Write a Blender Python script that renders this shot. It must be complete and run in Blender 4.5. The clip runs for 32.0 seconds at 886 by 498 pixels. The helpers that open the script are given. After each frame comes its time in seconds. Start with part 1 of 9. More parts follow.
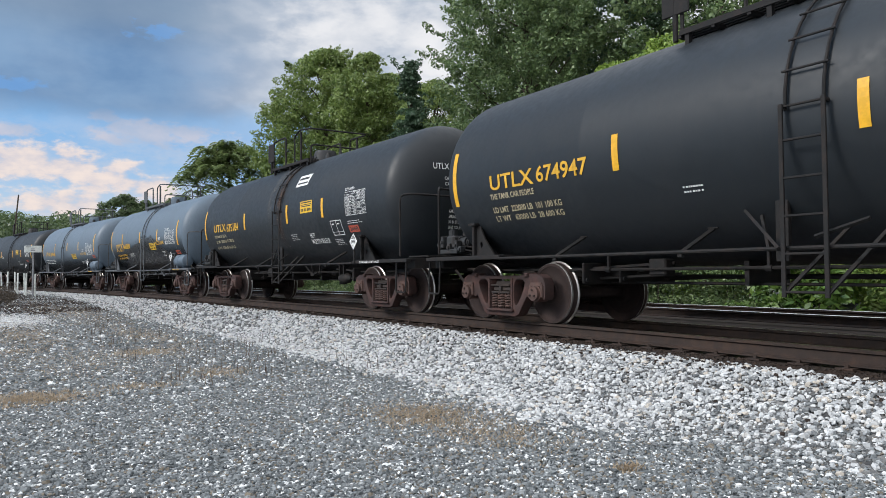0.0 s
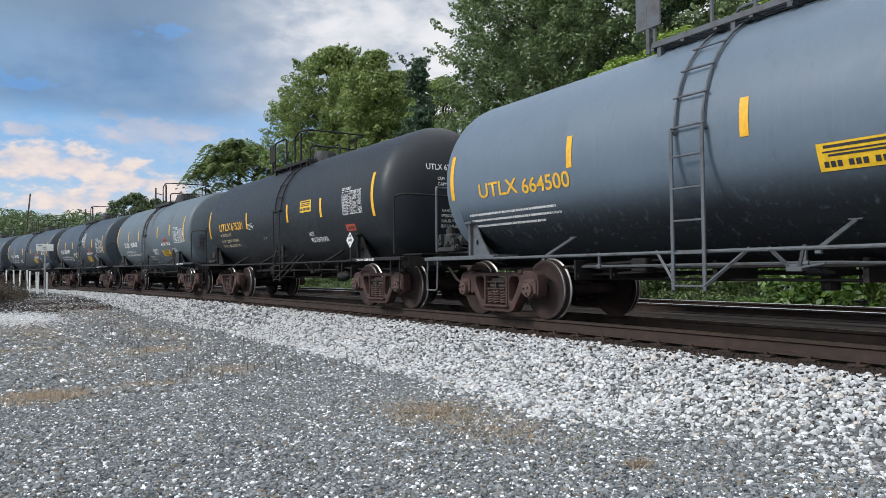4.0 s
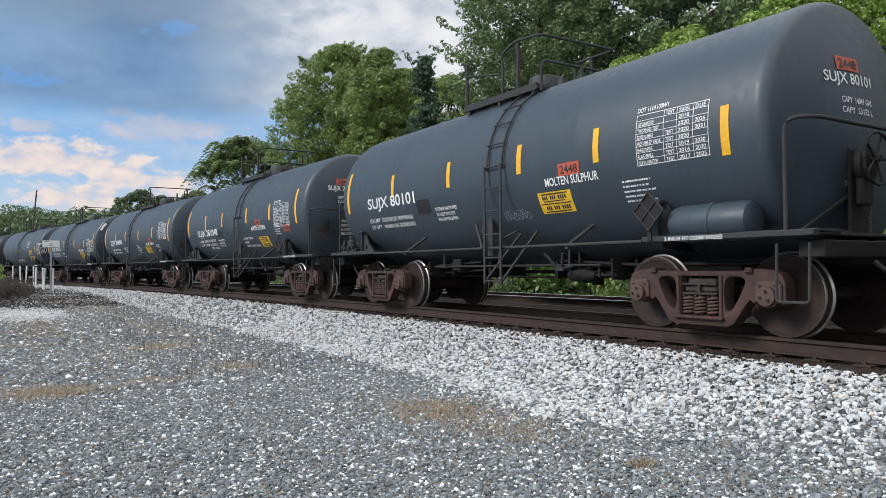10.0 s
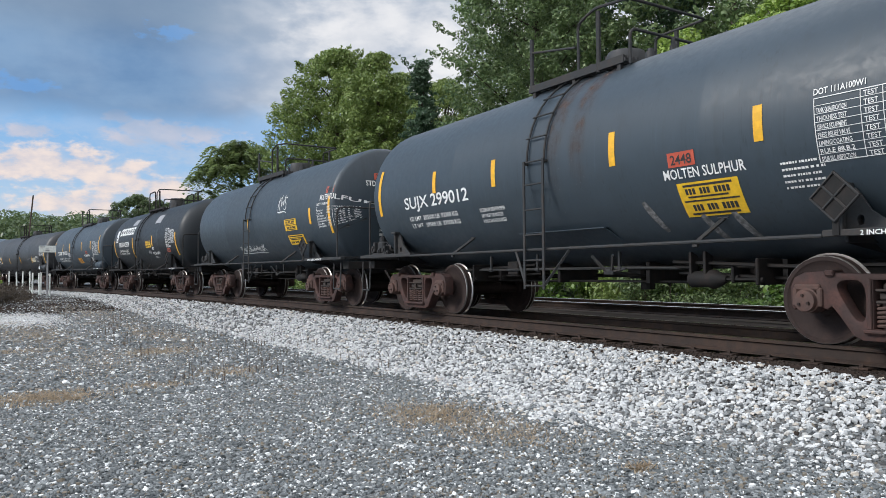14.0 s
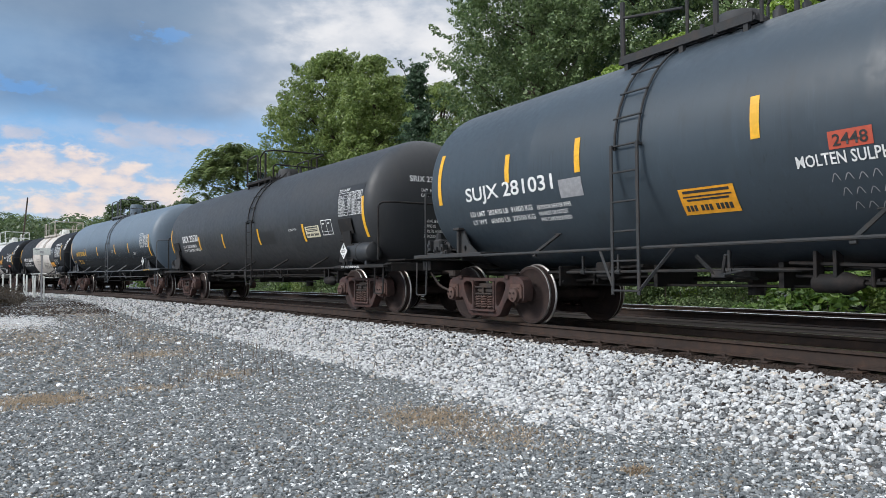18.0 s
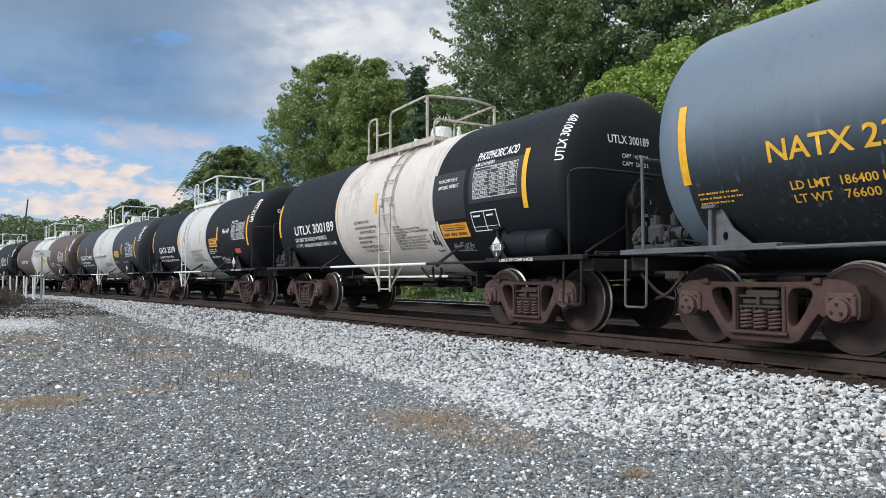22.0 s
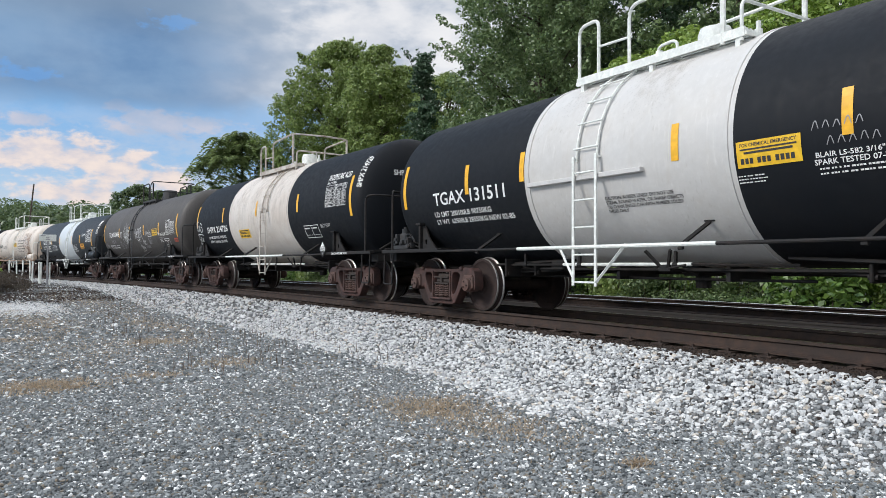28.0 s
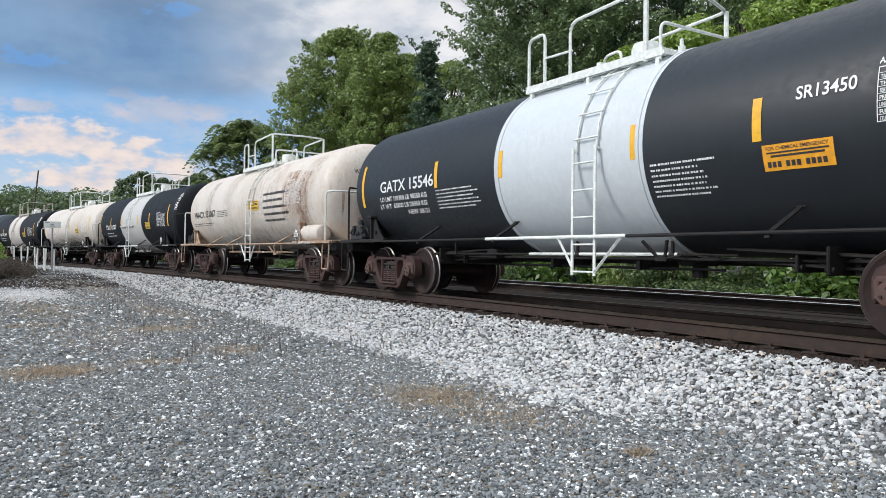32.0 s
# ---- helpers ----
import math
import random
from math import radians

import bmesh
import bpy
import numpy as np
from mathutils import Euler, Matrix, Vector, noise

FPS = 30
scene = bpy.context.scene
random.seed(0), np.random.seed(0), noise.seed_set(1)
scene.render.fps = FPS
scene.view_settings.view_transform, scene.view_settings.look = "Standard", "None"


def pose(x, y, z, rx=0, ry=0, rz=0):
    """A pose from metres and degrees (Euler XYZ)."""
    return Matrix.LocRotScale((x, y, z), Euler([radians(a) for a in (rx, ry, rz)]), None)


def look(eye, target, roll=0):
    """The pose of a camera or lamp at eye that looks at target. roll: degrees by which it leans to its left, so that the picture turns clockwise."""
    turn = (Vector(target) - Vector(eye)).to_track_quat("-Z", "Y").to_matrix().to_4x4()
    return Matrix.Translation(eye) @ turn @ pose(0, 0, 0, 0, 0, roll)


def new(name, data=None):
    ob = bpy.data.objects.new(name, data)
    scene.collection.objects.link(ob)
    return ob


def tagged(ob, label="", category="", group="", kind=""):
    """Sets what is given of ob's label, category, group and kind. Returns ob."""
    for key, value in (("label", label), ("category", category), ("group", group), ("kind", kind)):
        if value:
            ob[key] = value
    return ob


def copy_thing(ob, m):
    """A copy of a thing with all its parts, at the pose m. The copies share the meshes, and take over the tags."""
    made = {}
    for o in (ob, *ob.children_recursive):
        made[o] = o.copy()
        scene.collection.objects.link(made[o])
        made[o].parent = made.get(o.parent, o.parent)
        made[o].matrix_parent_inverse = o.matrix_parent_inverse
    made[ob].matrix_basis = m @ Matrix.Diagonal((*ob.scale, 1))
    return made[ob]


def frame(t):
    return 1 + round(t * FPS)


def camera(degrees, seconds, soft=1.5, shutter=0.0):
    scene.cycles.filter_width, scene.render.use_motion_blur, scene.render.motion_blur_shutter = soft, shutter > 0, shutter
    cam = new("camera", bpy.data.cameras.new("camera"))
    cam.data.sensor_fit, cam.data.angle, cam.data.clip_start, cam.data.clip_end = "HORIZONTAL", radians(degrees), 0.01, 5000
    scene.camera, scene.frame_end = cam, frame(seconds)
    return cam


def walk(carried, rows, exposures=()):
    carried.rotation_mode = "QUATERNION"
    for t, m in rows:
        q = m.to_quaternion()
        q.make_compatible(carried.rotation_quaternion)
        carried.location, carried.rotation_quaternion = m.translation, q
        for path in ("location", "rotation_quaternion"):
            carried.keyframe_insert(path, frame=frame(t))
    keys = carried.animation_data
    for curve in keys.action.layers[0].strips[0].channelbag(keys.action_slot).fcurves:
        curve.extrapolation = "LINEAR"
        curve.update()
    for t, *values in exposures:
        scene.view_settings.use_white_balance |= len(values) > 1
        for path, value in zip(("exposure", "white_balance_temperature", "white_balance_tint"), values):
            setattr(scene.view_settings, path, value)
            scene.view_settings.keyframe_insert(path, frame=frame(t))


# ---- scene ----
cam = camera(63.44, 32.0, soft=0.7, shutter=0.0)
EYE = (0.0, 0.0, 0.771)


def aim(rx, ry, rz):
    return pose(*EYE, rx, ry, rz)


walk(cam, [
    (0, aim(91.919, 0.376, 58.820)), (0.5, aim(91.781, 0.377, 58.949)), (1, aim(91.700, 0.417, 59.083)),
    (1.5, aim(91.635, 0.418, 59.174)), (2, aim(91.606, 0.478, 59.295)), (2.5, aim(91.625, 0.518, 59.383)),
    (3, aim(91.662, 0.548, 59.475)), (3.5, aim(91.699, 0.576, 59.538)), (5.5, aim(91.599, 0.487, 59.555)),
    (6, aim(91.563, 0.372, 59.521)), (6.5, aim(91.522, 0.319, 59.526)), (7, aim(91.525, 0.273, 59.588)),
    (7.5, aim(91.500, 0.218, 59.667)), (8, aim(91.487, 0.174, 59.704)), (8.5, aim(91.478, 0.195, 59.752)),
    (9, aim(91.489, 0.193, 59.815)), (9.5, aim(91.528, 0.265, 59.871)), (10, aim(91.540, 0.286, 59.916)),
    (10.5, aim(91.555, 0.326, 59.923)), (11, aim(91.554, 0.324, 59.886)), (11.5, aim(91.571, 0.371, 59.859)),
    (12, aim(91.608, 0.377, 59.860)), (12.5, aim(91.669, 0.365, 59.860)), (13, aim(91.723, 0.373, 59.847)),
    (13.5, aim(91.809, 0.395, 59.774)), (14, aim(91.858, 0.467, 59.706)), (14.5, aim(91.969, 0.427, 59.651)),
    (16.5, aim(92.280, 0.365, 59.498)), (17, aim(92.211, 0.350, 59.435)), (17.5, aim(92.143, 0.341, 59.378)),
    (18, aim(92.097, 0.388, 59.357)), (18.5, aim(92.087, 0.368, 59.311)), (19, aim(92.097, 0.427, 59.272)),
    (19.5, aim(92.134, 0.432, 59.227)), (20, aim(92.215, 0.454, 59.212)), (20.5, aim(92.319, 0.404, 59.228)),
    (21, aim(92.395, 0.281, 59.269)), (21.5, aim(92.392, 0.251, 59.307)), (22, aim(92.359, 0.194, 59.346)),
    (22.5, aim(92.302, 0.147, 59.388)), (23, aim(92.262, 0.110, 59.420)), (23.5, aim(92.243, 0.061, 59.435)),
    (24, aim(92.199, 0.046, 59.480)), (24.5, aim(92.187, -0.017, 59.501)), (25, aim(92.143, -0.015, 59.509)),
    (25.5, aim(92.081, -0.078, 59.567)), (27.5, aim(91.531, -0.233, 59.667)), (28, aim(91.377, -0.278, 59.698)),
    (28.5, aim(91.213, -0.317, 59.708)), (29, aim(91.026, -0.423, 59.754)), (29.5, aim(90.829, -0.470, 59.767)),
    (30, aim(90.655, -0.520, 59.815)), (30.5, aim(90.533, -0.541, 59.844)), (31, aim(90.470, -0.590, 59.908)),
    (31.5, aim(90.461, -0.587, 59.940)), (32, aim(90.487, -0.611, 59.975)),
])

# ---- the line of the track: a gentle curve that passes the camera ----
TRACK_Y, BEND, BEND_END = 7.92, -0.001928, -95.0
SIDE = 4.2                      # spacing of the second track


def line_y(x):
    if x > 0:
        return TRACK_Y
    if x < BEND_END:
        return TRACK_Y + BEND * BEND_END ** 2 + 2 * BEND * BEND_END * (x - BEND_END)
    return TRACK_Y + BEND * x * x


def line_slope(x):
    return 0.0 if x > 0 else 2 * BEND * max(x, BEND_END)


_xs = np.linspace(-700, 700, 14001)
_dy = np.array([line_slope(v) for v in _xs])
_arc = np.concatenate([[0], np.cumsum(np.hypot(1, (_dy[1:] + _dy[:-1]) / 2) * 0.1)])
_arc -= np.interp(0, _xs, _arc)


def on_line(s, lat=0.0):
    """Place in plan, and heading, s metres along the track and lat metres beyond it."""
    x = float(np.interp(s, _arc, _xs))
    th = math.atan(line_slope(x))
    return x - lat * math.sin(th), line_y(x) + lat * math.cos(th), th


# ---- sky and sun: broken cloud, soft light ----
SUN_EL, SUN_AZ = 35.0, 197.0      # degrees; azimuth clockwise from +y
world = bpy.data.worlds.new("sky")
scene.world = world
world.use_nodes = True


def build_sky():
    nt = world.node_tree
    nt.nodes.clear()
    n, l = nt.nodes.new, nt.links.new
    out, bg = n("ShaderNodeOutputWorld"), n("ShaderNodeBackground")
    sky = n("ShaderNodeTexSky")
    sky.sky_type, sky.sun_disc = "NISHITA", False
    sky.sun_elevation, sky.sun_rotation = radians(SUN_EL), radians(SUN_AZ)
    sky.air_density, sky.dust_density, sky.ozone_density = 1.0, 0.6, 2.0
    gain = n("ShaderNodeVectorMath")
    gain.operation = "SCALE"
    gain.inputs[3].default_value = 0.085
    l(sky.outputs[0], gain.inputs[0])
    geo = n("ShaderNodeTexCoord")
    sep = n("ShaderNodeSeparateXYZ")
    l(geo.outputs["Generated"], sep.inputs[0])
    def mix(fac, a, b):
        m = n("ShaderNodeMix"); m.data_type = "RGBA"
        l(fac, m.inputs[0])
        for sock, v in ((m.inputs[6], a), (m.inputs[7], b)):
            if isinstance(v, tuple):
                sock.default_value = (*v, 1)
            else:
                l(v, sock)
        return m.outputs[2]

    def node_math(op, a, b=0.0, c=None):
        m = n("ShaderNodeMath"); m.operation = op
        for sock, v in zip(m.inputs, (a, b) if c is None else (a, b, c)):
            if isinstance(v, (int, float)):
                sock.default_value = v
            else:
                l(v, sock)
        return m.outputs[0]

    def step(v, lo, hi):
        r = n("ShaderNodeMapRange"); r.interpolation_type = "SMOOTHSTEP"
        r.inputs[1].default_value, r.inputs[2].default_value = lo, hi
        l(v, r.inputs[0])
        return r.outputs[0]

    # bearing (degrees to the left of +y) and height of each direction
    bearing = node_math("MULTIPLY", node_math("ARCTAN2", node_math("MULTIPLY", sep.outputs[0], -1.0), sep.outputs[1]), 57.2958)
    height = node_math("MULTIPLY", node_math("ARCSINE", sep.outputs[2]), 57.2958)
    flat = n("ShaderNodeCombineXYZ")
    l(node_math("MULTIPLY", bearing, 0.10), flat.inputs[0])
    l(node_math("MULTIPLY", height, 0.19), flat.inputs[1])

    def veil(scale, detail, rough, lo, hi, off):
        m = n("ShaderNodeMapping"); m.inputs[1].default_value = off
        l(flat.outputs[0], m.inputs[0])
        t = n("ShaderNodeTexNoise")
        t.inputs["Scale"].default_value, t.inputs["Detail"].default_value, t.inputs["Roughness"].default_value = scale, detail, rough
        l(m.outputs[0], t.inputs[0])
        return step(t.outputs[0], lo, hi), t.outputs[0]

    soft, soft_raw = veil(0.8, 6, 0.55, 0.33, 0.67, (2.0, 4.0, 0))
    puff, puff_raw = veil(1.6, 9, 0.62, 0.40, 0.62, (6.3, 1.5, 0))
    fine, fine_raw = veil(2.2, 5, 0.5, 0.36, 0.68, (1.0, 8.0, 0))
    small, bulge = veil(5.5, 5, 0.55, 0.3, 0.7, (3.0, 2.0, 0))
    wob = node_math("MULTIPLY_ADD", soft_raw, 9.0, -4.5)

    def heap(b, h, rb, rh, rag=1.2, soft_edge=0.8):
        """One cloud round a bearing and height, with a billowing edge."""
        u = node_math("MULTIPLY_ADD", bearing, 1.0 / rb, -b / rb)
        v = node_math("MULTIPLY_ADD", height, 1.0 / rh, -h / rh)
        d = node_math("ADD", node_math("MULTIPLY", u, u), node_math("MULTIPLY", v, v))
        d = node_math("ADD", d, node_math("MULTIPLY_ADD", puff_raw, -4.0 * rag, 2.0 * rag))
        d = node_math("ADD", d, node_math("MULTIPLY_ADD", bulge, -5.0 * rag, 2.5 * rag))
        return step(d, 1.0 + soft_edge, 1.0 - soft_edge)

    def union(*fs):
        out = fs[0]
        for f in fs[1:]:
            out = node_math("MAXIMUM", out, f)
        return out

    clear = mix(step(height, 2.0, 11.0), (0.52, 0.66, 0.80), (0.25, 0.48, 0.80))
    # thin haze and low sunlit heaps, warm white
    low = node_math("MULTIPLY", puff, step(node_math("MULTIPLY_ADD", puff_raw, 5.0, height), 16.0, 10.5))
    col = mix(node_math("MULTIPLY", low, 0.65), clear, (0.56, 0.61, 0.72))
    heaps = union(heap(89.8, 7.7, 3.0, 1.5), heap(86.3, 7.7, 1.8, 1.6), heap(83.0, 7.0, 1.6, 1.1), heap(81.0, 6.3, 1.5, 0.9), heap(84.8, 6.6, 1.6, 0.9), heap(79.5, 5.0, 3.0, 0.8), heap(87.4, 5.3, 3.2, 0.8), heap(96.5, 7.0, 4.0, 2.0))
    col = mix(heaps, col, mix(small, (0.66, 0.62, 0.67), (0.90, 0.77, 0.71)))
    pale = union(heap(80.6, 10.4, 3.9, 0.8), heap(90.6, 9.9, 2.6, 0.45), heap(84.2, 11.4, 0.8, 0.45))
    col = mix(node_math("MULTIPLY", pale, 0.8), col, mix(fine, (0.46, 0.52, 0.66), (0.66, 0.62, 0.68)))
    # the dark bank of cloud above them, paler to the right
    bank = step(node_math("ADD", height, node_math("MULTIPLY", wob, 0.6)), 10.3, 12.6)
    slate = mix(soft, (0.125, 0.245, 0.45), (0.24, 0.38, 0.58))
    slate = mix(node_math("MULTIPLY", step(height, 15.5, 19.0), 0.6), slate, (0.22, 0.29, 0.38))
    slate = mix(node_math("MULTIPLY", fine, 0.12), slate, (0.36, 0.44, 0.56))
    slate = mix(node_math("MULTIPLY", union(heap(81.3, 17.5, 1.5, 0.6, 2.5, 0.95), heap(91.3, 13.1, 2.4, 0.5, 2.5, 0.95)), 0.55), slate, (0.15, 0.38, 0.80))
    slate = mix(step(node_math("ADD", bearing, node_math("MULTIPLY", wob, 0.9)), 81.0, 70.0), slate, mix(fine, (0.42, 0.49, 0.60), (0.64, 0.68, 0.75)))
    slate = mix(union(heap(65.5, 18.8, 5.5, 2.8, 0.7, 0.95), heap(60.0, 16.2, 3.4, 4.2, 0.7, 0.9)), slate, mix(fine, (0.66, 0.69, 0.75), (0.86, 0.86, 0.88)))
    col = mix(bank, col, slate)
    # bright white cloud over the trees
    bright = node_math("MULTIPLY", step(node_math("ADD", bearing, wob), 62.0, 54.0), step(height, 3.0, 9.0))
    col = mix(bright, col, mix(fine, (0.58, 0.62, 0.69), (0.90, 0.90, 0.91)))
    # overhead the layer is thin and bright
    thin = n("ShaderNodeVectorMath"); thin.operation = "SCALE"
    l(col, thin.inputs[0])
    l(node_math("MULTIPLY_ADD", step(height, 26.0, 60.0), 1.5, 1.0), thin.inputs[3])
    # the sun's side of the sky, behind the viewer, is a bright low haze
    away = n("ShaderNodeVectorMath"); away.operation = "DOT_PRODUCT"
    l(geo.outputs["Generated"], away.inputs[0]); away.inputs[1].default_value = (0.0, -1.0, 0.0)
    hazy = n("ShaderNodeVectorMath"); hazy.operation = "SCALE"
    l(thin.outputs[0], hazy.inputs[0])
    l(node_math("MULTIPLY_ADD", step(away.outputs["Value"], 0.25, 0.80), 0.60, 1.0), hazy.inputs[3])
    veil_sky = n("ShaderNodeMix"); veil_sky.data_type = "RGBA"
    veil_sky.inputs[0].default_value = 0.08
    l(hazy.outputs[0], veil_sky.inputs[6]); l(gain.outputs[0], veil_sky.inputs[7])
    col = veil_sky.outputs[2]
    l(col, bg.inputs[0])
    bg.inputs[1].default_value = 1.0
    l(bg.outputs[0], out.inputs[0])


build_sky()
sun = new("sun", bpy.data.lights.new("sun", "SUN"))
sun.data.energy, sun.data.angle, sun.data.color = 2.5, radians(18), (1.0, 0.965, 0.92)
az = radians(SUN_AZ)
sun_from = Vector((math.sin(az) * math.cos(radians(SUN_EL)), math.cos(az) * math.cos(radians(SUN_EL)), math.sin(radians(SUN_EL))))
sun.matrix_world = look(sun_from * 50, (0, 0, 0))
scene.view_settings.exposure = 0.07

# ---- materials ----


class Nodes:
    """A small builder for node materials."""

    def __init__(self, name):
        self.m = bpy.data.materials.new(name)
        self.m.use_nodes = True
        self.t = self.m.node_tree
        self.b = self.t.nodes["Principled BSDF"]

    def add(self, kind, **values):
        node = self.t.nodes.new(kind)
        for k, v in values.items():
            node.inputs[k.replace("_", " ")].default_value = v
        return node

    def link(self, a, b):
        self.t.links.new(a, b)

    def coord(self, scale=(1, 1, 1), which="Object"):
        c = self.add("ShaderNodeTexCoord")
        m = self.add("ShaderNodeMapping")
        m.inputs[3].default_value = scale
        # each object gets its own stretch of the pattern
        info, shift = self.add("ShaderNodeObjectInfo"), self.add("ShaderNodeVectorMath")
        shift.operation = "SCALE"
        shift.inputs[0].default_value = (83.0, 31.0, 0.0)
        self.link(info.outputs["Random"], shift.inputs[3])
        self.link(shift.outputs[0], m.inputs[1])
        self.link(c.outputs[which], m.inputs[0])
        return m.outputs[0]

    def noise(self, scale, detail=4, rough=0.55, at=None, dist=0.0):
        n = self.add("ShaderNodeTexNoise", Scale=scale, Detail=detail, Roughness=rough, Distortion=dist)
        self.link(at if at is not None else self.coord(), n.inputs[0])
        return n.outputs[0]

    def ramp(self, src, lo, hi, a=0.0, b=1.0, smooth=True):
        r = self.add("ShaderNodeMapRange")
        if smooth:
            r.interpolation_type = "SMOOTHSTEP"
        for i, v in enumerate((lo, hi, a, b)):
            r.inputs[i + 1].default_value = v
        self.link(src, r.inputs[0])
        return r.outputs[0]

    def mix(self, fac, a, b, blend="MIX"):
        m = self.add("ShaderNodeMix")
        m.data_type, m.blend_type = "RGBA", blend
        for sock, v in ((m.inputs[0], fac), (m.inputs[6], a), (m.inputs[7], b)):
            if isinstance(v, tuple):
                sock.default_value = (*v, 1)
            elif isinstance(v, (int, float)):
                sock.default_value = v
            else:
                self.link(v, sock)
        return m.outputs[2]

    def math(self, op, a, b):
        m = self.add("ShaderNodeMath")
        m.operation = op
        for sock, v in ((m.inputs[0], a), (m.inputs[1], b)):
            if isinstance(v, (int, float)):
                sock.default_value = v
            else:
                self.link(v, sock)
        return m.outputs[0]

    def bump(self, src, strength=0.3, depth=0.01):
        b = self.add("ShaderNodeBump", Strength=strength, Distance=depth)
        self.link(src, b.inputs["Height"])
        self.link(b.outputs[0], self.b.inputs["Normal"])

    def done(self, colour, rough=0.6, metal=0.0, spec=0.5):
        for name, v in (("Base Color", colour), ("Roughness", rough), ("Metallic", metal), ("Specular IOR Level", spec)):
            sock = self.b.inputs[name]
            if isinstance(v, tuple):
                sock.default_value = (*v, 1)
            elif isinstance(v, (int, float)):
                sock.default_value = v
            else:
                self.link(v, sock)
        return self.m


def paint(name, base, dirt, streak=0.35, rough=0.5, rust=0.0, blotch=0.3, spec=0.5):
    """Weathered paint: faded blotches, streaks that run down, a little rust."""
    k = Nodes(name)
    big = k.ramp(k.noise(0.7, 5, 0.6), 0.35, 0.68)
    fine = k.noise(9, 5, 0.65)
    runs = k.ramp(k.noise(1.0, 4, 0.6, k.coord((7, 7, 0.45))), 0.5, 0.78)
    c = k.mix(k.math("MULTIPLY", big, blotch), base, dirt)
    c = k.mix(k.math("MULTIPLY", runs, streak), c, dirt)
    runs2 = k.ramp(k.noise(2.3, 4, 0.6, k.coord((9, 9, 0.30))), 0.55, 0.80)
    c = k.mix(k.math("MULTIPLY", runs2, streak * 0.7), c, tuple(min(1, v * 1.6 + 0.004) for v in base))
    drips = k.ramp(k.noise(1.0, 3, 0.6, k.coord((24, 24, 0.55))), 0.56, 0.74)
    c = k.mix(k.math("MULTIPLY", k.math("MULTIPLY", drips, k.ramp(k.noise(0.8, 3, 0.6), 0.42, 0.62)), streak * 1.3), c, tuple(v * 0.7 for v in dirt))
    lighter = tuple(min(1, v * 1.25 + 0.004) for v in base)
    c = k.mix(k.ramp(fine, 0.35, 0.8, 0, 0.35), c, lighter)
    if rust:
        spots = k.ramp(k.noise(2.2, 8, 0.7, k.coord((1.4, 1.4, 0.8))), 0.70 - rust * 0.25, 0.80)
        c = k.mix(spots, c, (0.12, 0.05, 0.025))
    k.bump(k.noise(1.1, 3, 0.5), 0.12, 0.02)
    return k.done(c, k.ramp(fine, 0.2, 0.9, rough - 0.08, rough + 0.14), 0.0, spec)


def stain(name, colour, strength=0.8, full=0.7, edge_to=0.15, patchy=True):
    """A run of rust, grime or dark tone that thins out to its edges, so the paint shows through."""
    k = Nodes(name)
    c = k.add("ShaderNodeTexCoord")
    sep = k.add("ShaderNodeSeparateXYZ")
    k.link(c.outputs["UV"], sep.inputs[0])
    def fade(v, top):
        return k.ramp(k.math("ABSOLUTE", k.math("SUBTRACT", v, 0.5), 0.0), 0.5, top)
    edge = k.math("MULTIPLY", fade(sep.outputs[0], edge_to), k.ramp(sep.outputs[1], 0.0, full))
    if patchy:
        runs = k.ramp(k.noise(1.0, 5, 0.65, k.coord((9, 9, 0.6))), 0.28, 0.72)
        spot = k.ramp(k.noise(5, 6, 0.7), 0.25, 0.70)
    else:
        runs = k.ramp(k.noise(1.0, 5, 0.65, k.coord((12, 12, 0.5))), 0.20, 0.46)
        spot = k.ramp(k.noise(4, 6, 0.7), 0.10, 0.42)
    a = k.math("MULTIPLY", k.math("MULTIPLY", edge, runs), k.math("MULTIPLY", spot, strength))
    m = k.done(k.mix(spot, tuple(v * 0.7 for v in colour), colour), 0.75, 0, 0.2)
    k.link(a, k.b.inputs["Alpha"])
    return m


def iron(name, base, rust, amount=0.5, rough=0.75):
    k = Nodes(name)
    n = k.noise(6, 7, 0.65)
    c = k.mix(k.ramp(n, 0.55 - amount * 0.35, 0.75), base, rust)
    c = k.mix(k.ramp(k.noise(40, 3), 0.4, 0.8, 0, 0.4), c, tuple(v * 0.55 for v in base))
    k.bump(n, 0.35, 0.006)
    return k.done(c, rough, 0.0, 0.3)


def plain(name, colour, rough=0.55, metal=0.0, vary=0.12):
    k = Nodes(name)
    n = k.noise(14, 4, 0.6)
    c = k.mix(k.ramp(n, 0.35, 0.75, 0, 1), tuple(v * (1 - vary) for v in colour), tuple(min(1, v * (1 + vary)) for v in colour))
    return k.done(c, rough, metal)


BLACK = paint("black tank paint", (0.0115, 0.0155, 0.0195), (0.024, 0.0245, 0.025), 0.35, 0.50, 0.0, 0.3, 0.42)
BLACK_DEEP = paint("deep black tank paint", (0.0065, 0.0082, 0.0112), (0.014, 0.0135, 0.0135), 0.35, 0.60, 0.0, 0.3, 0.18)
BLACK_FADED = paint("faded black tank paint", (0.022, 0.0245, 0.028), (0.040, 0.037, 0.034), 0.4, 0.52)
ASHBLACK = paint("ash black tank paint", (0.0205, 0.0245, 0.0295), (0.026, 0.028, 0.031), 0.4, 0.55, 0.0, 0.3, 0.35)
BLACK_DUSTY = paint("dusty dark paint", (0.062, 0.055, 0.05), (0.028, 0.026, 0.025), 0.5, 0.62, 0.15)
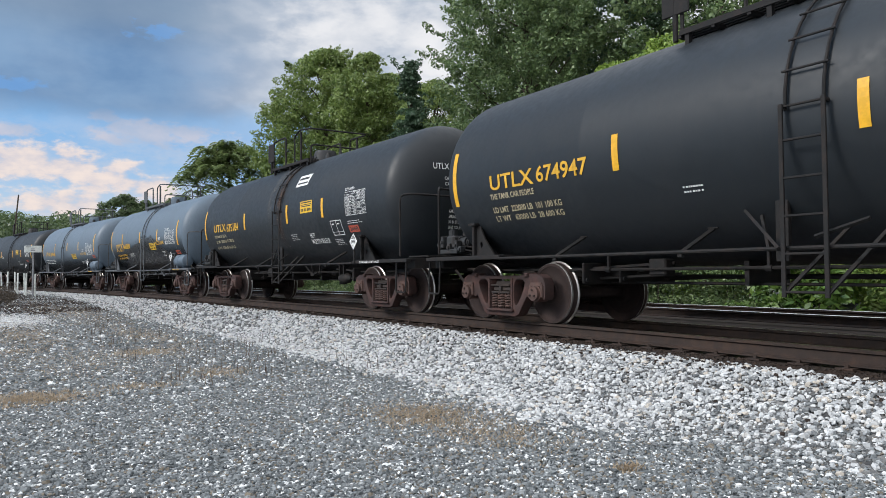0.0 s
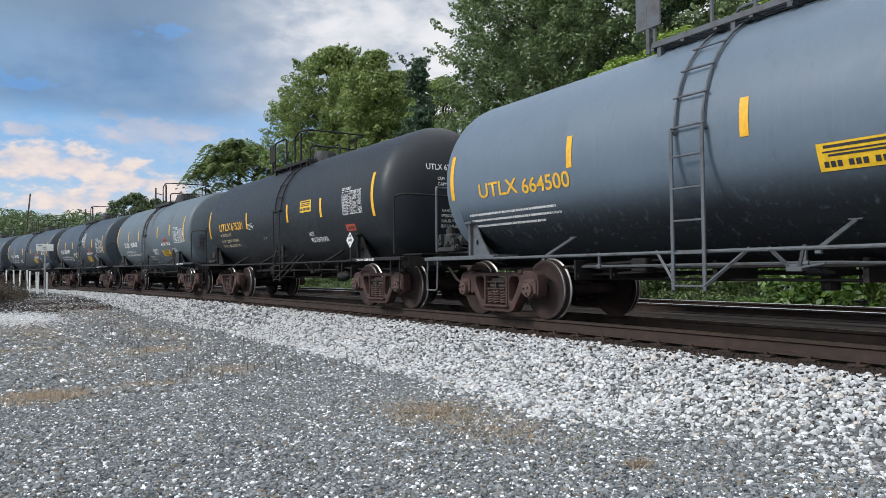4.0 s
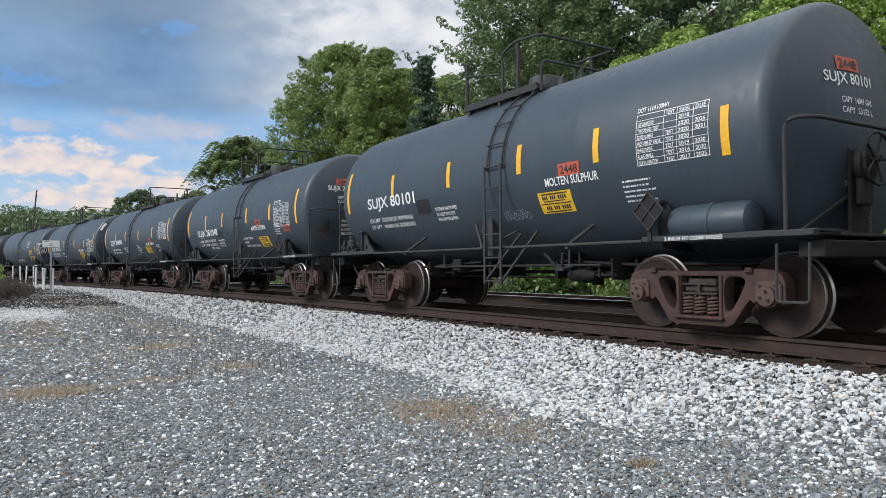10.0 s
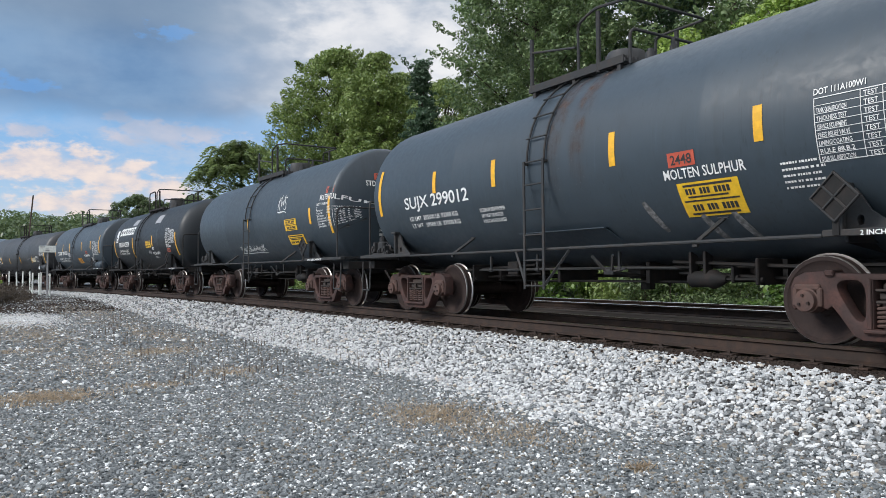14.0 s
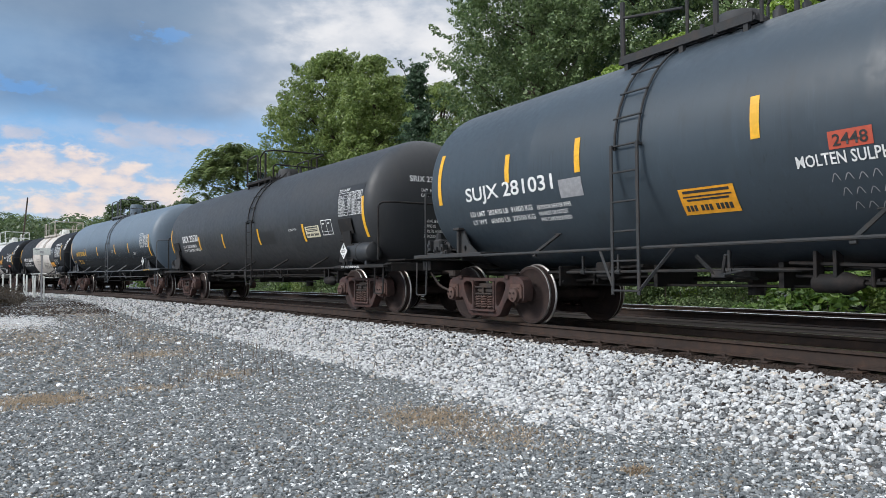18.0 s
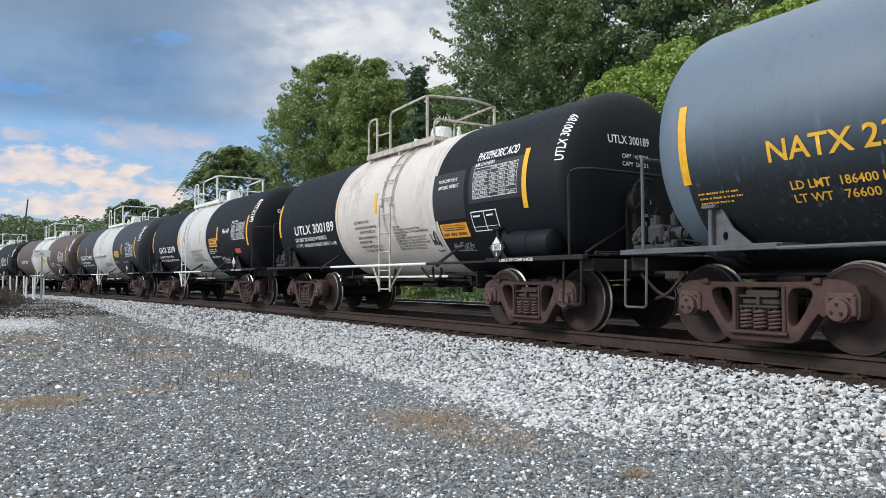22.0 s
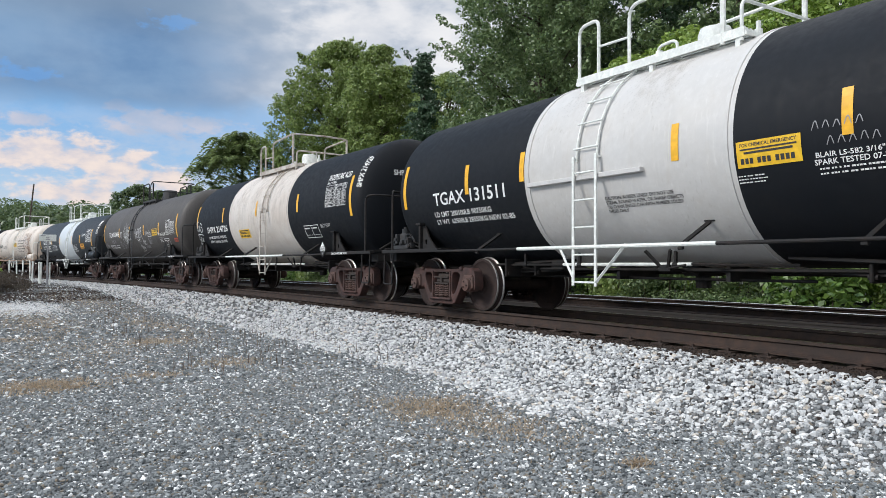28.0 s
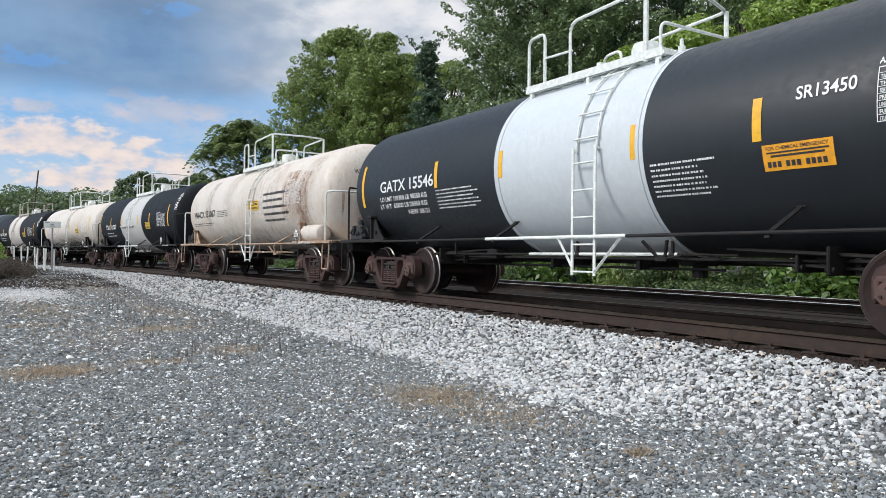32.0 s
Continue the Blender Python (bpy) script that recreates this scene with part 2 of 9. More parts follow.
CHARCOAL = paint("charcoal tank paint", (0.035, 0.050, 0.064), (0.024, 0.030, 0.036), 0.45, 0.48, 0.0)
SLATE = paint("slate grey tank paint", (0.098, 0.127, 0.145), (0.066, 0.080, 0.090), 0.45, 0.55, 0.05)
BLUEGREY = paint("blue grey tank paint", (0.112, 0.150, 0.190), (0.076, 0.098, 0.122), 0.30, 0.52)
WHITE = paint("white tank paint", (0.505, 0.495, 0.48), (0.45, 0.41, 0.36), 0.35, 0.45, 0.0, 0.25)
CREAM = paint("stained cream tank paint", (0.60, 0.55, 0.49), (0.42, 0.31, 0.22), 0.45, 0.5, 0.12, 0.4)
BROWN = paint("rusty brown tank paint", (0.062, 0.043, 0.035), (0.10, 0.058, 0.04), 0.6, 0.65, 0.3)
FRAME = iron("grimy black steel", (0.014, 0.0135, 0.0135), (0.030, 0.022, 0.019), 0.4)
DUSTSTEEL = iron("dusty dark grey steel", (0.036, 0.038, 0.040), (0.052, 0.043, 0.038), 0.4)
TRUCK = iron("cast truck steel", (0.052, 0.033, 0.030), (0.098, 0.046, 0.038), 0.5)
TRUCK_DARK = iron("brown brake dust steel", (0.045, 0.037, 0.034), (0.07, 0.048, 0.038), 0.4)
WHEEL = iron("wheel steel", (0.034, 0.023, 0.021), (0.052, 0.032, 0.027), 0.4, 0.85)
TREAD = plain("bright wheel tread", (0.42, 0.40, 0.38), 0.35, 0.7)
RAILTOP = plain("polished rail head", (0.32, 0.29, 0.27), 0.35, 1.0)
POLISHED = plain("polished rail head in use", (0.75, 0.73, 0.70), 0.42, 1.0)
BEARING = iron("reddish brown bearing steel", (0.088, 0.056, 0.048), (0.12, 0.062, 0.048), 0.4)
RAIL = iron("rusty rail steel", (0.036, 0.026, 0.022), (0.066, 0.040, 0.029), 0.5, 0.8)
YELLOW = plain("yellow reflective tape", (0.80, 0.42, 0.02), 0.4)
WHITEMARK = plain("white lettering paint", (0.78, 0.78, 0.76), 0.5)
PALE = plain("white steelwork paint", (0.72, 0.74, 0.70), 0.5)
WORNWHITE = iron("worn white steelwork paint", (0.50, 0.47, 0.42), (0.26, 0.19, 0.14), 0.45, 0.6)
GREYSTEEL = iron("grey painted steel", (0.10, 0.11, 0.12), (0.07, 0.06, 0.055), 0.3, 0.6)
BARK = iron("bark", (0.09, 0.07, 0.055), (0.05, 0.04, 0.032), 0.5, 0.9)


def leaf(name, a, b):
    k = Nodes(name)
    geo = k.add("ShaderNodeNewGeometry")
    c = k.mix(geo.outputs["Random Per Island"], a, b)
    k.b.inputs["Transmission Weight"].default_value = 0.0
    k.b.inputs["Subsurface Weight"].default_value = 0.0
    m = k.done(c, 0.42, 0.0, 0.5)
    tr = k.add("ShaderNodeBsdfTranslucent")
    mixs = k.add("ShaderNodeMixShader")
    k.link(c, tr.inputs[0])
    mixs.inputs[0].default_value = 0.35
    out = k.t.nodes["Material Output"]
    k.link(k.b.outputs[0], mixs.inputs[1])
    k.link(tr.outputs[0], mixs.inputs[2])
    k.link(mixs.outputs[0], out.inputs[0])
    return m


LEAF = leaf("mid green leaves", (0.115, 0.178, 0.045), (0.295, 0.37, 0.115))
LEAF_DARK = leaf("dark green leaves", (0.080, 0.134, 0.053), (0.238, 0.318, 0.136))
LEAF_DEEP = leaf("deep bluish green leaves", (0.040, 0.082, 0.044), (0.125, 0.20, 0.115))
LEAF_BUSH = leaf("bright bush leaves", (0.062, 0.128, 0.025), (0.16, 0.255, 0.055))
LEAF_SUMAC = leaf("dull sumac leaves", (0.10, 0.15, 0.055), (0.27, 0.33, 0.13))
LEAF_LIGHT = leaf("light green leaves", (0.16, 0.265, 0.042), (0.36, 0.465, 0.11))
LEAF_FAR = leaf("far woods", (0.085, 0.13, 0.06), (0.15, 0.20, 0.085))


def ground_material():
    k = Nodes("grey gravel ground")
    at = k.coord()
    vor = k.add("ShaderNodeTexVoronoi", Scale=24.0)
    k.link(at, vor.inputs[0])
    tone = k.add("ShaderNodeSeparateColor")
    k.link(vor.outputs["Color"], tone.inputs[0])
    c = k.mix(k.ramp(tone.outputs[0], 0.0, 0.8), (0.06, 0.065, 0.07), (0.16, 0.168, 0.17))
    c = k.mix(k.ramp(tone.outputs[1], 0.90, 0.97), c, (0.45, 0.45, 0.43))
    dry = k.ramp(k.noise(0.55, 6, 0.65, at), 0.56, 0.70)
    c = k.mix(k.math("MULTIPLY", dry, 0.75), c, (0.22, 0.165, 0.105))
    k.bump(vor.outputs["Distance"], 0.9, 0.03)
    return k.done(c, 0.9, 0, 0.2)


def ballast_material():
    k = Nodes("limestone ballast with darkened gaps")
    at = k.coord()
    vor = k.add("ShaderNodeTexVoronoi", Scale=19.0)
    k.link(at, vor.inputs[0])
    tone = k.add("ShaderNodeSeparateColor")
    k.link(vor.outputs["Color"], tone.inputs[0])
    # dark tones put the shade between the loose stones into the sheet's colour
    c = k.mix(k.ramp(tone.outputs[0], 0.0, 1.0), (0.07, 0.07, 0.07), (0.22, 0.217, 0.21))
    k.bump(vor.outputs["Distance"], 1.0, 0.04)
    return k.done(c, 0.9, 0, 0.2)


GROUND, BALLAST = ground_material(), ballast_material()
TRACKBED = iron("brown dirty trackbed", (0.034, 0.026, 0.022), (0.070, 0.045, 0.031), 0.4, 0.95)

# ---- building helpers ----


def mesh_of(bm, name, mats, smooth=False):
    me = bpy.data.meshes.new(name)
    bm.normal_update()
    bm.to_mesh(me)
    bm.free()
    for m in mats if isinstance(mats, (list, tuple)) else [mats]:
        me.materials.append(m)
    if smooth:
        me.shade_smooth()
        me.set_sharp_from_angle(angle=radians(smooth if smooth is not True else 40))
    return me


def part(name, bm, material, parent, label="", at=None, smooth=False):
    ob = new(name, mesh_of(bm, name, material, smooth) if isinstance(bm, bmesh.types.BMesh) else bm)
    ob.parent = parent
    if at is not None:
        ob.matrix_basis = at
    if label:
        ob["label"] = label
    return ob


def box(bm, x0, y0, z0, x1, y1, z1, bevel=0.0, m=None):
    r = bmesh.ops.create_cube(bm, size=1, matrix=Matrix.Translation(((x0 + x1) / 2, (y0 + y1) / 2, (z0 + z1) / 2)) @ Matrix.Diagonal((x1 - x0, y1 - y0, z1 - z0, 1)))
    vs = r["verts"]
    if bevel:
        es = list({e for v in vs for e in v.link_edges})
        r = bmesh.ops.bevel(bm, geom=es, offset=bevel, segments=1, affect="EDGES", profile=0.5)
        vs = list({v for f in r["faces"] for v in f.verts})
    if m is not None:
        bmesh.ops.transform(bm, matrix=m, verts=vs)
    return bm


def rod(bm, a, b, r, seg=8, r2=None):
    a, b = Vector(a), Vector(b)
    d = b - a
    m = Matrix.Translation((a + b) / 2) @ d.to_track_quat("Z", "Y").to_matrix().to_4x4()
    bmesh.ops.create_cone(bm, cap_ends=True, segments=seg, radius1=r, radius2=r if r2 is None else r2, depth=d.length, matrix=m)
    return bm


def pipe(bm, pts, r, seg=8):
    """A bent tube through the points, with mitred joints."""
    pts = [Vector(p) for p in pts]
    rings = []
    up = Vector((0.31, 0.17, 0.93))
    for i, p in enumerate(pts):
        d = (pts[min(i + 1, len(pts) - 1)] - pts[max(i - 1, 0)]).normalized()
        u = d.cross(up)
        if u.length < 0.05:
            u = d.cross(Vector((1, 0, 0)))
        u.normalize()
        w = d.cross(u)
        rings.append([bm.verts.new(p + (u * math.cos(2 * math.pi * k / seg) + w * math.sin(2 * math.pi * k / seg)) * r) for k in range(seg)])
    for a, b in zip(rings, rings[1:]):
        for k in range(seg):
            bm.faces.new((a[k], a[(k + 1) % seg], b[(k + 1) % seg], b[k]))
    bm.faces.new(rings[0][::-1])
    bm.faces.new(rings[-1])
    return bm


def bent(pts, r, n=4):
    """Corner points rounded off with radius r."""
    pts = [Vector(p) for p in pts]
    out = [pts[0]]
    for a, b, c in zip(pts, pts[1:], pts[2:]):
        u, v = (a - b), (c - b)
        k = min(r, u.length / 2, v.length / 2)
        p, q = b + u.normalized() * k, b + v.normalized() * k
        for i in range(n + 1):
            t = i / n
            out.append(p * (1 - t) ** 2 + b * 2 * t * (1 - t) + q * t * t)
    out.append(pts[-1])
    return out


def lathe_x(bm, prof, seg=48, zc=0.0, mat=None, cap=True):
    """Turn a profile of (x, radius) round the x axis at height zc. mat(x) picks the material."""
    rings = []
    for x, r in prof:
        if r < 1e-4:
            rings.append([bm.verts.new((x, 0, zc))])
        else:
            rings.append([bm.verts.new((x, -r * math.cos(2 * math.pi * k / seg), zc + r * math.sin(2 * math.pi * k / seg))) for k in range(seg)])
    for (a, b), (pa, pb) in zip(zip(rings, rings[1:]), zip(prof, prof[1:])):
        for k in range(seg):
            j = (k + 1) % seg
            vs = [a[0] if len(a) == 1 else a[k], b[0] if len(b) == 1 else b[k]]
            if len(b) > 1:
                vs.append(b[j])
            if len(a) > 1:
                vs.append(a[j])
            f = bm.faces.new(vs)
            if mat:
                f.material_index = mat((pa[0] + pb[0]) / 2, (pa[1] + pb[1]) / 2)
    return bm


def sheet(bm, poly, axis_pt, normal, thick):
    """A plate from a polygon of points, given thickness along the normal."""
    n = Vector(normal).normalized() * thick
    lo = [bm.verts.new(Vector(p)) for p in poly]
    hi = [bm.verts.new(Vector(p) + n) for p in poly]
    bm.faces.new(lo[::-1])
    bm.faces.new(hi)
    for i in range(len(poly)):
        j = (i + 1) % len(poly)
        bm.faces.new((lo[i], lo[j], hi[j], hi[i]))
    return bm


def raw_mesh(name, verts, faces_per, mat):
    """A mesh from numpy corners: verts (n, k, 3) makes n faces of k corners."""
    n, k = verts.shape[:2]
    me = bpy.data.meshes.new(name)
    me.vertices.add(n * k)
    me.vertices.foreach_set("co", verts.reshape(-1).astype(np.float32))
    me.loops.add(n * k)
    me.loops.foreach_set("vertex_index", np.arange(n * k, dtype=np.int32))
    me.polygons.add(n)
    me.polygons.foreach_set("loop_start", np.arange(0, n * k, k, dtype=np.int32))
    me.update(calc_edges=True)
    me.materials.append(mat)
    return me

# ---- ground, trackbed and rails ----


def smooth(v, a, b):
    t = min(1, max(0, (v - a) / (b - a)))
    return t * t * (3 - 2 * t)


def yard_z(x):
    """Level of the gravel yard: it climbs gently towards the far end."""
    return -0.65 + 0.30 * smooth(-x, 18, 46)


def ground_z(x, lat):
    y = yard_z(x)
    if lat < -2.0:
        return y
    if lat < 6.6:
        return y - 0.12
    return y - 0.12 + 0.5 * smooth(lat, 8, 14)


def strip(name, xs, lats, height, mat):
    """A sheet that follows the track: rows along x, columns across."""
    grid = [[(x - l * math.sin(math.atan(line_slope(x))), line_y(x) + l, height(x, l)) for l in lats] for x in xs]
    n = len(lats)
    faces = [(i * n + j, (i + 1) * n + j, (i + 1) * n + j + 1, i * n + j + 1) for i in range(len(xs) - 1) for j in range(n - 1)]
    me = bpy.data.meshes.new(name)
    me.from_pydata([p for row in grid for p in row], [], faces)
    me.materials.append(mat)
    me.shade_smooth()
    me.update()
    return new(name, me)


def spread(*runs):
    out = []
    for a, b, step in runs:
        v = a
        while v < b - 1e-6:
            out.append(v)
            v += step
    return out + [runs[-1][1]]


def hump(x, l):
    return 0.035 * noise.noise(Vector((x * 0.35, l * 0.35, 0))) + 0.012 * noise.noise(Vector((x * 1.6, l * 1.6, 3)))


ground = strip("ground", spread((-3000, -600, 800), (-600, -120, 60), (-120, -40, 4), (-40, 12, 0.5), (12, 60, 8), (60, 600, 90), (600, 3000, 800)),
               spread((-3000, -600, 800), (-600, -60, 60), (-60, -14, 4), (-14, -1, 0.4), (-1, 8, 1.0), (8, 60, 4), (60, 600, 60), (600, 3000, 800)),
               lambda x, l: ground_z(x, l) + (hump(x, l) if -40 < x < 12 and -14 < l < -1 else 0), GROUND)
tagged(ground, "grey crushed stone yard with dry grass patches", "ground", kind="structure")


def bed_z(x, lat):
    low = yard_z(x) - 0.03
    if lat < -1.55:
        t = smooth(-lat, 1.55, 3.1)
        return -0.21 * (1 - t) + low * t + 0.02 * noise.noise(Vector((x * 1.3, lat * 1.3, 5)))
    if lat > 5.9:
        t = smooth(lat, 5.9, 7.3)
        return -0.17 * (1 - t) + (low - 0.2) * t
    return -0.21 if lat < 2.2 else -0.17


ballast = strip("ballast", spread((-160, -60, 5), (-60, 10, 0.5), (10, 120, 10)), [-3.6, -3.2, -2.9, -2.6, -2.3, -2.0, -1.8, -1.6, -1.35], bed_z, BALLAST)
tagged(ballast, "bank of pale crushed limestone along the track", "ballast", kind="structure")
trackbed = strip("trackbed", spread((-200, -60, 5), (-60, 10, 1), (10, 200, 10)), [-1.35, -1.1, -0.6, 0, 0.6, 1.2, 2.2, 2.9, 4.2, 5.5, 5.9, 6.4, 6.9, 7.4], bed_z, TRACKBED)
tagged(trackbed, "rusty brown dirt bed between the rails", "trackbed", kind="structure")

RAIL_SECTION = [(-0.076, -0.172), (0.076, -0.172), (0.076, -0.158), (0.014, -0.135), (0.010, -0.05), (0.037, -0.036), (0.037, -0.006), (0.026, 0.0), (-0.026, 0.0), (-0.037, -0.006), (-0.037, -0.036), (-0.010, -0.05), (-0.014, -0.135), (-0.076, -0.158)]


def rail(lat, lift, label, head=None):
    bm = bmesh.new()
    rings = []
    for x in spread((-420, -100, 20), (-100, 0, 2), (0, 300, 50)):
        th = math.atan(line_slope(x))
        rings.append([bm.verts.new((x - (lat + a) * math.sin(th), line_y(x) + (lat + a) * math.cos(th), b + lift)) for a, b in RAIL_SECTION])
    n = len(RAIL_SECTION)
    for p, q in zip(rings, rings[1:]):
        for k in range(n):
            f = bm.faces.new((p[k], q[k], q[(k + 1) % n], p[(k + 1) % n]))
            f.material_index = 1 if k == 7 or (head and k == 8) else 0
    ob = new("rail", mesh_of(bm, "rail", [RAIL, head or RAILTOP]))
    return tagged(ob, label, "rail", "rails of the two tracks", kind="structure")


for lat, lift in ((-0.755, 0.0), (0.755, 0.0), (SIDE - 0.755, 0.055), (SIDE + 0.755, 0.055)):
    rail(lat, lift, "rusty steel rail with a worn bright head", POLISHED if lift else None)

# ---- the train ----
SPEED = [(0, 9.92), (3, 9.90), (6, 10.0), (10, 10.04), (14, 9.97), (18, 9.92), (22, 9.96), (26, 10.04), (29, 10.10), (32, 10.09)]


def run(t):
    """How far the train has come at t seconds, from where it is at 6 s."""
    g = np.linspace(6, t, 200)
    v = np.interp(g, [a for a, b in SPEED], [b for a, b in SPEED])
    return float(np.sum((v[1:] + v[:-1]) / 2) * (g[1] - g[0]))


WHEEL_R, AXLE = 0.457, 0.889


def make_wheelset():
    bm = bmesh.new()
    half = [(0.0, 0.085), (0.62, 0.085), (0.63, 0.16), (0.665, 0.17), (0.69, 0.20), (0.70, 0.36), (0.672, 0.405), (0.665, 0.47), (0.668, 0.483), (0.682, 0.483), (0.695, 0.462), (0.70, 0.458),
            (0.772, 0.4535), (0.796, 0.452), (0.802, 0.446), (0.802, 0.405), (0.788, 0.39), (0.765, 0.24), (0.80, 0.16), (0.82, 0.15), (0.825, 0.09), (0.93, 0.085), (0.93, 0.125), (1.115, 0.125), (1.12, 0.112), (1.165, 0.105), (1.175, 0.06), (1.175, 0.0)]
    prof = [(-x, r) for x, r in half[::-1]] + half[1:]

    def mat(x, r):
        return 2 if abs(x) > 0.929 else 1 if (0.778 < abs(x) < 0.803 and r > 0.447) or (0.667 < abs(x) < 0.69 and r > 0.47) else 0
    lathe_x(bm, prof, 32, 0.0, mat)
    for side in (-1, 1):          # cap screws
        for k in range(3):
            a = k * 2.094
            rod(bm, (side * 1.155, 0.055 * math.cos(a), 0.055 * math.sin(a)), (side * 1.192, 0.055 * math.cos(a), 0.055 * math.sin(a)), 0.016, 6)
    bmesh.ops.transform(bm, matrix=Matrix.Rotation(radians(90), 4, "Z"), verts=bm.verts)
    return mesh_of(bm, "wheelset", [WHEEL, TREAD, BEARING], 35)


def rounded(pts, n=2):
    """Cut the corners of a closed outline."""
    for k in range(n):
        out = []
        for (ax, az), (bx, bz) in zip(pts, pts[1:] + pts[:1]):
            out += [(ax * 0.78 + bx * 0.22, az * 0.78 + bz * 0.22), (ax * 0.22 + bx * 0.78, az * 0.22 + bz * 0.78)]
        pts = out
    return pts


def cast_plate(bm, outer, holes, y, thick, edge=0.02):
    """A cast plate with windows: front face at y, rounded front edges."""
    edges = []
    for loop in [outer] + holes:
        vs = [bm.verts.new((x, y, z)) for x, z in loop]
        edges += [bm.edges.new((p, q)) for p, q in zip(vs, vs[1:] + vs[:1])]
    fill = bmesh.ops.triangle_fill(bm, use_beauty=True, use_dissolve=False, edges=edges)
    faces = [f for f in fill["geom"] if isinstance(f, bmesh.types.BMFace)]
    for f in faces:
        if f.normal.y > 0:
            f.normal_flip()
    ext = bmesh.ops.extrude_face_region(bm, geom=faces, use_keep_orig=True)
    back = [v for v in ext["geom"] if isinstance(v, bmesh.types.BMVert)]
    bmesh.ops.translate(bm, vec=(0, thick, 0), verts=back)
    bmesh.ops.recalc_face_normals(bm, faces=bm.faces)
    rim = [e for e in edges if e.is_valid and e.is_manifold]
    bmesh.ops.bevel(bm, geom=rim, offset=edge, segments=2, affect="EDGES", profile=0.5)


def make_side_frame():
    bm = bmesh.new()
    half = [(0.30, 0.725), (0.55, 0.73), (0.75, 0.752), (0.93, 0.74), (1.035, 0.69), (1.075, 0.60), (1.075, 0.41), (1.045, 0.36), (1.008, 0.385), (1.0, 0.575), (0.775, 0.575), (0.768, 0.40), (0.70, 0.37), (0.655, 0.405), (0.585, 0.32), (0.45, 0.13), (0.36, 0.092)]
    outer = half + [(-x, z) for x, z in half[::-1]]
    tri = rounded([(0.335, 0.655), (0.55, 0.665), (0.615, 0.60), (0.43, 0.28), (0.335, 0.27)])
    nest = [(-0.26, 0.21), (0.26, 0.21), (0.26, 0.665), (-0.26, 0.665)]
    cast_plate(bm, outer, [tri, [(-x, z) for x, z in tri], nest], -1.085, 0.17, 0.018)
    for s in (1, -1):      # lugs, ribs and the lip under the springs
        box(bm, s * 0.66 - 0.045, -1.12, 0.70, s * 0.66 + 0.045, -0.92, 0.765, 0.012)
        box(bm, s * 0.295 - 0.022, -1.105, 0.20, s * 0.295 + 0.022, -1.08, 0.68, 0.008)
    box(bm, -0.34, -1.135, 0.165, 0.34, -1.0, 0.205, 0.012)
    return mesh_of(bm, "side_frame", TRUCK, 35)


def make_adapter():
    """Bearing adapter in the jaw of the side frame."""
    bm = bmesh.new()
    box(bm, -0.135, -1.115, 0.10, 0.135, -0.93, 0.165, 0.015)
    for s in (-1, 1):
        box(bm, s * 0.125 - 0.028, -1.115, -0.06, s * 0.125 + 0.028, -0.93, 0.13, 0.012)
    return mesh_of(bm, "bearing_adapter", BEARING, 35)


def make_springs():
    bm = bmesh.new()
    for x, y, r in ((-0.168, -1.035, 0.068), (0.0, -1.045, 0.068), (0.168, -1.035, 0.068), (-0.168, -0.88, 0.068), (0.168, -0.88, 0.068)):
        pts = [(x + r * math.cos(a), y + r * math.sin(a), 0.215 + 0.225 * a / (2 * math.pi * 5.6)) for a in [k * 2 * math.pi / 10 for k in range(57)]]
        pipe(bm, pts, 0.016, 6)
        rod(bm, (x, y, 0.21), (x, y, 0.45), 0.035, 8)
    return mesh_of(bm, "springs", BEARING, 50)


def make_bolster():
    bm = bmesh.new()
    box(bm, -0.235, -1.10, 0.445, 0.235, 1.10, 0.475, 0.01)
    box(bm, -0.225, -1.06, 0.475, 0.225, 1.06, 0.56, 0.02)
    for e in (-1, 1):
        box(bm, -0.235, e * 1.08 - 0.02, 0.56, 0.235, e * 1.08 + 0.02, 0.585, 0.006)
        box(bm, -0.02, e * 1.08 - 0.02, 0.475, 0.02, e * 1.08 + 0.02, 0.56)
    box(bm, -0.20, -1.04, 0.56, 0.20, 1.04, 0.64, 0.02)
    box(bm, -0.17, -0.55, 0.62, 0.17, 0.55, 0.80, 0.03)
    rod(bm, (0, 0, 0.78), (0, 0, 0.90), 0.19, 20)
    for s in (-1, 1):          # brake beams
        rod(bm, (s * 0.36, -0.75, 0.36), (s * 0.36, 0.75, 0.36), 0.045, 8)
        for e in (-1, 1):
            box(bm, s * 0.40 - 0.05, e * 0.755 - 0.05, 0.30, s * 0.40 + 0.05, e * 0.755 + 0.05, 0.56, 0.01)
    return mesh_of(bm, "truck", TRUCK_DARK, 35)


WHEELSETS = []
_proto = {}


def make_truck(car, x):
    if not _proto:
        _proto.update(wheelset=make_wheelset(), frame=make_side_frame(), springs=make_springs(), bolster=make_bolster(), adapter=make_adapter())
    tr = part("truck", _proto["bolster"], None, car, "grimy cast steel truck", pose(x, 0, 0))
    for s in (0, 180):
        part("side_frame", _proto["frame"], None, tr, "", pose(0, 0, 0, 0, 0, s))
        part("spring_nest", _proto["springs"], None, tr, "coil springs", pose(0, 0, 0, 0, 0, s))
        for e in (-1, 1):
            part("bearing_adapter", _proto["adapter"], None, tr, "rusty bearing adapter", pose(e * AXLE, 0, WHEEL_R, 0, 0, s))
    for s in (-1, 1):
        WHEELSETS.append((s, part("wheelset", _proto["wheelset"], None, tr, "steel wheels with bright worn treads", pose(s * AXLE, 0, WHEEL_R))))
    return tr


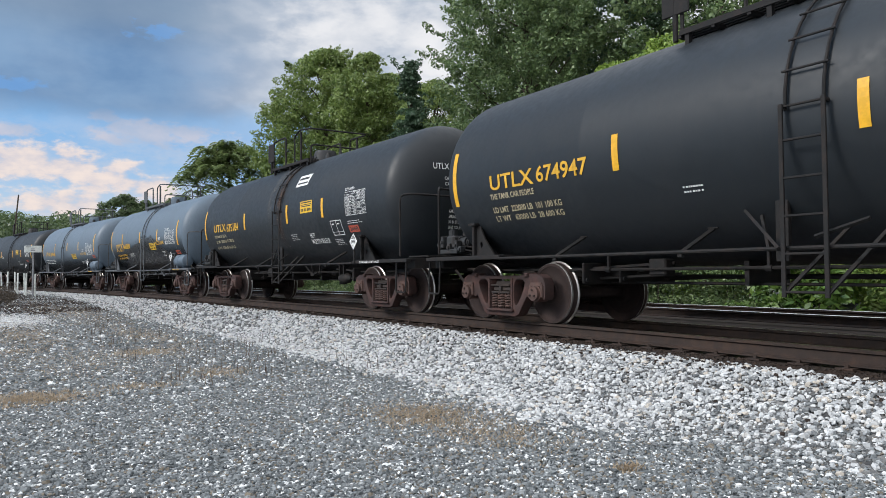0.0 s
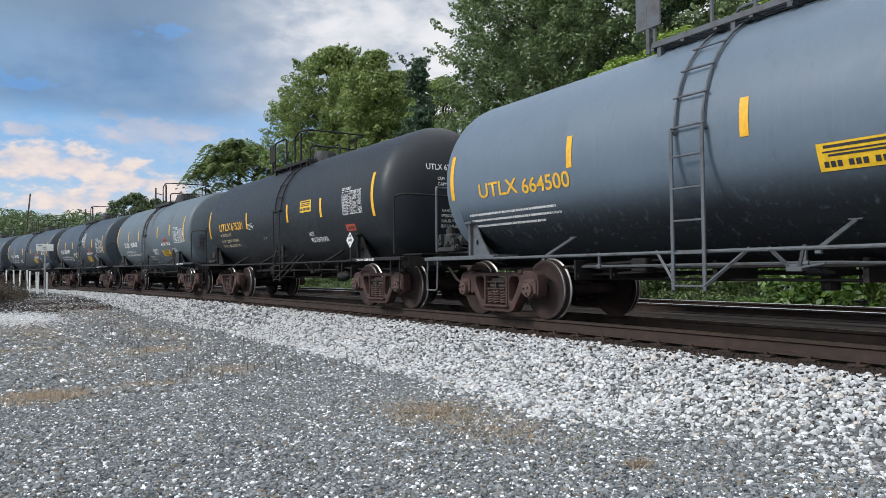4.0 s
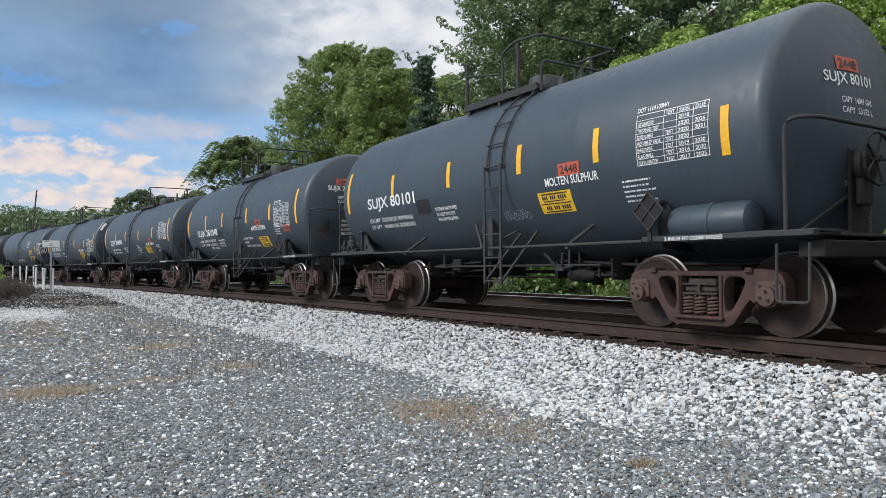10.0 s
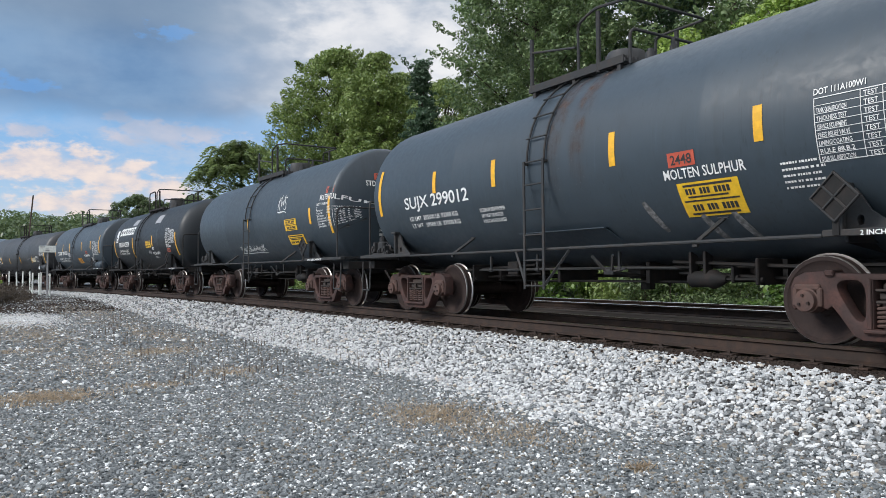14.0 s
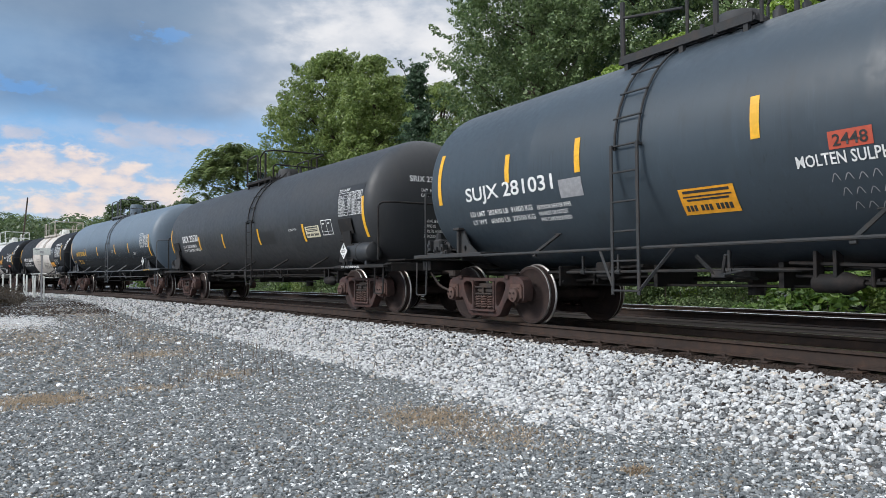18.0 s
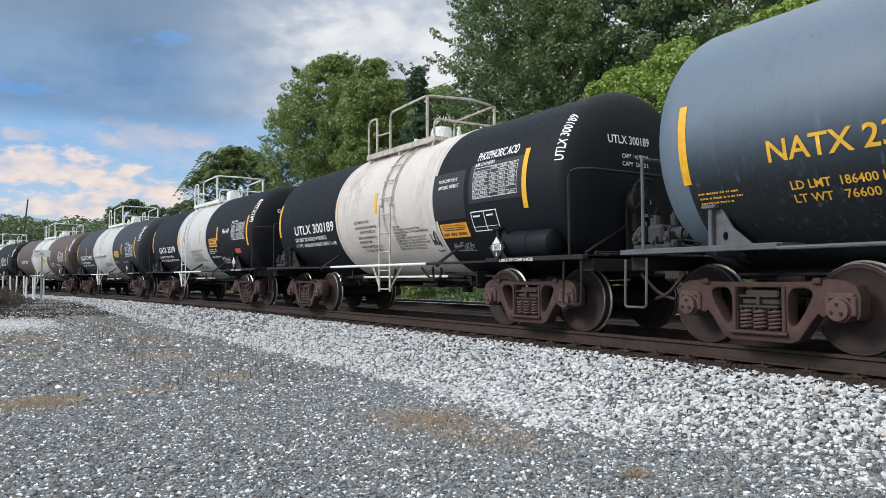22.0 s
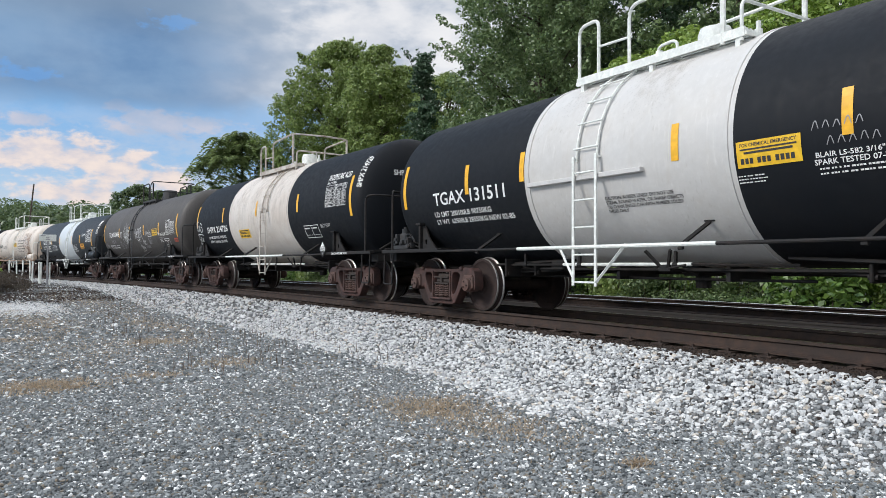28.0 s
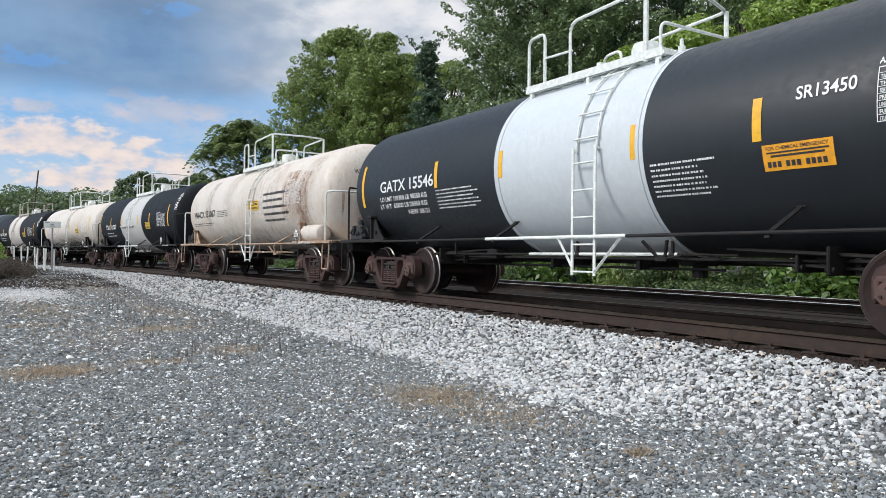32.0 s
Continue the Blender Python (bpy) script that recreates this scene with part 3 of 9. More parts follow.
CREAMMARK = plain("faded cream lettering paint", (0.50, 0.43, 0.27), 0.6)
CHALK = plain("chalky grey scuff", (0.15, 0.15, 0.15), 0.8, 0.0, 0.5)
YELLOWMARK = plain("yellow lettering paint", (0.72, 0.40, 0.03), 0.55)
INK = plain("black lettering ink", (0.03, 0.03, 0.03), 0.6)
RED = plain("red marker plate", (0.50, 0.085, 0.045), 0.55)
PALEPANEL = plain("faded notice panel", (0.66, 0.60, 0.44), 0.55)
ORANGEPANEL = plain("orange notice panel", (0.82, 0.36, 0.02), 0.5)
PANEL = plain("yellow notice panel", (0.78, 0.47, 0.02), 0.5)
PATCH = plain("fresh black paint patch", (0.014, 0.014, 0.015), 0.45)
GREYTAPE = plain("grey sheet", (0.30, 0.30, 0.31), 0.5)
CREAMSPRAY = plain("cream spray paint", (0.62, 0.60, 0.42), 0.7)
GRAFFITI = plain("white spray paint", (0.62, 0.63, 0.62), 0.7)
RUSTRUN = stain("brown rust run", (0.13, 0.075, 0.05), 0.9)
SOOT = stain("dark grime run", (0.018, 0.017, 0.016), 0.85)
# dark coat that deepens down the lower shell of the blue-grey cars
LOWERDARK = stain("thin dark lower coat", (0.018, 0.021, 0.024), 0.90, 0.46, 0.44, False)
PALERUN = stain("pale dust run", (0.20, 0.19, 0.175), 0.6)
GREYRUN = stain("grey road dirt", (0.11, 0.095, 0.085), 0.8)
DUSTRUN = stain("brown dust on black", (0.060, 0.052, 0.045), 0.75)
BANDRUN = stain("tan rust wash", (0.44, 0.34, 0.26), 0.36)
ORANGERUN = stain("orange rust run", (0.30, 0.12, 0.045), 0.9)
RESIDUE = paint("dark oily residue", (0.013, 0.0145, 0.017), (0.028, 0.030, 0.033), 0.5, 0.30)
DOMEBLACK = paint("black dome paint", (0.03, 0.031, 0.033), (0.05, 0.045, 0.04), 0.4, 0.6)


HEAD_P = 2.4


def head_profile(R, depth, n=18, p=HEAD_P):
    """(distance past the shell's end, radius) from shell to pole."""
    out = []
    for i in range(1, n + 1):
        a = math.pi / 2 * i / n
        out.append((depth * math.sin(a) ** (2 / p), R * max(0.0, math.cos(a)) ** (2 / p)))
    return out


KNUCKLE, FLANK = 0.15, math.radians(69)


def flanged_profile(R):
    """A shallow domed head with a tight rounded edge."""
    out = [(KNUCKLE * math.sin(FLANK * k / 6), R - KNUCKLE * (1 - math.cos(FLANK * k / 6))) for k in range(1, 7)]
    d0, r0 = out[-1]
    big = r0 / math.cos(FLANK)
    for k in range(1, 11):
        r = r0 * (1 - k / 10)
        out.append((d0 + math.sqrt(big * big - r * r) - math.sqrt(big * big - r0 * r0), r))
    return out


# radius and underside of the bare shell, on which the marks are set out, and of the jacket round it
JACKET = {(1.38, 1.02): (1.468, 0.838), (1.36, 1.0): (1.453, 0.808), (1.36, 1.04): (1.456, 0.84), (1.36, 0.98): (1.447, 0.80), (1.38, 0.95): (1.457, 0.79), (1.41, 1.02): (1.499, 0.835),
          (1.28, 1.02): (1.400, 0.77), (1.30, 1.05): (1.418, 0.805), (1.26, 1.02): (1.376, 0.78), (1.33, 1.05): (1.422, 0.86), (1.24, 1.08): (1.351, 0.85)}


class Car:
    """The numbers of one tank car, in its own space: x along the train, near side -y."""

    def __init__(self, uf, ur, paint, R=1.36, low=1.04, over=1.38, depth=0.62, band=None, ladder=0.4, steel=None, white=False, deck=0.0, tank2=False, brake=False, placard="", dome=0.30, flanged=False):
        self.uf, self.ur, self.paint, self.bare_R, self.bare_zc = uf, ur, paint, R, low + R
        jacket = JACKET[(R, low)]
        self.shift = (jacket[0] - R) * 1.1          # the jacket's marks and bands sit this much further on
        R, low = jacket
        self.R, self.zc = R, low + R
        self.h = (uf - ur) / 2
        self.end, self.depth = self.h + over, depth
        self.flanged = flanged
        if flanged:
            self.depth = flanged_profile(R)[-1][0]
        self.L = self.end - self.depth
        if band:
            band = (band[0] + self.shift, band[1] + self.shift, band[2])
        self.band, self.ladder, self.white, self.deck = band, ladder + 0.05, white, deck
        self.steel = steel or (DUSTSTEEL if paint in (CHARCOAL, SLATE, BLACK_DUSTY) else FRAME)
        self.fit = (WORNWHITE if band and band[2] is CREAMBAND else PALE) if white else self.steel
        self.tank2, self.brake, self.placard, self.dome = tank2, brake, placard, dome
        self.top = low + 2 * R
        self.head_at = (-0.26, 0.0)
        self.braced = False
        self.lift = 0.0                             # marks painted over a thick spill stand off by this much
        self.panelled = R > 1.45 and paint in (BLACK, BLUEGREY) and low > 0.8 and not flanged and self.h < 5
        self.trussed = self.ledge = False
        # height of the side rail and running boards
        self.rail_z = 1.03 if white else 1.08 if flanged or paint is BLACK_DUSTY else 1.06 if R > 1.49 else 0.945 if paint is BLUEGREY or low < 0.795 else 0.985
        self.flag = (0.0, 1.30) if low == 0.79 else (-0.17, 1.24) if white else (-0.18, 1.43) if paint is BLUEGREY else (-0.36, 1.43)
        self.end_y = -0.35 if R > 1.49 else 0.16

    def at(self, x, b, off=0.006):
        """Point on the near side of the jacket: b metres of girth above the axis of the bare shell."""
        q = min(0.9, max(-0.9, b))
        rise = self.bare_zc - 0.02 + self.bare_R * math.sin(q / self.bare_R) - self.zc
        a = math.asin(rise / self.R) + (b - q) / self.R
        x += self.shift
        off += self.lift
        r = self.R + off
        if abs(x) > self.L:                # past the shell's end the mark lies on the head
            prof = [(0.0, self.R)] + (flanged_profile(self.R) if self.flanged else head_profile(self.R, self.depth))
            r = float(np.interp(abs(x) - self.L, [d for d, q in prof], [q for d, q in prof])) + off
        return (x, -r * math.cos(a), self.zc + r * math.sin(a))

    def on_head(self, y, z, off=0.008):
        q = min(0.999, math.hypot(y, z - self.zc) / self.R)
        if self.flanged:
            prof = flanged_profile(self.R)
            return (self.L + float(np.interp(-q * self.R, [-r for d, r in prof], [d for d, r in prof])) + off, y, z)
        return (self.L + self.depth * (1 - q ** HEAD_P) ** (1 / HEAD_P) + off, y, z)


def text_mesh(body, bold=0.015):
    """Flat lettering as a bmesh whose capitals are 1 high and whose width is returned."""
    cu = bpy.data.curves.new("lettering", "FONT")
    cu.body, cu.size, cu.resolution_u, cu.offset = body, 1.0, 4 if len(body) < 14 else 2, bold
    ob = bpy.data.objects.new("lettering", cu)
    me = bpy.data.meshes.new_from_object(ob)
    bm = bmesh.new()
    bm.from_mesh(me)
    bpy.data.objects.remove(ob)
    bpy.data.curves.remove(cu)
    bpy.data.meshes.remove(me)
    xs = [v.co.x for v in bm.verts]
    ys = [v.co.y for v in bm.verts]
    x0, w, h = min(xs), max(xs) - min(xs), max(ys)
    for v in bm.verts:
        v.co.x, v.co.y, v.co.z = (v.co.x - x0) / w, v.co.y / h, 0
    return bm


def cut_rows(bm, step):
    for k in range(1, int(1 / step)):
        bmesh.ops.bisect_plane(bm, geom=bm.verts[:] + bm.edges[:] + bm.faces[:], plane_co=(0, k * step, 0), plane_no=(0, 1, 0))


TEST_WORDS = ("STUB SILL INSPECTION", "RULE 88.B.2", "LINING/COATING", "PRESS RELIEF VALVE", "SERVICE EQUIPMENT", "THICKNESS TEST", "TANK QUALIFICATION")
GLYPHS = {}


def ring(u, v, a, b, turns=1.0, start=0.0):
    """An oval stroke; more than one turn winds inwards."""
    n = int(14 * turns)
    return [(u + a * math.cos(start + 6.283 * turns * k / n) * (1 - 0.55 * (k / n) * (turns > 1)), v + b * math.sin(start + 6.283 * turns * k / n) * (1 - 0.55 * (k / n) * (turns > 1))) for k in range(n + 1)]


TAG_LONG = [[(0, 0.8), (0.05, 0.55), (0.10, 0.12), (0.14, 0.10), (0.16, 0.5), (0.19, 0.9)], [(0.20, 0.12), (0.27, 0.88), (0.34, 0.18)], [(0.22, 0.42), (0.35, 0.46)],
            [(0.51, 0.92), (0.42, 0.90), (0.39, 0.68), (0.49, 0.52), (0.50, 0.3), (0.42, 0.17), (0.34, 0.24)], [(0.69, 0.92), (0.56, 0.86), (0.55, 0.5), (0.55, 0.2), (0.70, 0.18)], [(0.56, 0.55), (0.67, 0.57)],
            [(0.73, 0.15), (0.72, 0.5), (0.72, 0.95), (0.85, 1.0), (0.88, 0.75), (0.75, 0.6), (0.90, 0.3), (1.0, -0.2)], [(0.28, 0.02), (0.38, -0.12), (0.52, 0.0), (0.64, 0.05)]]
TAG_SHORT = [[(0, 0.6), (0.1, 0.95), (0.14, 0.2), (0.02, 0.4), (0.16, 0.55)], [(0.2, 0.9), (0.26, 0.3), (0.34, 0.95)], [(0.3, 0.2), (0.42, 0.85), (0.47, 0.3), (0.38, 0.55)], [(0.6, 0.9), (0.52, 0.8), (0.62, 0.5), (0.52, 0.25)],
             [(0.66, 0.95), (0.68, 0.2), (0.78, 0.3)], [(0.66, 0.6), (0.82, 0.7), (0.84, 0.2)], [(0.3, 0.02), (0.5, 0.12), (0.85, 0.05), (0.95, 0.2), (1.0, -0.1)]]
TAG_BURST = [[(0.42 + 0.03 * k, 0.0 + 0.02 * k), (0.34 + 0.06 * k, 0.45), (0.16 + 0.095 * k, (0.72, 0.92, 0.8, 1.0, 0.86, 0.98, 0.84)[k])] for k in range(7)] + [
    [(0.0, 0.3), (0.10, 0.24), (0.22, 0.30), (0.30, 0.42), (0.36, 0.2)], [(0.18, 0.62), (0.27, 0.25), (0.36, 0.5), (0.42, 0.22), (0.5, 0.48), (0.56, 0.3), (0.62, 0.5)],
    ring(0.78, 0.55, 0.12, 0.15, 1.8, 3.6), [(0.66, 0.30), (0.74, 0.18), (0.92, 0.28), (0.94, 0.5)], [(0.9, 0.2), (0.97, 0.24), (0.93, 0.32)]]
TAG_BUBBLE = [ring(0.58, 0.93, 0.17, 0.055)] + [ring(0.10 + 0.17 * k, 0.56 + 0.05 * (k % 2) + 0.03 * k, 0.10, 0.13, 1.0, k) for k in range(5)] + [ring(0.26 + 0.19 * k, 0.32 + 0.04 * (k % 2), 0.11, 0.12, 1.0, 2 * k) for k in range(4)] + [
    [(0.05, 0.35), (0.0, 0.5), (0.08, 0.62)], [(0.5, 0.16), (0.52, 0.0)], [(0.42, 0.14), (0.62, 0.15)], [(0.9, 0.45), (1.0, 0.62), (0.96, 0.8)], [(0.52, 0.82), (0.55, 0.6)], [(0.30, 0.5), (0.34, 0.78)]]
SCRATCH = [ring(0.1 + 0.16 * k, 0.5 + 0.1 * math.sin(k * 2.1), 0.13, 0.38 - 0.05 * (k % 3), 1.0, k) for k in range(6)] + [[(0.02 + 0.16 * k, 0.1), (0.10 + 0.16 * k, 0.95 - 0.1 * (k % 2)), (0.16 + 0.16 * k, 0.05)] for k in range(6)]


# strokes of sprayed signatures, none of them a letter
SIGNS = [[[(0, 1), (0.1, 0), (0.5, 0.7), (0.8, 0.05), (0.95, 1)]], [[(0.8, 0.9), (0.2, 1), (0.1, 0.6), (0.8, 0.4), (0.7, 0), (0, 0.1)]], [[(0.1, 0), (0.3, 1), (0.9, 0.8), (0.2, 0.45)], [(0.3, 0.45), (1, 0)]],
         [[(0.9, 0.8), (0.4, 1), (0.05, 0.5), (0.4, 0), (0.95, 0.25), (0.9, 0.5), (0.5, 0.5)]], [[(0, 0), (0.4, 1), (0.8, 0)], [(0.1, 0.35), (1.1, 0.45)]], [[(0.2, 1), (0.1, 0)], [(0.9, 1), (0.15, 0.5), (1.1, -0.1)]]]


class Marks:
    """Paint, tape and notices on the near side of a tank."""

    def __init__(self, c, parent):
        self.c, self.parent = c, parent

    def rects(self, name, items, mats, label=""):
        """items: (x0, b0, x1, b1, material index, lift)."""
        bm = bmesh.new()
        for x0, b0, x1, b1, mi, off in items:
            n = max(1, math.ceil(abs(b1 - b0) / 0.09))
            rows = [[bm.verts.new(self.c.at(x, b0 + (b1 - b0) * k / n, off)) for x in (x0, x1)] for k in range(n + 1)]
            for p, q in zip(rows, rows[1:]):
                bm.faces.new((p[0], p[1], q[1], q[0])).material_index = mi
        return part(name, bm, mats, self.parent, label)

    def stripe(self, x, b0, b1, w=0.105):
        lim = self.c.L - 0.04                      # strips stay on the shell
        x = min(lim - self.c.shift, max(-lim - self.c.shift, x))
        self.rects("reflective_tape", [(x - w / 2, b0, x + w / 2, b1, 0, 0.006)], YELLOW, "yellow reflective strip")

    def text(self, body, x, b, w, h, mat=None):
        bm = text_mesh(body)
        cut_rows(bm, 0.34 if h > 0.15 else 0.5)
        for v in bm.verts:
            v.co = self.c.at(x + v.co.x * w, b + v.co.y * h, 0.008)
        part("lettering", bm, mat or WHITEMARK, self.parent)

    def vtext(self, body, x, b, w, h, mat=None):
        bm = text_mesh(body)
        for k in range(1, 12):
            bmesh.ops.bisect_plane(bm, geom=bm.verts[:] + bm.edges[:] + bm.faces[:], plane_co=(k / 12, 0, 0), plane_no=(1, 0, 0))
        for k in range(1, 6):
            bmesh.ops.bisect_plane(bm, geom=bm.verts[:] + bm.edges[:] + bm.faces[:], plane_co=(0, k / 6, 0), plane_no=(0, 1, 0))
        for v in bm.verts:
            v.co = self.c.at(x - v.co.y * h, b + v.co.x * w, 0.008)
        part("lettering", bm, mat or WHITEMARK, self.parent)

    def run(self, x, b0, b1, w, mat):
        """Lays a run of rust, grime or dark tone on the shell, absent at b0 and full towards b1."""
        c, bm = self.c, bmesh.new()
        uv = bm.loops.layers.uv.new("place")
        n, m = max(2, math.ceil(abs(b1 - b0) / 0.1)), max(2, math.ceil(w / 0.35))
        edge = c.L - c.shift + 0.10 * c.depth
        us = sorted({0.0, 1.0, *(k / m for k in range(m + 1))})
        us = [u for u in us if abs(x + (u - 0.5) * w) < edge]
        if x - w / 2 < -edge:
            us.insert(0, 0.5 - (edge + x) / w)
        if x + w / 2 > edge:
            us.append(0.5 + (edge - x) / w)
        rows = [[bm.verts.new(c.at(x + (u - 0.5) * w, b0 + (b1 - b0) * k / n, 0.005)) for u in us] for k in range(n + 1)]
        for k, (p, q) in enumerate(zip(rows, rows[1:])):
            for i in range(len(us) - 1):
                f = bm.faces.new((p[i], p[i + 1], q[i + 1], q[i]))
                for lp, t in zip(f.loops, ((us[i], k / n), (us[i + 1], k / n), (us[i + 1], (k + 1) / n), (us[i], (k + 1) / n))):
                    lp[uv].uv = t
        part("stain", bm, mat, self.parent, "run of rust, grime or dark tone")

    def head_run(self, y, z0, z1, w, mat):
        bm = bmesh.new()
        uv = bm.loops.layers.uv.new("place")
        n = 8
        rows = [[bm.verts.new(self.c.on_head(y + e * w / 2, z0 + (z1 - z0) * k / n, 0.006)) for e in (-1, 0, 1)] for k in range(n + 1)]
        for k, (p, q) in enumerate(zip(rows, rows[1:])):
            for i in (0, 1):
                f = bm.faces.new((p[i], p[i + 1], q[i + 1], q[i]))
                for lp, t in zip(f.loops, ((i / 2, k / n), (i / 2 + 0.5, k / n), (i / 2 + 0.5, (k + 1) / n), (i / 2, (k + 1) / n))):
                    lp[uv].uv = t
        part("stain", bm, mat, self.parent, "run of rust, grime or dark tone")

    def lines(self, n, x0, b0, x1, b1, mat=None):
        """Small writing that cannot be read: bars broken into words."""
        rng = random.Random(int(x0 * 1000) + n)
        step = (b1 - b0) / n
        items = []
        for k in range(n):
            x, end = x0, x0 + (x1 - x0) * rng.uniform(0.7, 1.0)
            while x < end:
                w = min(end - x, rng.uniform(0.015, 0.035))
                items.append((x, b0 + step * (k + 0.30), x + w, b0 + step * (k + 0.66), 0, 0.007))
                x += w + (0.008 if rng.random() < 0.7 else 0.022)
        self.rects("small_print", items, mat or WHITEMARK)

    def table(self, x0, b0, x1, b1, mat=None):
        """Stencilled record of tests: a ruled grid with entries."""
        b1 = max(b1, b0 + 0.50)
        rng = random.Random(int(x0 * 1000))
        t, words = 0.008, []
        items = [(x0, b0, x0 + t, b1, 0, 0.008), (x1 - t, b0, x1, b1, 0, 0.008), (x0 + t, b0, x1 - t, b0 + t, 0, 0.008), (x0 + t, b1 - t, x1 - t, b1, 0, 0.008)]
        cols = [x0 + (x1 - x0) * f for f in (0.40, 0.58, 0.80)]
        for c in cols:
            items.append((c, b0 + t, c + t * 0.8, b1 - t, 0, 0.0075))
        rows = 8
        for k in range(rows):
            b = b0 + (b1 - b0) * k / rows
            if k:
                items.append((x0 + t, b, x1 - t, b + t * 0.7, 0, 0.007))
            if k < rows - 1:
                words.append((TEST_WORDS[k % 7], x0 + 0.025, (cols[0] - x0 - 0.04) * (0.6 + 0.4 * rng.random()), b + 0.012))
            for c0, c1, body in ((cols[0], cols[1], "TEST"), (cols[1], cols[2], str(rng.randint(2015, 2022)) if k < rows - 1 else "QUALIFIED"), (cols[2], x1, str(rng.randint(2025, 2032)) if k < rows - 1 else "DUE")):
                if rng.random() < 0.92:
                    words.append((body, c0 + 0.03, (c1 - c0) * 0.66, b + 0.012))
        self.rects("test_record", items, mat or WHITEMARK, "white ruled test record")
        self.print(words, 0.036 * (b1 - b0) / 0.5, mat)
        self.text("AAR 211A100W1" if self.c.white else "DOT 111A100W1", x0, b1 + 0.03, (x1 - x0) * 0.45, 0.06, mat)

    def print(self, words, h, mat=None):
        """Small stencilled words (body, x, width, b), one mesh for one record."""
        verts, faces = [], []
        for body, x, w, b in words:
            if body not in GLYPHS:
                bm = text_mesh(body, 0.014)
                bm.verts.index_update()
                GLYPHS[body] = ([(v.co.x, v.co.y) for v in bm.verts], [[v.index for v in f.verts] for f in bm.faces])
                bm.free()
            vs, fs = GLYPHS[body]
            n = len(verts)
            verts += [self.c.at(x + u * w, b + v * h, 0.009) for u, v in vs]
            faces += [[n + i for i in f] for f in fs]
        me = bpy.data.meshes.new("record_entries")
        me.from_pydata(verts, [], faces)
        me.materials.append(mat or WHITEMARK)
        part("record_entries", me, None, self.parent)

    def caution(self, x0, b0, x1, b1):
        """Warning in four lines of small black capitals on the white band."""
        step, w = (b1 - b0) / 4, x1 - x0
        for k, (line, f) in enumerate((("CAUTION: RUBBER LINED, DO NOT USE", 0.90), ("STEAM, ROUND WATER, OR SHARP OBJECTS", 1.0), ("TO CLEAN ENTER CAR WITH RUBBER SOLED", 0.98), ("SHOES ONLY", 0.28))):
            self.text(line, x0, b1 - step * (k + 0.85), w * f, step * 0.74, INK)

    def panel(self, x0, b0, x1, b1, mat=None, heading=""):
        """Notice panel, with its writing as bars."""
        b1 = max(b1, b0 + 0.34)
        x0, x1 = x0 + 0.10 * (x1 - x0), x1 - 0.05 * (x1 - x0)
        b0, b1 = b0 + 0.03, b1 - 0.03
        w, h = x1 - x0, b1 - b0
        items = [(x0, b0, x1, b1, 0, 0.006)]
        if heading:
            self.text(heading, x0 + w * 0.06, b0 + h * 0.79, w * 0.88, h * 0.13, INK)
        if not heading and not mat and h > 0.30:        # two lines of broad figures among small print
            bars = [(0.10, 0.90, 0.88, 0.94), (0.14, 0.80, 0.56, 0.61), (0.05, 0.95, 0.44, 0.49), (0.10, 0.88, 0.06, 0.12)]
            for g0, g1, groups in ((0.66, 0.83, ((0.12, 0.30), (0.36, 0.54), (0.60, 0.86))), (0.18, 0.36, ((0.16, 0.34), (0.40, 0.58), (0.64, 0.90)))):
                for f0, f1 in groups:
                    q = 4 if f0 > 0.5 else 3
                    bars += [(f0 + (f1 - f0) * k / q, f0 + (f1 - f0) * (k + 0.74) / q, g0, g1) for k in range(q)]
            for f0, f1, g0, g1 in bars:
                items.append((x0 + w * f0, b0 + h * g0, x0 + w * f1, b0 + h * g1, 1, 0.009))
            self.rects("notice_panel", items, [PANEL, INK], "yellow notice with black print")
            return
        for f0, f1, g0, g1 in (() if heading else ((0.08, 0.92, 0.82, 0.92),)) + ((0.06, 0.94, 0.66, 0.72), (0.12, 0.88, 0.52, 0.60)):
            items.append((x0 + w * f0, b0 + h * g0, x0 + w * f1, b0 + h * g1, 1, 0.009))
        for f0, f1 in ((0.06, 0.28), (0.33, 0.56), (0.61, 0.92)):        # three groups of broad figures
            n = 4 if f0 > 0.5 else 3
            for k in range(n):
                f = f0 + (f1 - f0) * k / n
                items.append((x0 + w * f, b0 + h * 0.14, x0 + w * (f + (f1 - f0) / n * 0.72), b0 + h * 0.36, 1, 0.009))
        self.rects("notice_panel", items, [mat or PANEL, INK], "orange notice with black print" if mat is ORANGEPANEL else "faded notice with black print" if mat else "yellow notice with black print")

    def plate(self, body, x0, b0, x1, b1):
        b1 = max(b1, b0 + 0.16)
        p = self.rects("marker_plate", [(x0, b0, x1, b1, 0, 0.006)], RED, "red marker plate")
        if body:
            bm = text_mesh(body)
            for v in bm.verts:
                v.co = self.c.at(x0 + 0.04 + v.co.x * (x1 - x0 - 0.08), b0 + 0.03 + v.co.y * (b1 - b0 - 0.06), 0.010)
            part("figure", bm, INK, p)

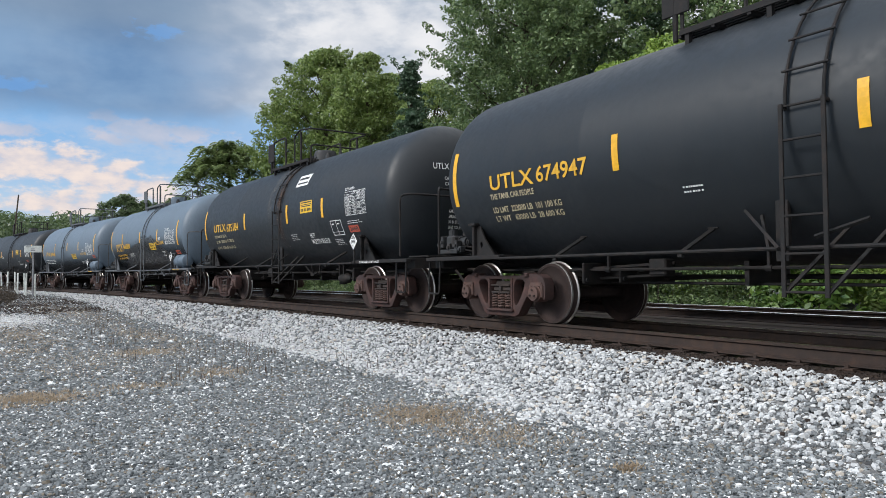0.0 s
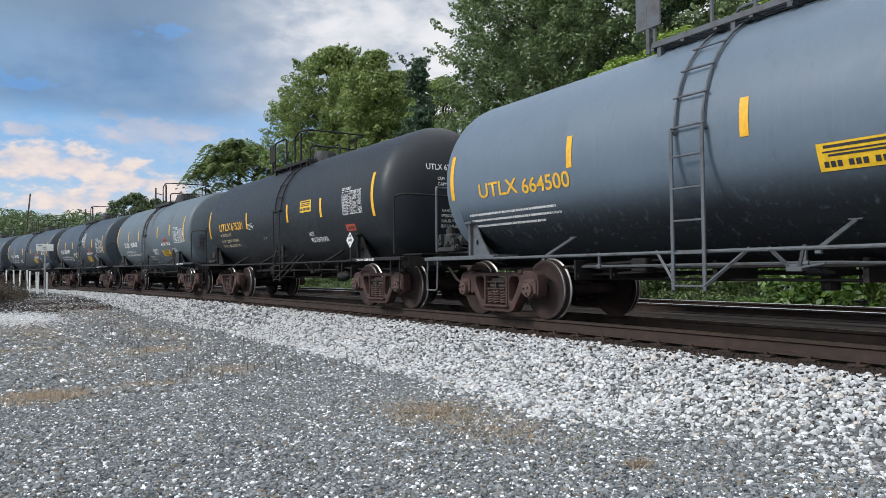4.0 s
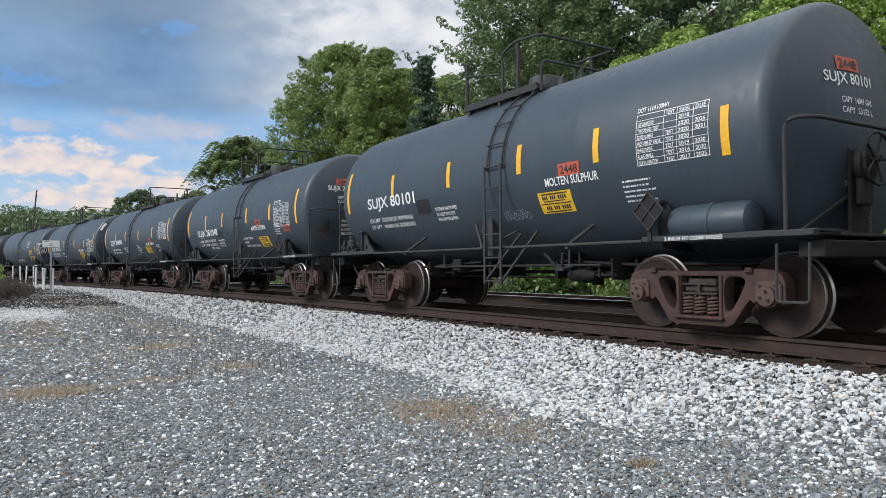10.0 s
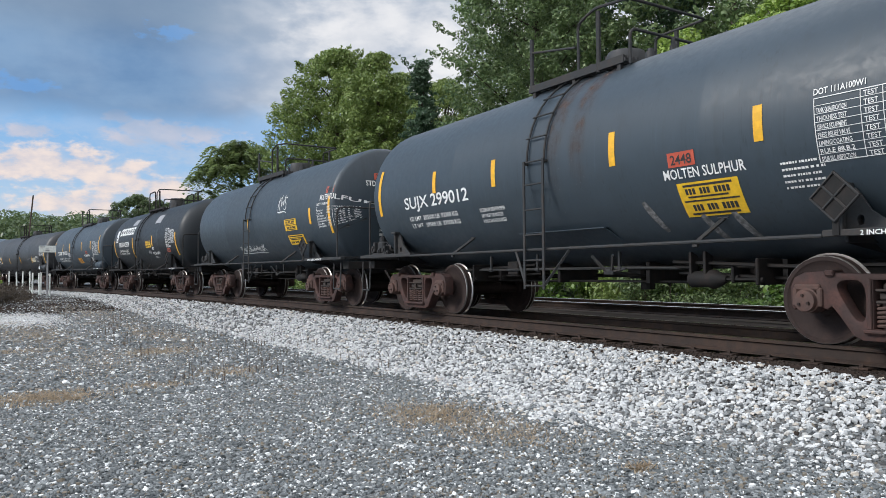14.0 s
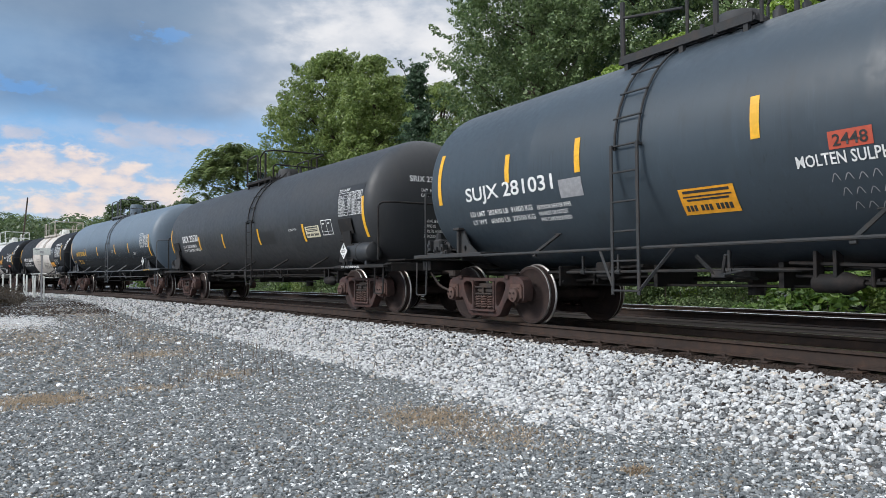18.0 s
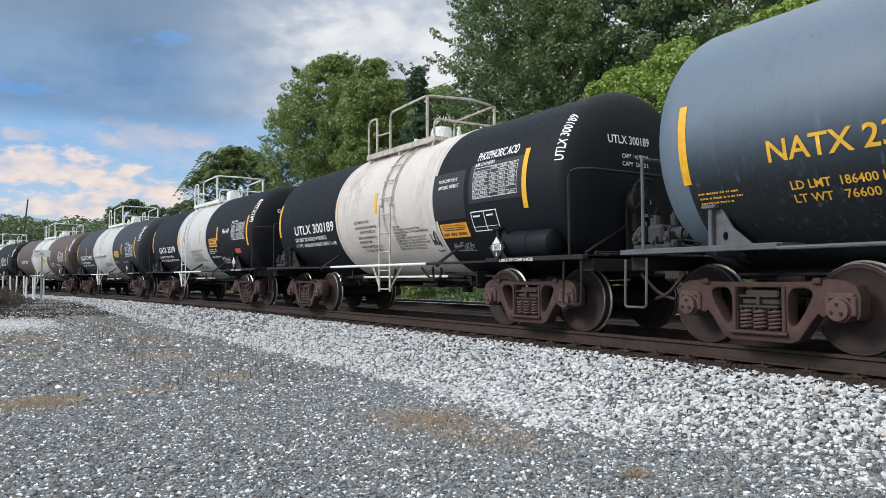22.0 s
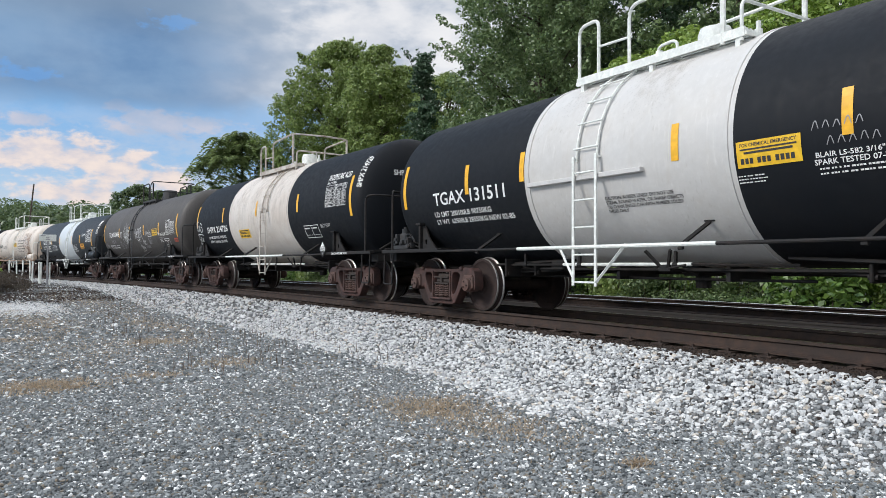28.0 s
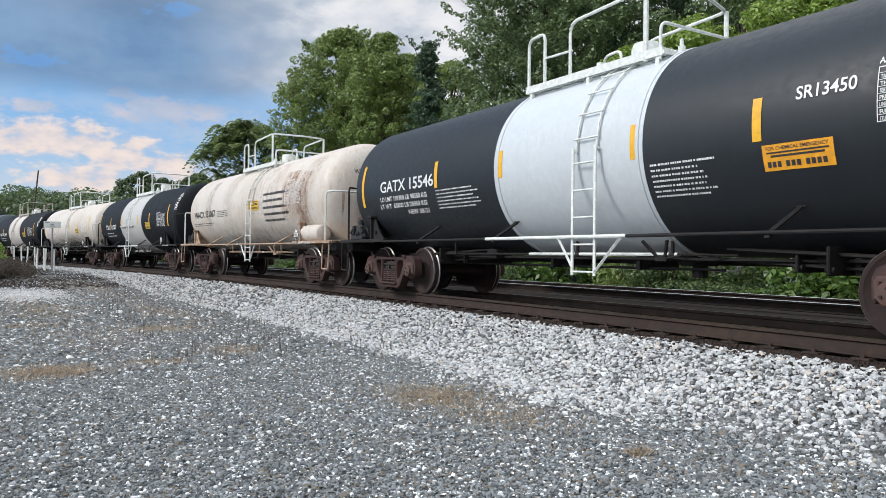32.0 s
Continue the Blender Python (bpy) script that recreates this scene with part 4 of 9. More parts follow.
    def service_box(self, x0, b0, x1, b1):
        b1 = max(b1, b0 + 0.36)
        t, xm = 0.018, (x0 + x1) / 2
        items = [(x0, b0, x0 + t, b1, 0, 0.007), (x1 - t, b0, x1, b1, 0, 0.007), (x0 + t, b0, x1 - t, b0 + t, 0, 0.007), (x0 + t, b1 - t, x1 - t, b1, 0, 0.007), (xm, b0 + t, xm + t, b1 - t, 0, 0.007),
                 (x0 + t, b0 + 0.08, x1 - t, b0 + 0.09, 0, 0.0075), (x0 + 0.05, b0 + 0.26, xm - 0.1, b0 + 0.29, 0, 0.007), (xm + 0.06, b0 + 0.26, x1 - 0.1, b0 + 0.29, 0, 0.007)]
        self.rects("service_box", items, WHITEMARK, "white outlined stencil box")

    def sticker(self, x0, b0, x1, b1):
        self.rects("decal", [(x0, b0, x1, b1, 0, 0.006), (x0 + 0.05, b0 + 0.06, x1 - 0.05, b0 + 0.1, 1, 0.009), (x0 + 0.05, b0 + 0.18, x1 - 0.08, b0 + 0.24, 1, 0.009)], [WHITEMARK, INK], "white paper decal")

    def greysticker(self, x0, b0, x1, b1):
        self.rects("decal", [(x0, b0, x1, b1, 0, 0.006)], GREYTAPE, "plain grey patch")

    def dark(self, x0, b0, x1, b1):
        self.rects("paint_patch", [(x0, b0, x1, b1, 0, 0.004)], PATCH, "fresh black paint patch")

    def logo(self, x0, b0, x1, b1):
        """A trade mark, as plain slanted blocks."""
        bm = bmesh.new()
        n, w, h = 6, (x1 - x0) / 6, 0.34
        for k in range(n):
            for p0, p1, q0, q1 in ((0.05, 0.27, 0, 1), (0.70, 0.90, 0.0, 1.0), (0.27, 0.70, 0.76, 1), (0.27, 0.70, 0.0, 0.24)):
                m = 5 if q1 - q0 > 0.5 else 1
                for i in range(m):
                    lo, hi = q0 + (q1 - q0) * i / m, q0 + (q1 - q0) * (i + 1) / m
                    quad = [(x0 + (k + p) * w + q * 0.10, b0 + q * h) for p, q in ((p0, lo), (p1, lo), (p1, hi), (p0, hi))]
                    bm.faces.new([bm.verts.new(self.c.at(x, b, 0.007)) for x, b in quad])
        part("trade_mark", bm, WHITEMARK, self.parent, "white block trade mark")

    def graffiti(self, x0, b0, x1, b1, mat=None):
        """A quick sprayed signature: a row of tangled letter-like strokes with a flourish under it."""
        rng = random.Random(int(x0 * 997))
        w, h = x1 - x0, max(b1 - b0, 0.16)
        n = max(3, round(w / h / 0.55))
        strokes = []
        for k in range(n):
            for line in rng.sample(SIGNS, 1)[0]:
                strokes.append([((k + 0.05 + 1.05 * u + rng.uniform(-0.06, 0.06)) / n, 0.18 + 0.74 * v + 0.10 * math.sin(k * 1.7) + rng.uniform(-0.05, 0.05)) for u, v in line])
        strokes.append([(0.02, 0.12), (0.3, 0.04), (0.7, 0.10), (1.0, 0.0)])
        self.spray(strokes, x0, b0, x1, b0 + h, 0.006 + 0.010 * min(1, h / 0.5), mat)

    def spray(self, strokes, x0, b0, x1, b1, t=0.02, mat=None):
        """Sprayed strokes, each a line of corners (u, v) in the box, rounded and tapered at its ends."""
        bm = bmesh.new()
        for r, line in enumerate(strokes):
            pts = [Vector((x0 + (x1 - x0) * u, b0 + (b1 - b0) * v)) for u, v in line]
            for q in range(2):
                pts = pts[:1] + [a * f + b * (1 - f) for a, b in zip(pts, pts[1:]) for f in (0.75, 0.25)] + pts[-1:]
            prev, n = None, len(pts)
            for k, p in enumerate(pts):
                d = pts[min(k + 1, n - 1)] - pts[max(k - 1, 0)]
                if d.length < 1e-5:
                    continue
                w = Vector((-d.y, d.x)).normalized() * t * (0.55 + 0.45 * math.sin(math.pi * k / (n - 1)))
                e = 0.007 + 0.0009 * r + 0.00001 * k
                cur = [bm.verts.new(self.c.at(p.x + w.x, p.y + w.y, e)), bm.verts.new(self.c.at(p.x - w.x, p.y - w.y, e))]
                if prev:
                    bm.faces.new((prev[0], prev[1], cur[1], cur[0]))
                prev = cur
        return part("graffiti", bm, mat or GRAFFITI, self.parent, "black sprayed tag" if mat is INK else "pale sprayed tag")

    def scratched(self, x, b, w):
        """A word scratched into the grime, as slanted bars."""
        n = 5
        self.spray([[(k / n, 0.08 * (k % 2)), ((k + 0.35) / n, 1.0 - 0.1 * (k % 3)), ((k + 0.65) / n, 0.05)] for k in range(n)], x, b, x + w, b + 0.11, 0.005, GREYTAPE)

    def closing_notice(self, x, b, s=1.0):
        """Stencilled instruction for the outlet handle, with its curved arrow."""
        for k, (line, w) in enumerate((("CLOSED", 0.21), ("HANDLE MUST BE", 0.42), ("LOCKED AND CHAINED", 0.53), ("IN CLOSED POSITION", 0.51), ("BEFORE LOADING", 0.42))):
            self.text(line, x + (0.02 if k else -0.02), b - 0.085 * s * k, w * s, 0.055 * s)
        self.text("OPEN", x - 0.50 * s, b - 0.46 * s, 0.15 * s, 0.05 * s)
        self.spray([[(1.0, 1.0), (1.02, 0.5), (0.9, 0.15), (0.6, 0.02), (0.0, 0.0)], [(0.9, 0.86), (1.0, 1.0), (1.1, 0.86)]], x - 0.32 * s, b - 0.44 * s, x - 0.05 * s, b, 0.007, WHITEMARK)

    def outlined(self, x0, b0, x1, b1, *words):
        """A thin white square round short words."""
        t = 0.012
        self.rects("outline", [(x0, b0, x0 + t, b1, 0, 0.007), (x1 - t, b0, x1, b1, 0, 0.007), (x0 + t, b0, x1 - t, b0 + t, 0, 0.007), (x0 + t, b1 - t, x1 - t, b1, 0, 0.007)], WHITEMARK, "white outlined square")
        for body, f0, f1, g, h in words:
            self.text(body, x0 + (x1 - x0) * f0, b0 + (b1 - b0) * g, (x1 - x0) * (f1 - f0), h)

    def shoulder_sheet(self, a0, a1, q0, q1):
        """A paper sheet stuck on the shoulder of the front head, between two angles and two radii."""
        c, bm, n = self.c, bmesh.new(), 5
        rows = [[bm.verts.new(c.on_head(-q * c.R * math.cos(a0 + (a1 - a0) * k / n), c.zc + q * c.R * math.sin(a0 + (a1 - a0) * k / n), 0.007)) for q in (q0, (q0 + q1) / 2, q1)] for k in range(n + 1)]
        for p, r in zip(rows, rows[1:]):
            for i in (0, 1):
                bm.faces.new((p[i], p[i + 1], r[i + 1], r[i]))
        part("decal", bm, WHITEMARK, self.parent, "white paper sheet")

    def pad(self, x0, x1, b0, b1, foot, mat):
        """Welded pad on the shell, with a folded plate down to the frame."""
        bm = bmesh.new()
        n = 5
        for off in (0.004, 0.035):
            rows = [[bm.verts.new(self.c.at(x, b0 + (b1 - b0) * k / n, off)) for x in (x0, x1)] for k in range(n + 1)]
            for p, q in zip(rows, rows[1:]):
                bm.faces.new((p[0], p[1], q[1], q[0]) if off > 0.01 else (p[0], q[0], q[1], p[1]))
        p0, p1 = self.c.at(x0 + 0.12, b0, 0.05), self.c.at(x1 - 0.12, b0, 0.05)
        sheet(bm, [(p0[0], p0[1], p0[2] + 0.06), (p1[0], p1[1], p1[2] + 0.06), (p1[0], -1.36, 1.45), (p0[0], -1.36, 1.45)], None, (0, -1, 0), 0.03)
        sheet(bm, [(p0[0] - 0.08, -1.36, 1.45), (p1[0] + 0.08, -1.36, 1.45), (p1[0] + 0.14, -1.40, foot), (p0[0] - 0.14, -1.40, foot)], None, (0, -1, 0), 0.03)
        part("cradle_pad", bm, mat, self.parent, "folded steel bracket and pad")

    def head(self, number, mat=None, plate=False, y=-0.26, drop=0.0):
        c = self.c
        mat = mat or WHITEMARK
        w, h, z = 0.81, 0.12, c.bare_zc + 0.40 - drop

        def put(body, y0, z0, ww, hh, m):
            bm = text_mesh(body)
            for v in bm.verts:
                v.co = c.on_head(y0 + v.co.x * ww, z0 + v.co.y * hh)
            part("head_lettering", bm, m, self.parent)
        put(number, y - w / 2, z, w, h, mat)
        put("CAPY  14041 GAL", y - 0.17, z - 0.21, 0.55, 0.065, mat)
        put("CAPY  53152 L", y - 0.17, z - 0.32, 0.55, 0.065, mat)
        for k in range(4):
            put(("AAR NO. 18 BRK BMS", "SPRING D5", "36 IN STL WHEELS", "SE60 COUPLERS")[k], y - 0.08, c.bare_zc - 0.45 - 0.105 * k, (0.5, 0.28, 0.48, 0.42)[k], 0.06, mat)
        if plate and mat is YELLOWMARK:
            put("HOT", y - 0.10, z + 0.16, 0.24, 0.115, WHITEMARK)
        elif plate:
            bm = bmesh.new()
            grid = [[bm.verts.new(c.on_head(y - 0.19 + 0.38 * i / 6, z + 0.145 + 0.155 * k / 3, 0.008)) for i in range(7)] for k in range(4)]
            for lo, hi in zip(grid, grid[1:]):
                for i in range(6):
                    bm.faces.new((lo[i], lo[i + 1], hi[i + 1], hi[i]))
            p = part("marker_plate", bm, RED, self.parent, "red marker plate")
            bm = text_mesh("2448")
            for v in bm.verts:
                v.co = c.on_head(y - 0.155 + v.co.x * 0.31, z + 0.17 + v.co.y * 0.105, 0.013)
            part("figure", bm, INK, p)


def make_tank(c, car):
    bm = bmesh.new()
    head = flanged_profile(c.R) if c.flanged else head_profile(c.R, c.depth)
    prof = [(-c.L - d, r) for d, r in head[::-1]]
    edges = {-c.L, c.L}
    if c.band:
        edges |= {c.band[0], c.band[1]}
    seams = [-c.L * 0.47, c.L * 0.47] if not c.band else [c.band[0] + 0.8, c.band[1] - 0.8]
    pts = []
    for x in edges:
        pts.append((x, c.R))
    for x in seams:                   # jacket laps: a slight raised hoop
        pts += [(x - 0.05, c.R), (x - 0.03, c.R + 0.0015), (x + 0.03, c.R + 0.0015), (x + 0.05, c.R)]
    prof += sorted(pts)
    prof += [(c.L + d, r) for d, r in head]
    mats = [c.paint] + ([c.band[2]] if c.band else [])
    lathe_x(bm, prof, 80, c.zc, (lambda x, r: 1 if c.band[0] < x < c.band[1] else 0) if c.band else None)
    return part("tank", bm, mats, car, "", smooth=24)


def end_gear(c, car, s):
    """Sill, coupler, platform, rails and steps of one end; s is 1 for the front."""
    h = c.h

    def X(a, b):
        return (min(s * a, s * b), max(s * a, s * b))
    bm = bmesh.new()
    a, b = X(h - 1.3, h + 1.60)
    prof = [(s * (h + 1.60), 1.04), (s * (h + 1.60), 0.80), (s * (h + 0.5), 0.74), (s * (h - 1.9), 0.68), (s * (h - 2.9), 0.98), (s * (h - 2.9), 1.04)]
    sheet(bm, [(x, -0.30, z) for x, z in (prof if s > 0 else prof[::-1])], None, (0, 1, 0), 0.60)
    box(bm, *((X(h + 1.35, h + 1.62)[0], -1.30, 0.86, X(h + 1.35, h + 1.62)[1], 1.30, 1.03)), 0.01)
    part("stub_sill", bm, FRAME, car)
    for x, y0, y1, z0, z1 in ((h - 1.62, -0.85, -0.30, 0.60, 0.90), (h - 2.1, -0.62, 0.5, 0.62, 0.82)):
        bm = bmesh.new()
        box(bm, s * x - 0.02, y0, z0, s * x + 0.02, y1, z1, 0.012)
        rod(bm, (s * x - 0.05, y0 + 0.06, z0 + 0.06), (s * x + 0.05, y0 + 0.06, z0 + 0.06), 0.03, 8)
        part("brake_lever", bm, FRAME, car)
    for y, z in ((-0.55, 0.66), (-0.70, 0.80), (0.45, 0.62)):
        bm = bmesh.new()
        rod(bm, (s * (h - 1.2), y, z), (s * (h - 3.0), y * 0.8, z + 0.08), 0.022, 6)
        part("pull_rod", bm, FRAME, car)
    if c.braced:
        for y in (-1.0, 0.95):
            bm = bmesh.new()
            rod(bm, (s * (h + 1.50), y * 0.12, 2.24), (s * (h + 1.46), y, 1.11), 0.02, 6)
            part("rail_brace", bm, c.steel, car)
    bm = bmesh.new()
    a, b = X(h + 1.55, h + 2.10)
    box(bm, a, -0.08, 0.80, b, 0.08, 0.97, 0.03)
    a, b = X(h + 1.93, h + 2.14)
    box(bm, a, -0.16, 0.72, b, 0.12, 1.03, 0.04)
    pipe(bm, bent([(s * (h + 1.6), -0.35, 0.82), (s * (h + 1.9), -0.33, 0.55), (s * (h + 2.15), -0.3, 0.48)], 0.2), 0.025, 6)
    part("coupler", bm, TRUCK_DARK, car, "brown steel coupler with brake hose")
    for e in (-1, 1):
        bm = bmesh.new()
        a, b = X(h - 0.50, h + 1.62)
        zb = c.rail_z + 0.055
        box(bm, a, e * 1.44 - 0.05, zb - 0.065, b, e * 1.44 + 0.05, zb - 0.005, 0.006)
        box(bm, a, min(e * 1.40, e * 1.02), zb - 0.02, b, max(e * 1.40, e * 1.02), zb + 0.005)
        part("running_board", bm, c.steel, car)
        bm = bmesh.new()
        x0, x1 = s * (h + 1.22), s * (h + 1.56)
        pipe(bm, bent([(x0, e * 1.45, 1.0), (x0, e * 1.47, 0.42), (x1, e * 1.47, 0.42), (x1, e * 1.45, 1.0)], 0.05), 0.016, 6)
        part("sill_step", bm, c.steel, car)
        # cradle over the truck
        bm = bmesh.new()
        xp = s * h - 0.42
        zt = c.zc - math.sqrt(max(0.05, (c.R + 0.02) ** 2 - 1.16 ** 2))
        zt = min(max(zt, 1.55), 1.62)
        box(bm, xp - 0.025, e * 1.25 - 0.075, c.rail_z + 0.04, xp + 0.03, e * 1.25 + 0.09, zt, 0.01)
        box(bm, xp - 0.08, e * 1.22 - 0.14, zt - 0.02, xp + 0.10, e * 1.22 + 0.14, zt + 0.02, 0.006)
        holes = [[(xp + 0.16 + 0.035 * math.cos(k * 0.785), 1.22 + 0.05 * math.sin(k * 0.785)) for k in range(8)]]
        web = bmesh.new()
        cast_plate(web, [(xp + 0.03, c.rail_z + 0.04), (xp + 0.52, c.rail_z + 0.04), (xp + 0.26, 1.30), (xp + 0.12, zt - 0.03), (xp + 0.03, zt - 0.03)], holes, -0.015, 0.03, 0.004)
        bmesh.ops.translate(web, vec=(0, e * 1.25, 0), verts=web.verts)
        tmp = bpy.data.meshes.new("web")
        web.to_mesh(tmp)
        web.free()
        bm.from_mesh(tmp)
        bpy.data.meshes.remove(tmp)
        sheet(bm, [(xp, e * 1.24, zt), (xp, e * 1.24, 1.02), (xp, e * 0.25, 1.02), (xp, e * 0.25, c.zc - c.R + 0.04), (xp, e * 0.8, c.zc - math.sqrt(c.R ** 2 - 0.64) + 0.03)], None, (1, 0, 0), 0.03)
        part("cradle", bm, c.steel, car)
    bm = bmesh.new()
    a, b = X(h + 0.95, h + 1.62)
    box(bm, a, -1.0, 1.075, b, 1.0, 1.105, 0.004)
    part("end_platform", bm, c.steel, car)
    bm = bmesh.new()
    x0, x1 = s * (h + 1.30), s * (h + 1.52)
    pipe(bm, bent([(x0, -1.42, 1.09), (x0, -1.42, 2.25), (x1, -1.25, 2.25), (x1, 1.25, 2.25), (x0, 1.42, 2.25), (x0, 1.42, 1.09)], 0.14), 0.022, 8)
    part("end_handrail", bm, c.steel if not (c.paint is CREAM) else PALE, car)
    if s > 0 and c.placard:
        diamond(c, car, Matrix.Translation((h + 1.52, c.end_y, 1.40)) @ Matrix.Rotation(radians(90), 4, "Z"), 1.10)
    if s < 0:      # brake valve and its pipes
        x = s * (h + 1.28)
        bm = bmesh.new()
        box(bm, x - 0.26, -1.0, 1.10, x + 0.26, -0.55, 1.17, 0.012)
        box(bm, x - 0.10, -0.96, 1.17, x + 0.12, -0.62, 1.38, 0.03)
        valve = part("brake_valve", bm, DUSTSTEEL, car, "grimy cast brake valve", smooth=35)
        valve.matrix_basis = Matrix.Translation((x - 0.10, -1.0, 1.10)) @ Matrix.Scale(1.15, 4) @ Matrix.Translation((-x, 0.82, -1.10))
        for x0, x1, r, y, z in ((x - 0.30, x - 0.09, 0.095, -0.82, 1.28), (x + 0.11, x + 0.30, 0.085, -0.80, 1.27), (x + 0.30, x + 0.36, 0.05, -0.80, 1.27), (x - 0.36, x - 0.30, 0.06, -0.82, 1.28)):
            bm = bmesh.new()
            rod(bm, (x0, y, z), (x1, y, z), r, 14)
            rod(bm, (x0 + 0.01, y, z), (x0 + 0.035, y, z), r * 1.18, 14)
            part("valve_portion", bm, DUSTSTEEL, valve, smooth=35)
        for dx, y, z0, z1 in ((-0.24, -0.99, 1.18, 1.30), (-0.15, -1.0, 1.20, 1.37), (0.03, -1.0, 1.14, 1.26), (0.19, -0.98, 1.16, 1.30), (0.27, -0.96, 1.12, 1.21)):
            bm = bmesh.new()
            box(bm, x + dx - 0.035, y, z0, x + dx + 0.035, y + 0.10, z1, 0.008)
            rod(bm, (x + dx, y - 0.02, (z0 + z1) / 2), (x + dx, y + 0.02, (z0 + z1) / 2), 0.026, 8)
            part("valve_cover", bm, DUSTSTEEL, valve)
        for dx, y, r, z1 in ((-0.04, -0.86, 0.07, 1.46), (0.07, -0.70, 0.05, 1.50), (-0.20, -0.62, 0.06, 1.36), (0.20, -0.64, 0.05, 1.33)):
            bm = bmesh.new()
            rod(bm, (x + dx, y, 1.16), (x + dx, y, z1), r, 10)
            rod(bm, (x + dx, y, z1), (x + dx, y, z1 + 0.03), r * 0.6, 8)
            part("valve_cap", bm, DUSTSTEEL, valve, smooth=35)
        for k in range(4):
            bm = bmesh.new()
            z = 1.14 + 0.055 * k
            pipe(bm, bent([(x + 0.10, -0.88 + 0.05 * k, z), (x + 0.30, -0.90 + 0.05 * k, z + 0.02), (x + 0.42, -0.80, z - 0.01), (x + 0.62, -0.62, z - 0.06)], 0.08), 0.013, 6)
            part("brake_pipe", bm, FRAME, valve)
        for y, z, r in ((-0.62, 1.18, 0.014), (-0.45, 1.30, 0.018), (-0.35, 1.22, 0.014)):
            bm = bmesh.new()
            pipe(bm, bent([(x + 0.06, y, z), (x + 0.16, y + 0.05, z + 0.14), (x + 0.12, y + 0.3, z + 0.10), (x + 0.05, y + 0.6, z - 0.18)], 0.1), r, 6)
            part("brake_pipe", bm, FRAME, valve)
    if s > 0 and c.brake:
        bm = bmesh.new()
        x, y, z = h + 1.58, -0.20, 1.90
        for k in range(16):
            a0, a1 = 2 * math.pi * k / 16, 2 * math.pi * (k + 1) / 16
            rod(bm, (x, y + 0.28 * math.cos(a0), z + 0.28 * math.sin(a0)), (x, y + 0.28 * math.cos(a1), z + 0.28 * math.sin(a1)), 0.016, 6)
        for k in range(5):
            a0 = 2 * math.pi * k / 5
            rod(bm, (x - 0.03, y, z), (x, y + 0.28 * math.cos(a0), z + 0.28 * math.sin(a0)), 0.013, 6)
        rod(bm, (x - 0.16, y, z), (x + 0.03, y, z), 0.035, 8)
        wheel = part("brake_wheel", bm, FRAME, car, "spoked iron hand brake wheel")
        bm = bmesh.new()
        lathe_x(bm, [(x - 0.20, 0.0), (x - 0.20, 0.17), (x - 0.15, 0.20), (x - 0.09, 0.19), (x - 0.06, 0.10), (x - 0.06, 0.0)], 20, z - 0.04)
        bmesh.ops.translate(bm, vec=(0, y, 0), verts=bm.verts)
        box(bm, x - 0.19, y - 0.11, z - 0.48, x - 0.10, y + 0.11, z - 0.04, 0.02)
        part("gear_housing", bm, FRAME, wheel, smooth=35)
        bm = bmesh.new()
        box(bm, x - 0.24, y - 0.17, 1.09, x - 0.20, y + 0.17, z + 0.12, 0.008)
        rod(bm, (x - 0.22, y - 0.15, 1.12), (x - 0.26, -0.95, 1.12), 0.03, 6)
        rod(bm, (x - 0.22, y, z - 0.3), (x - 0.40, -1.0, 1.12), 0.025, 6)
        part("bracket", bm, FRAME, wheel)
        bm = bmesh.new()
        for k in range(9):
            rod(bm, (x - 0.12, y + 0.06, z - 0.46 - 0.045 * k), (x - 0.12, y + 0.06, z - 0.495 - 0.045 * k), 0.014 if k % 2 else 0.02, 6)
        part("chain", bm, TRUCK_DARK, wheel)


RUNG = {}


def loop_rail(bm, pts, r=0.025, bend=0.12):
    return pipe(bm, bent(pts, bend), r, 7)


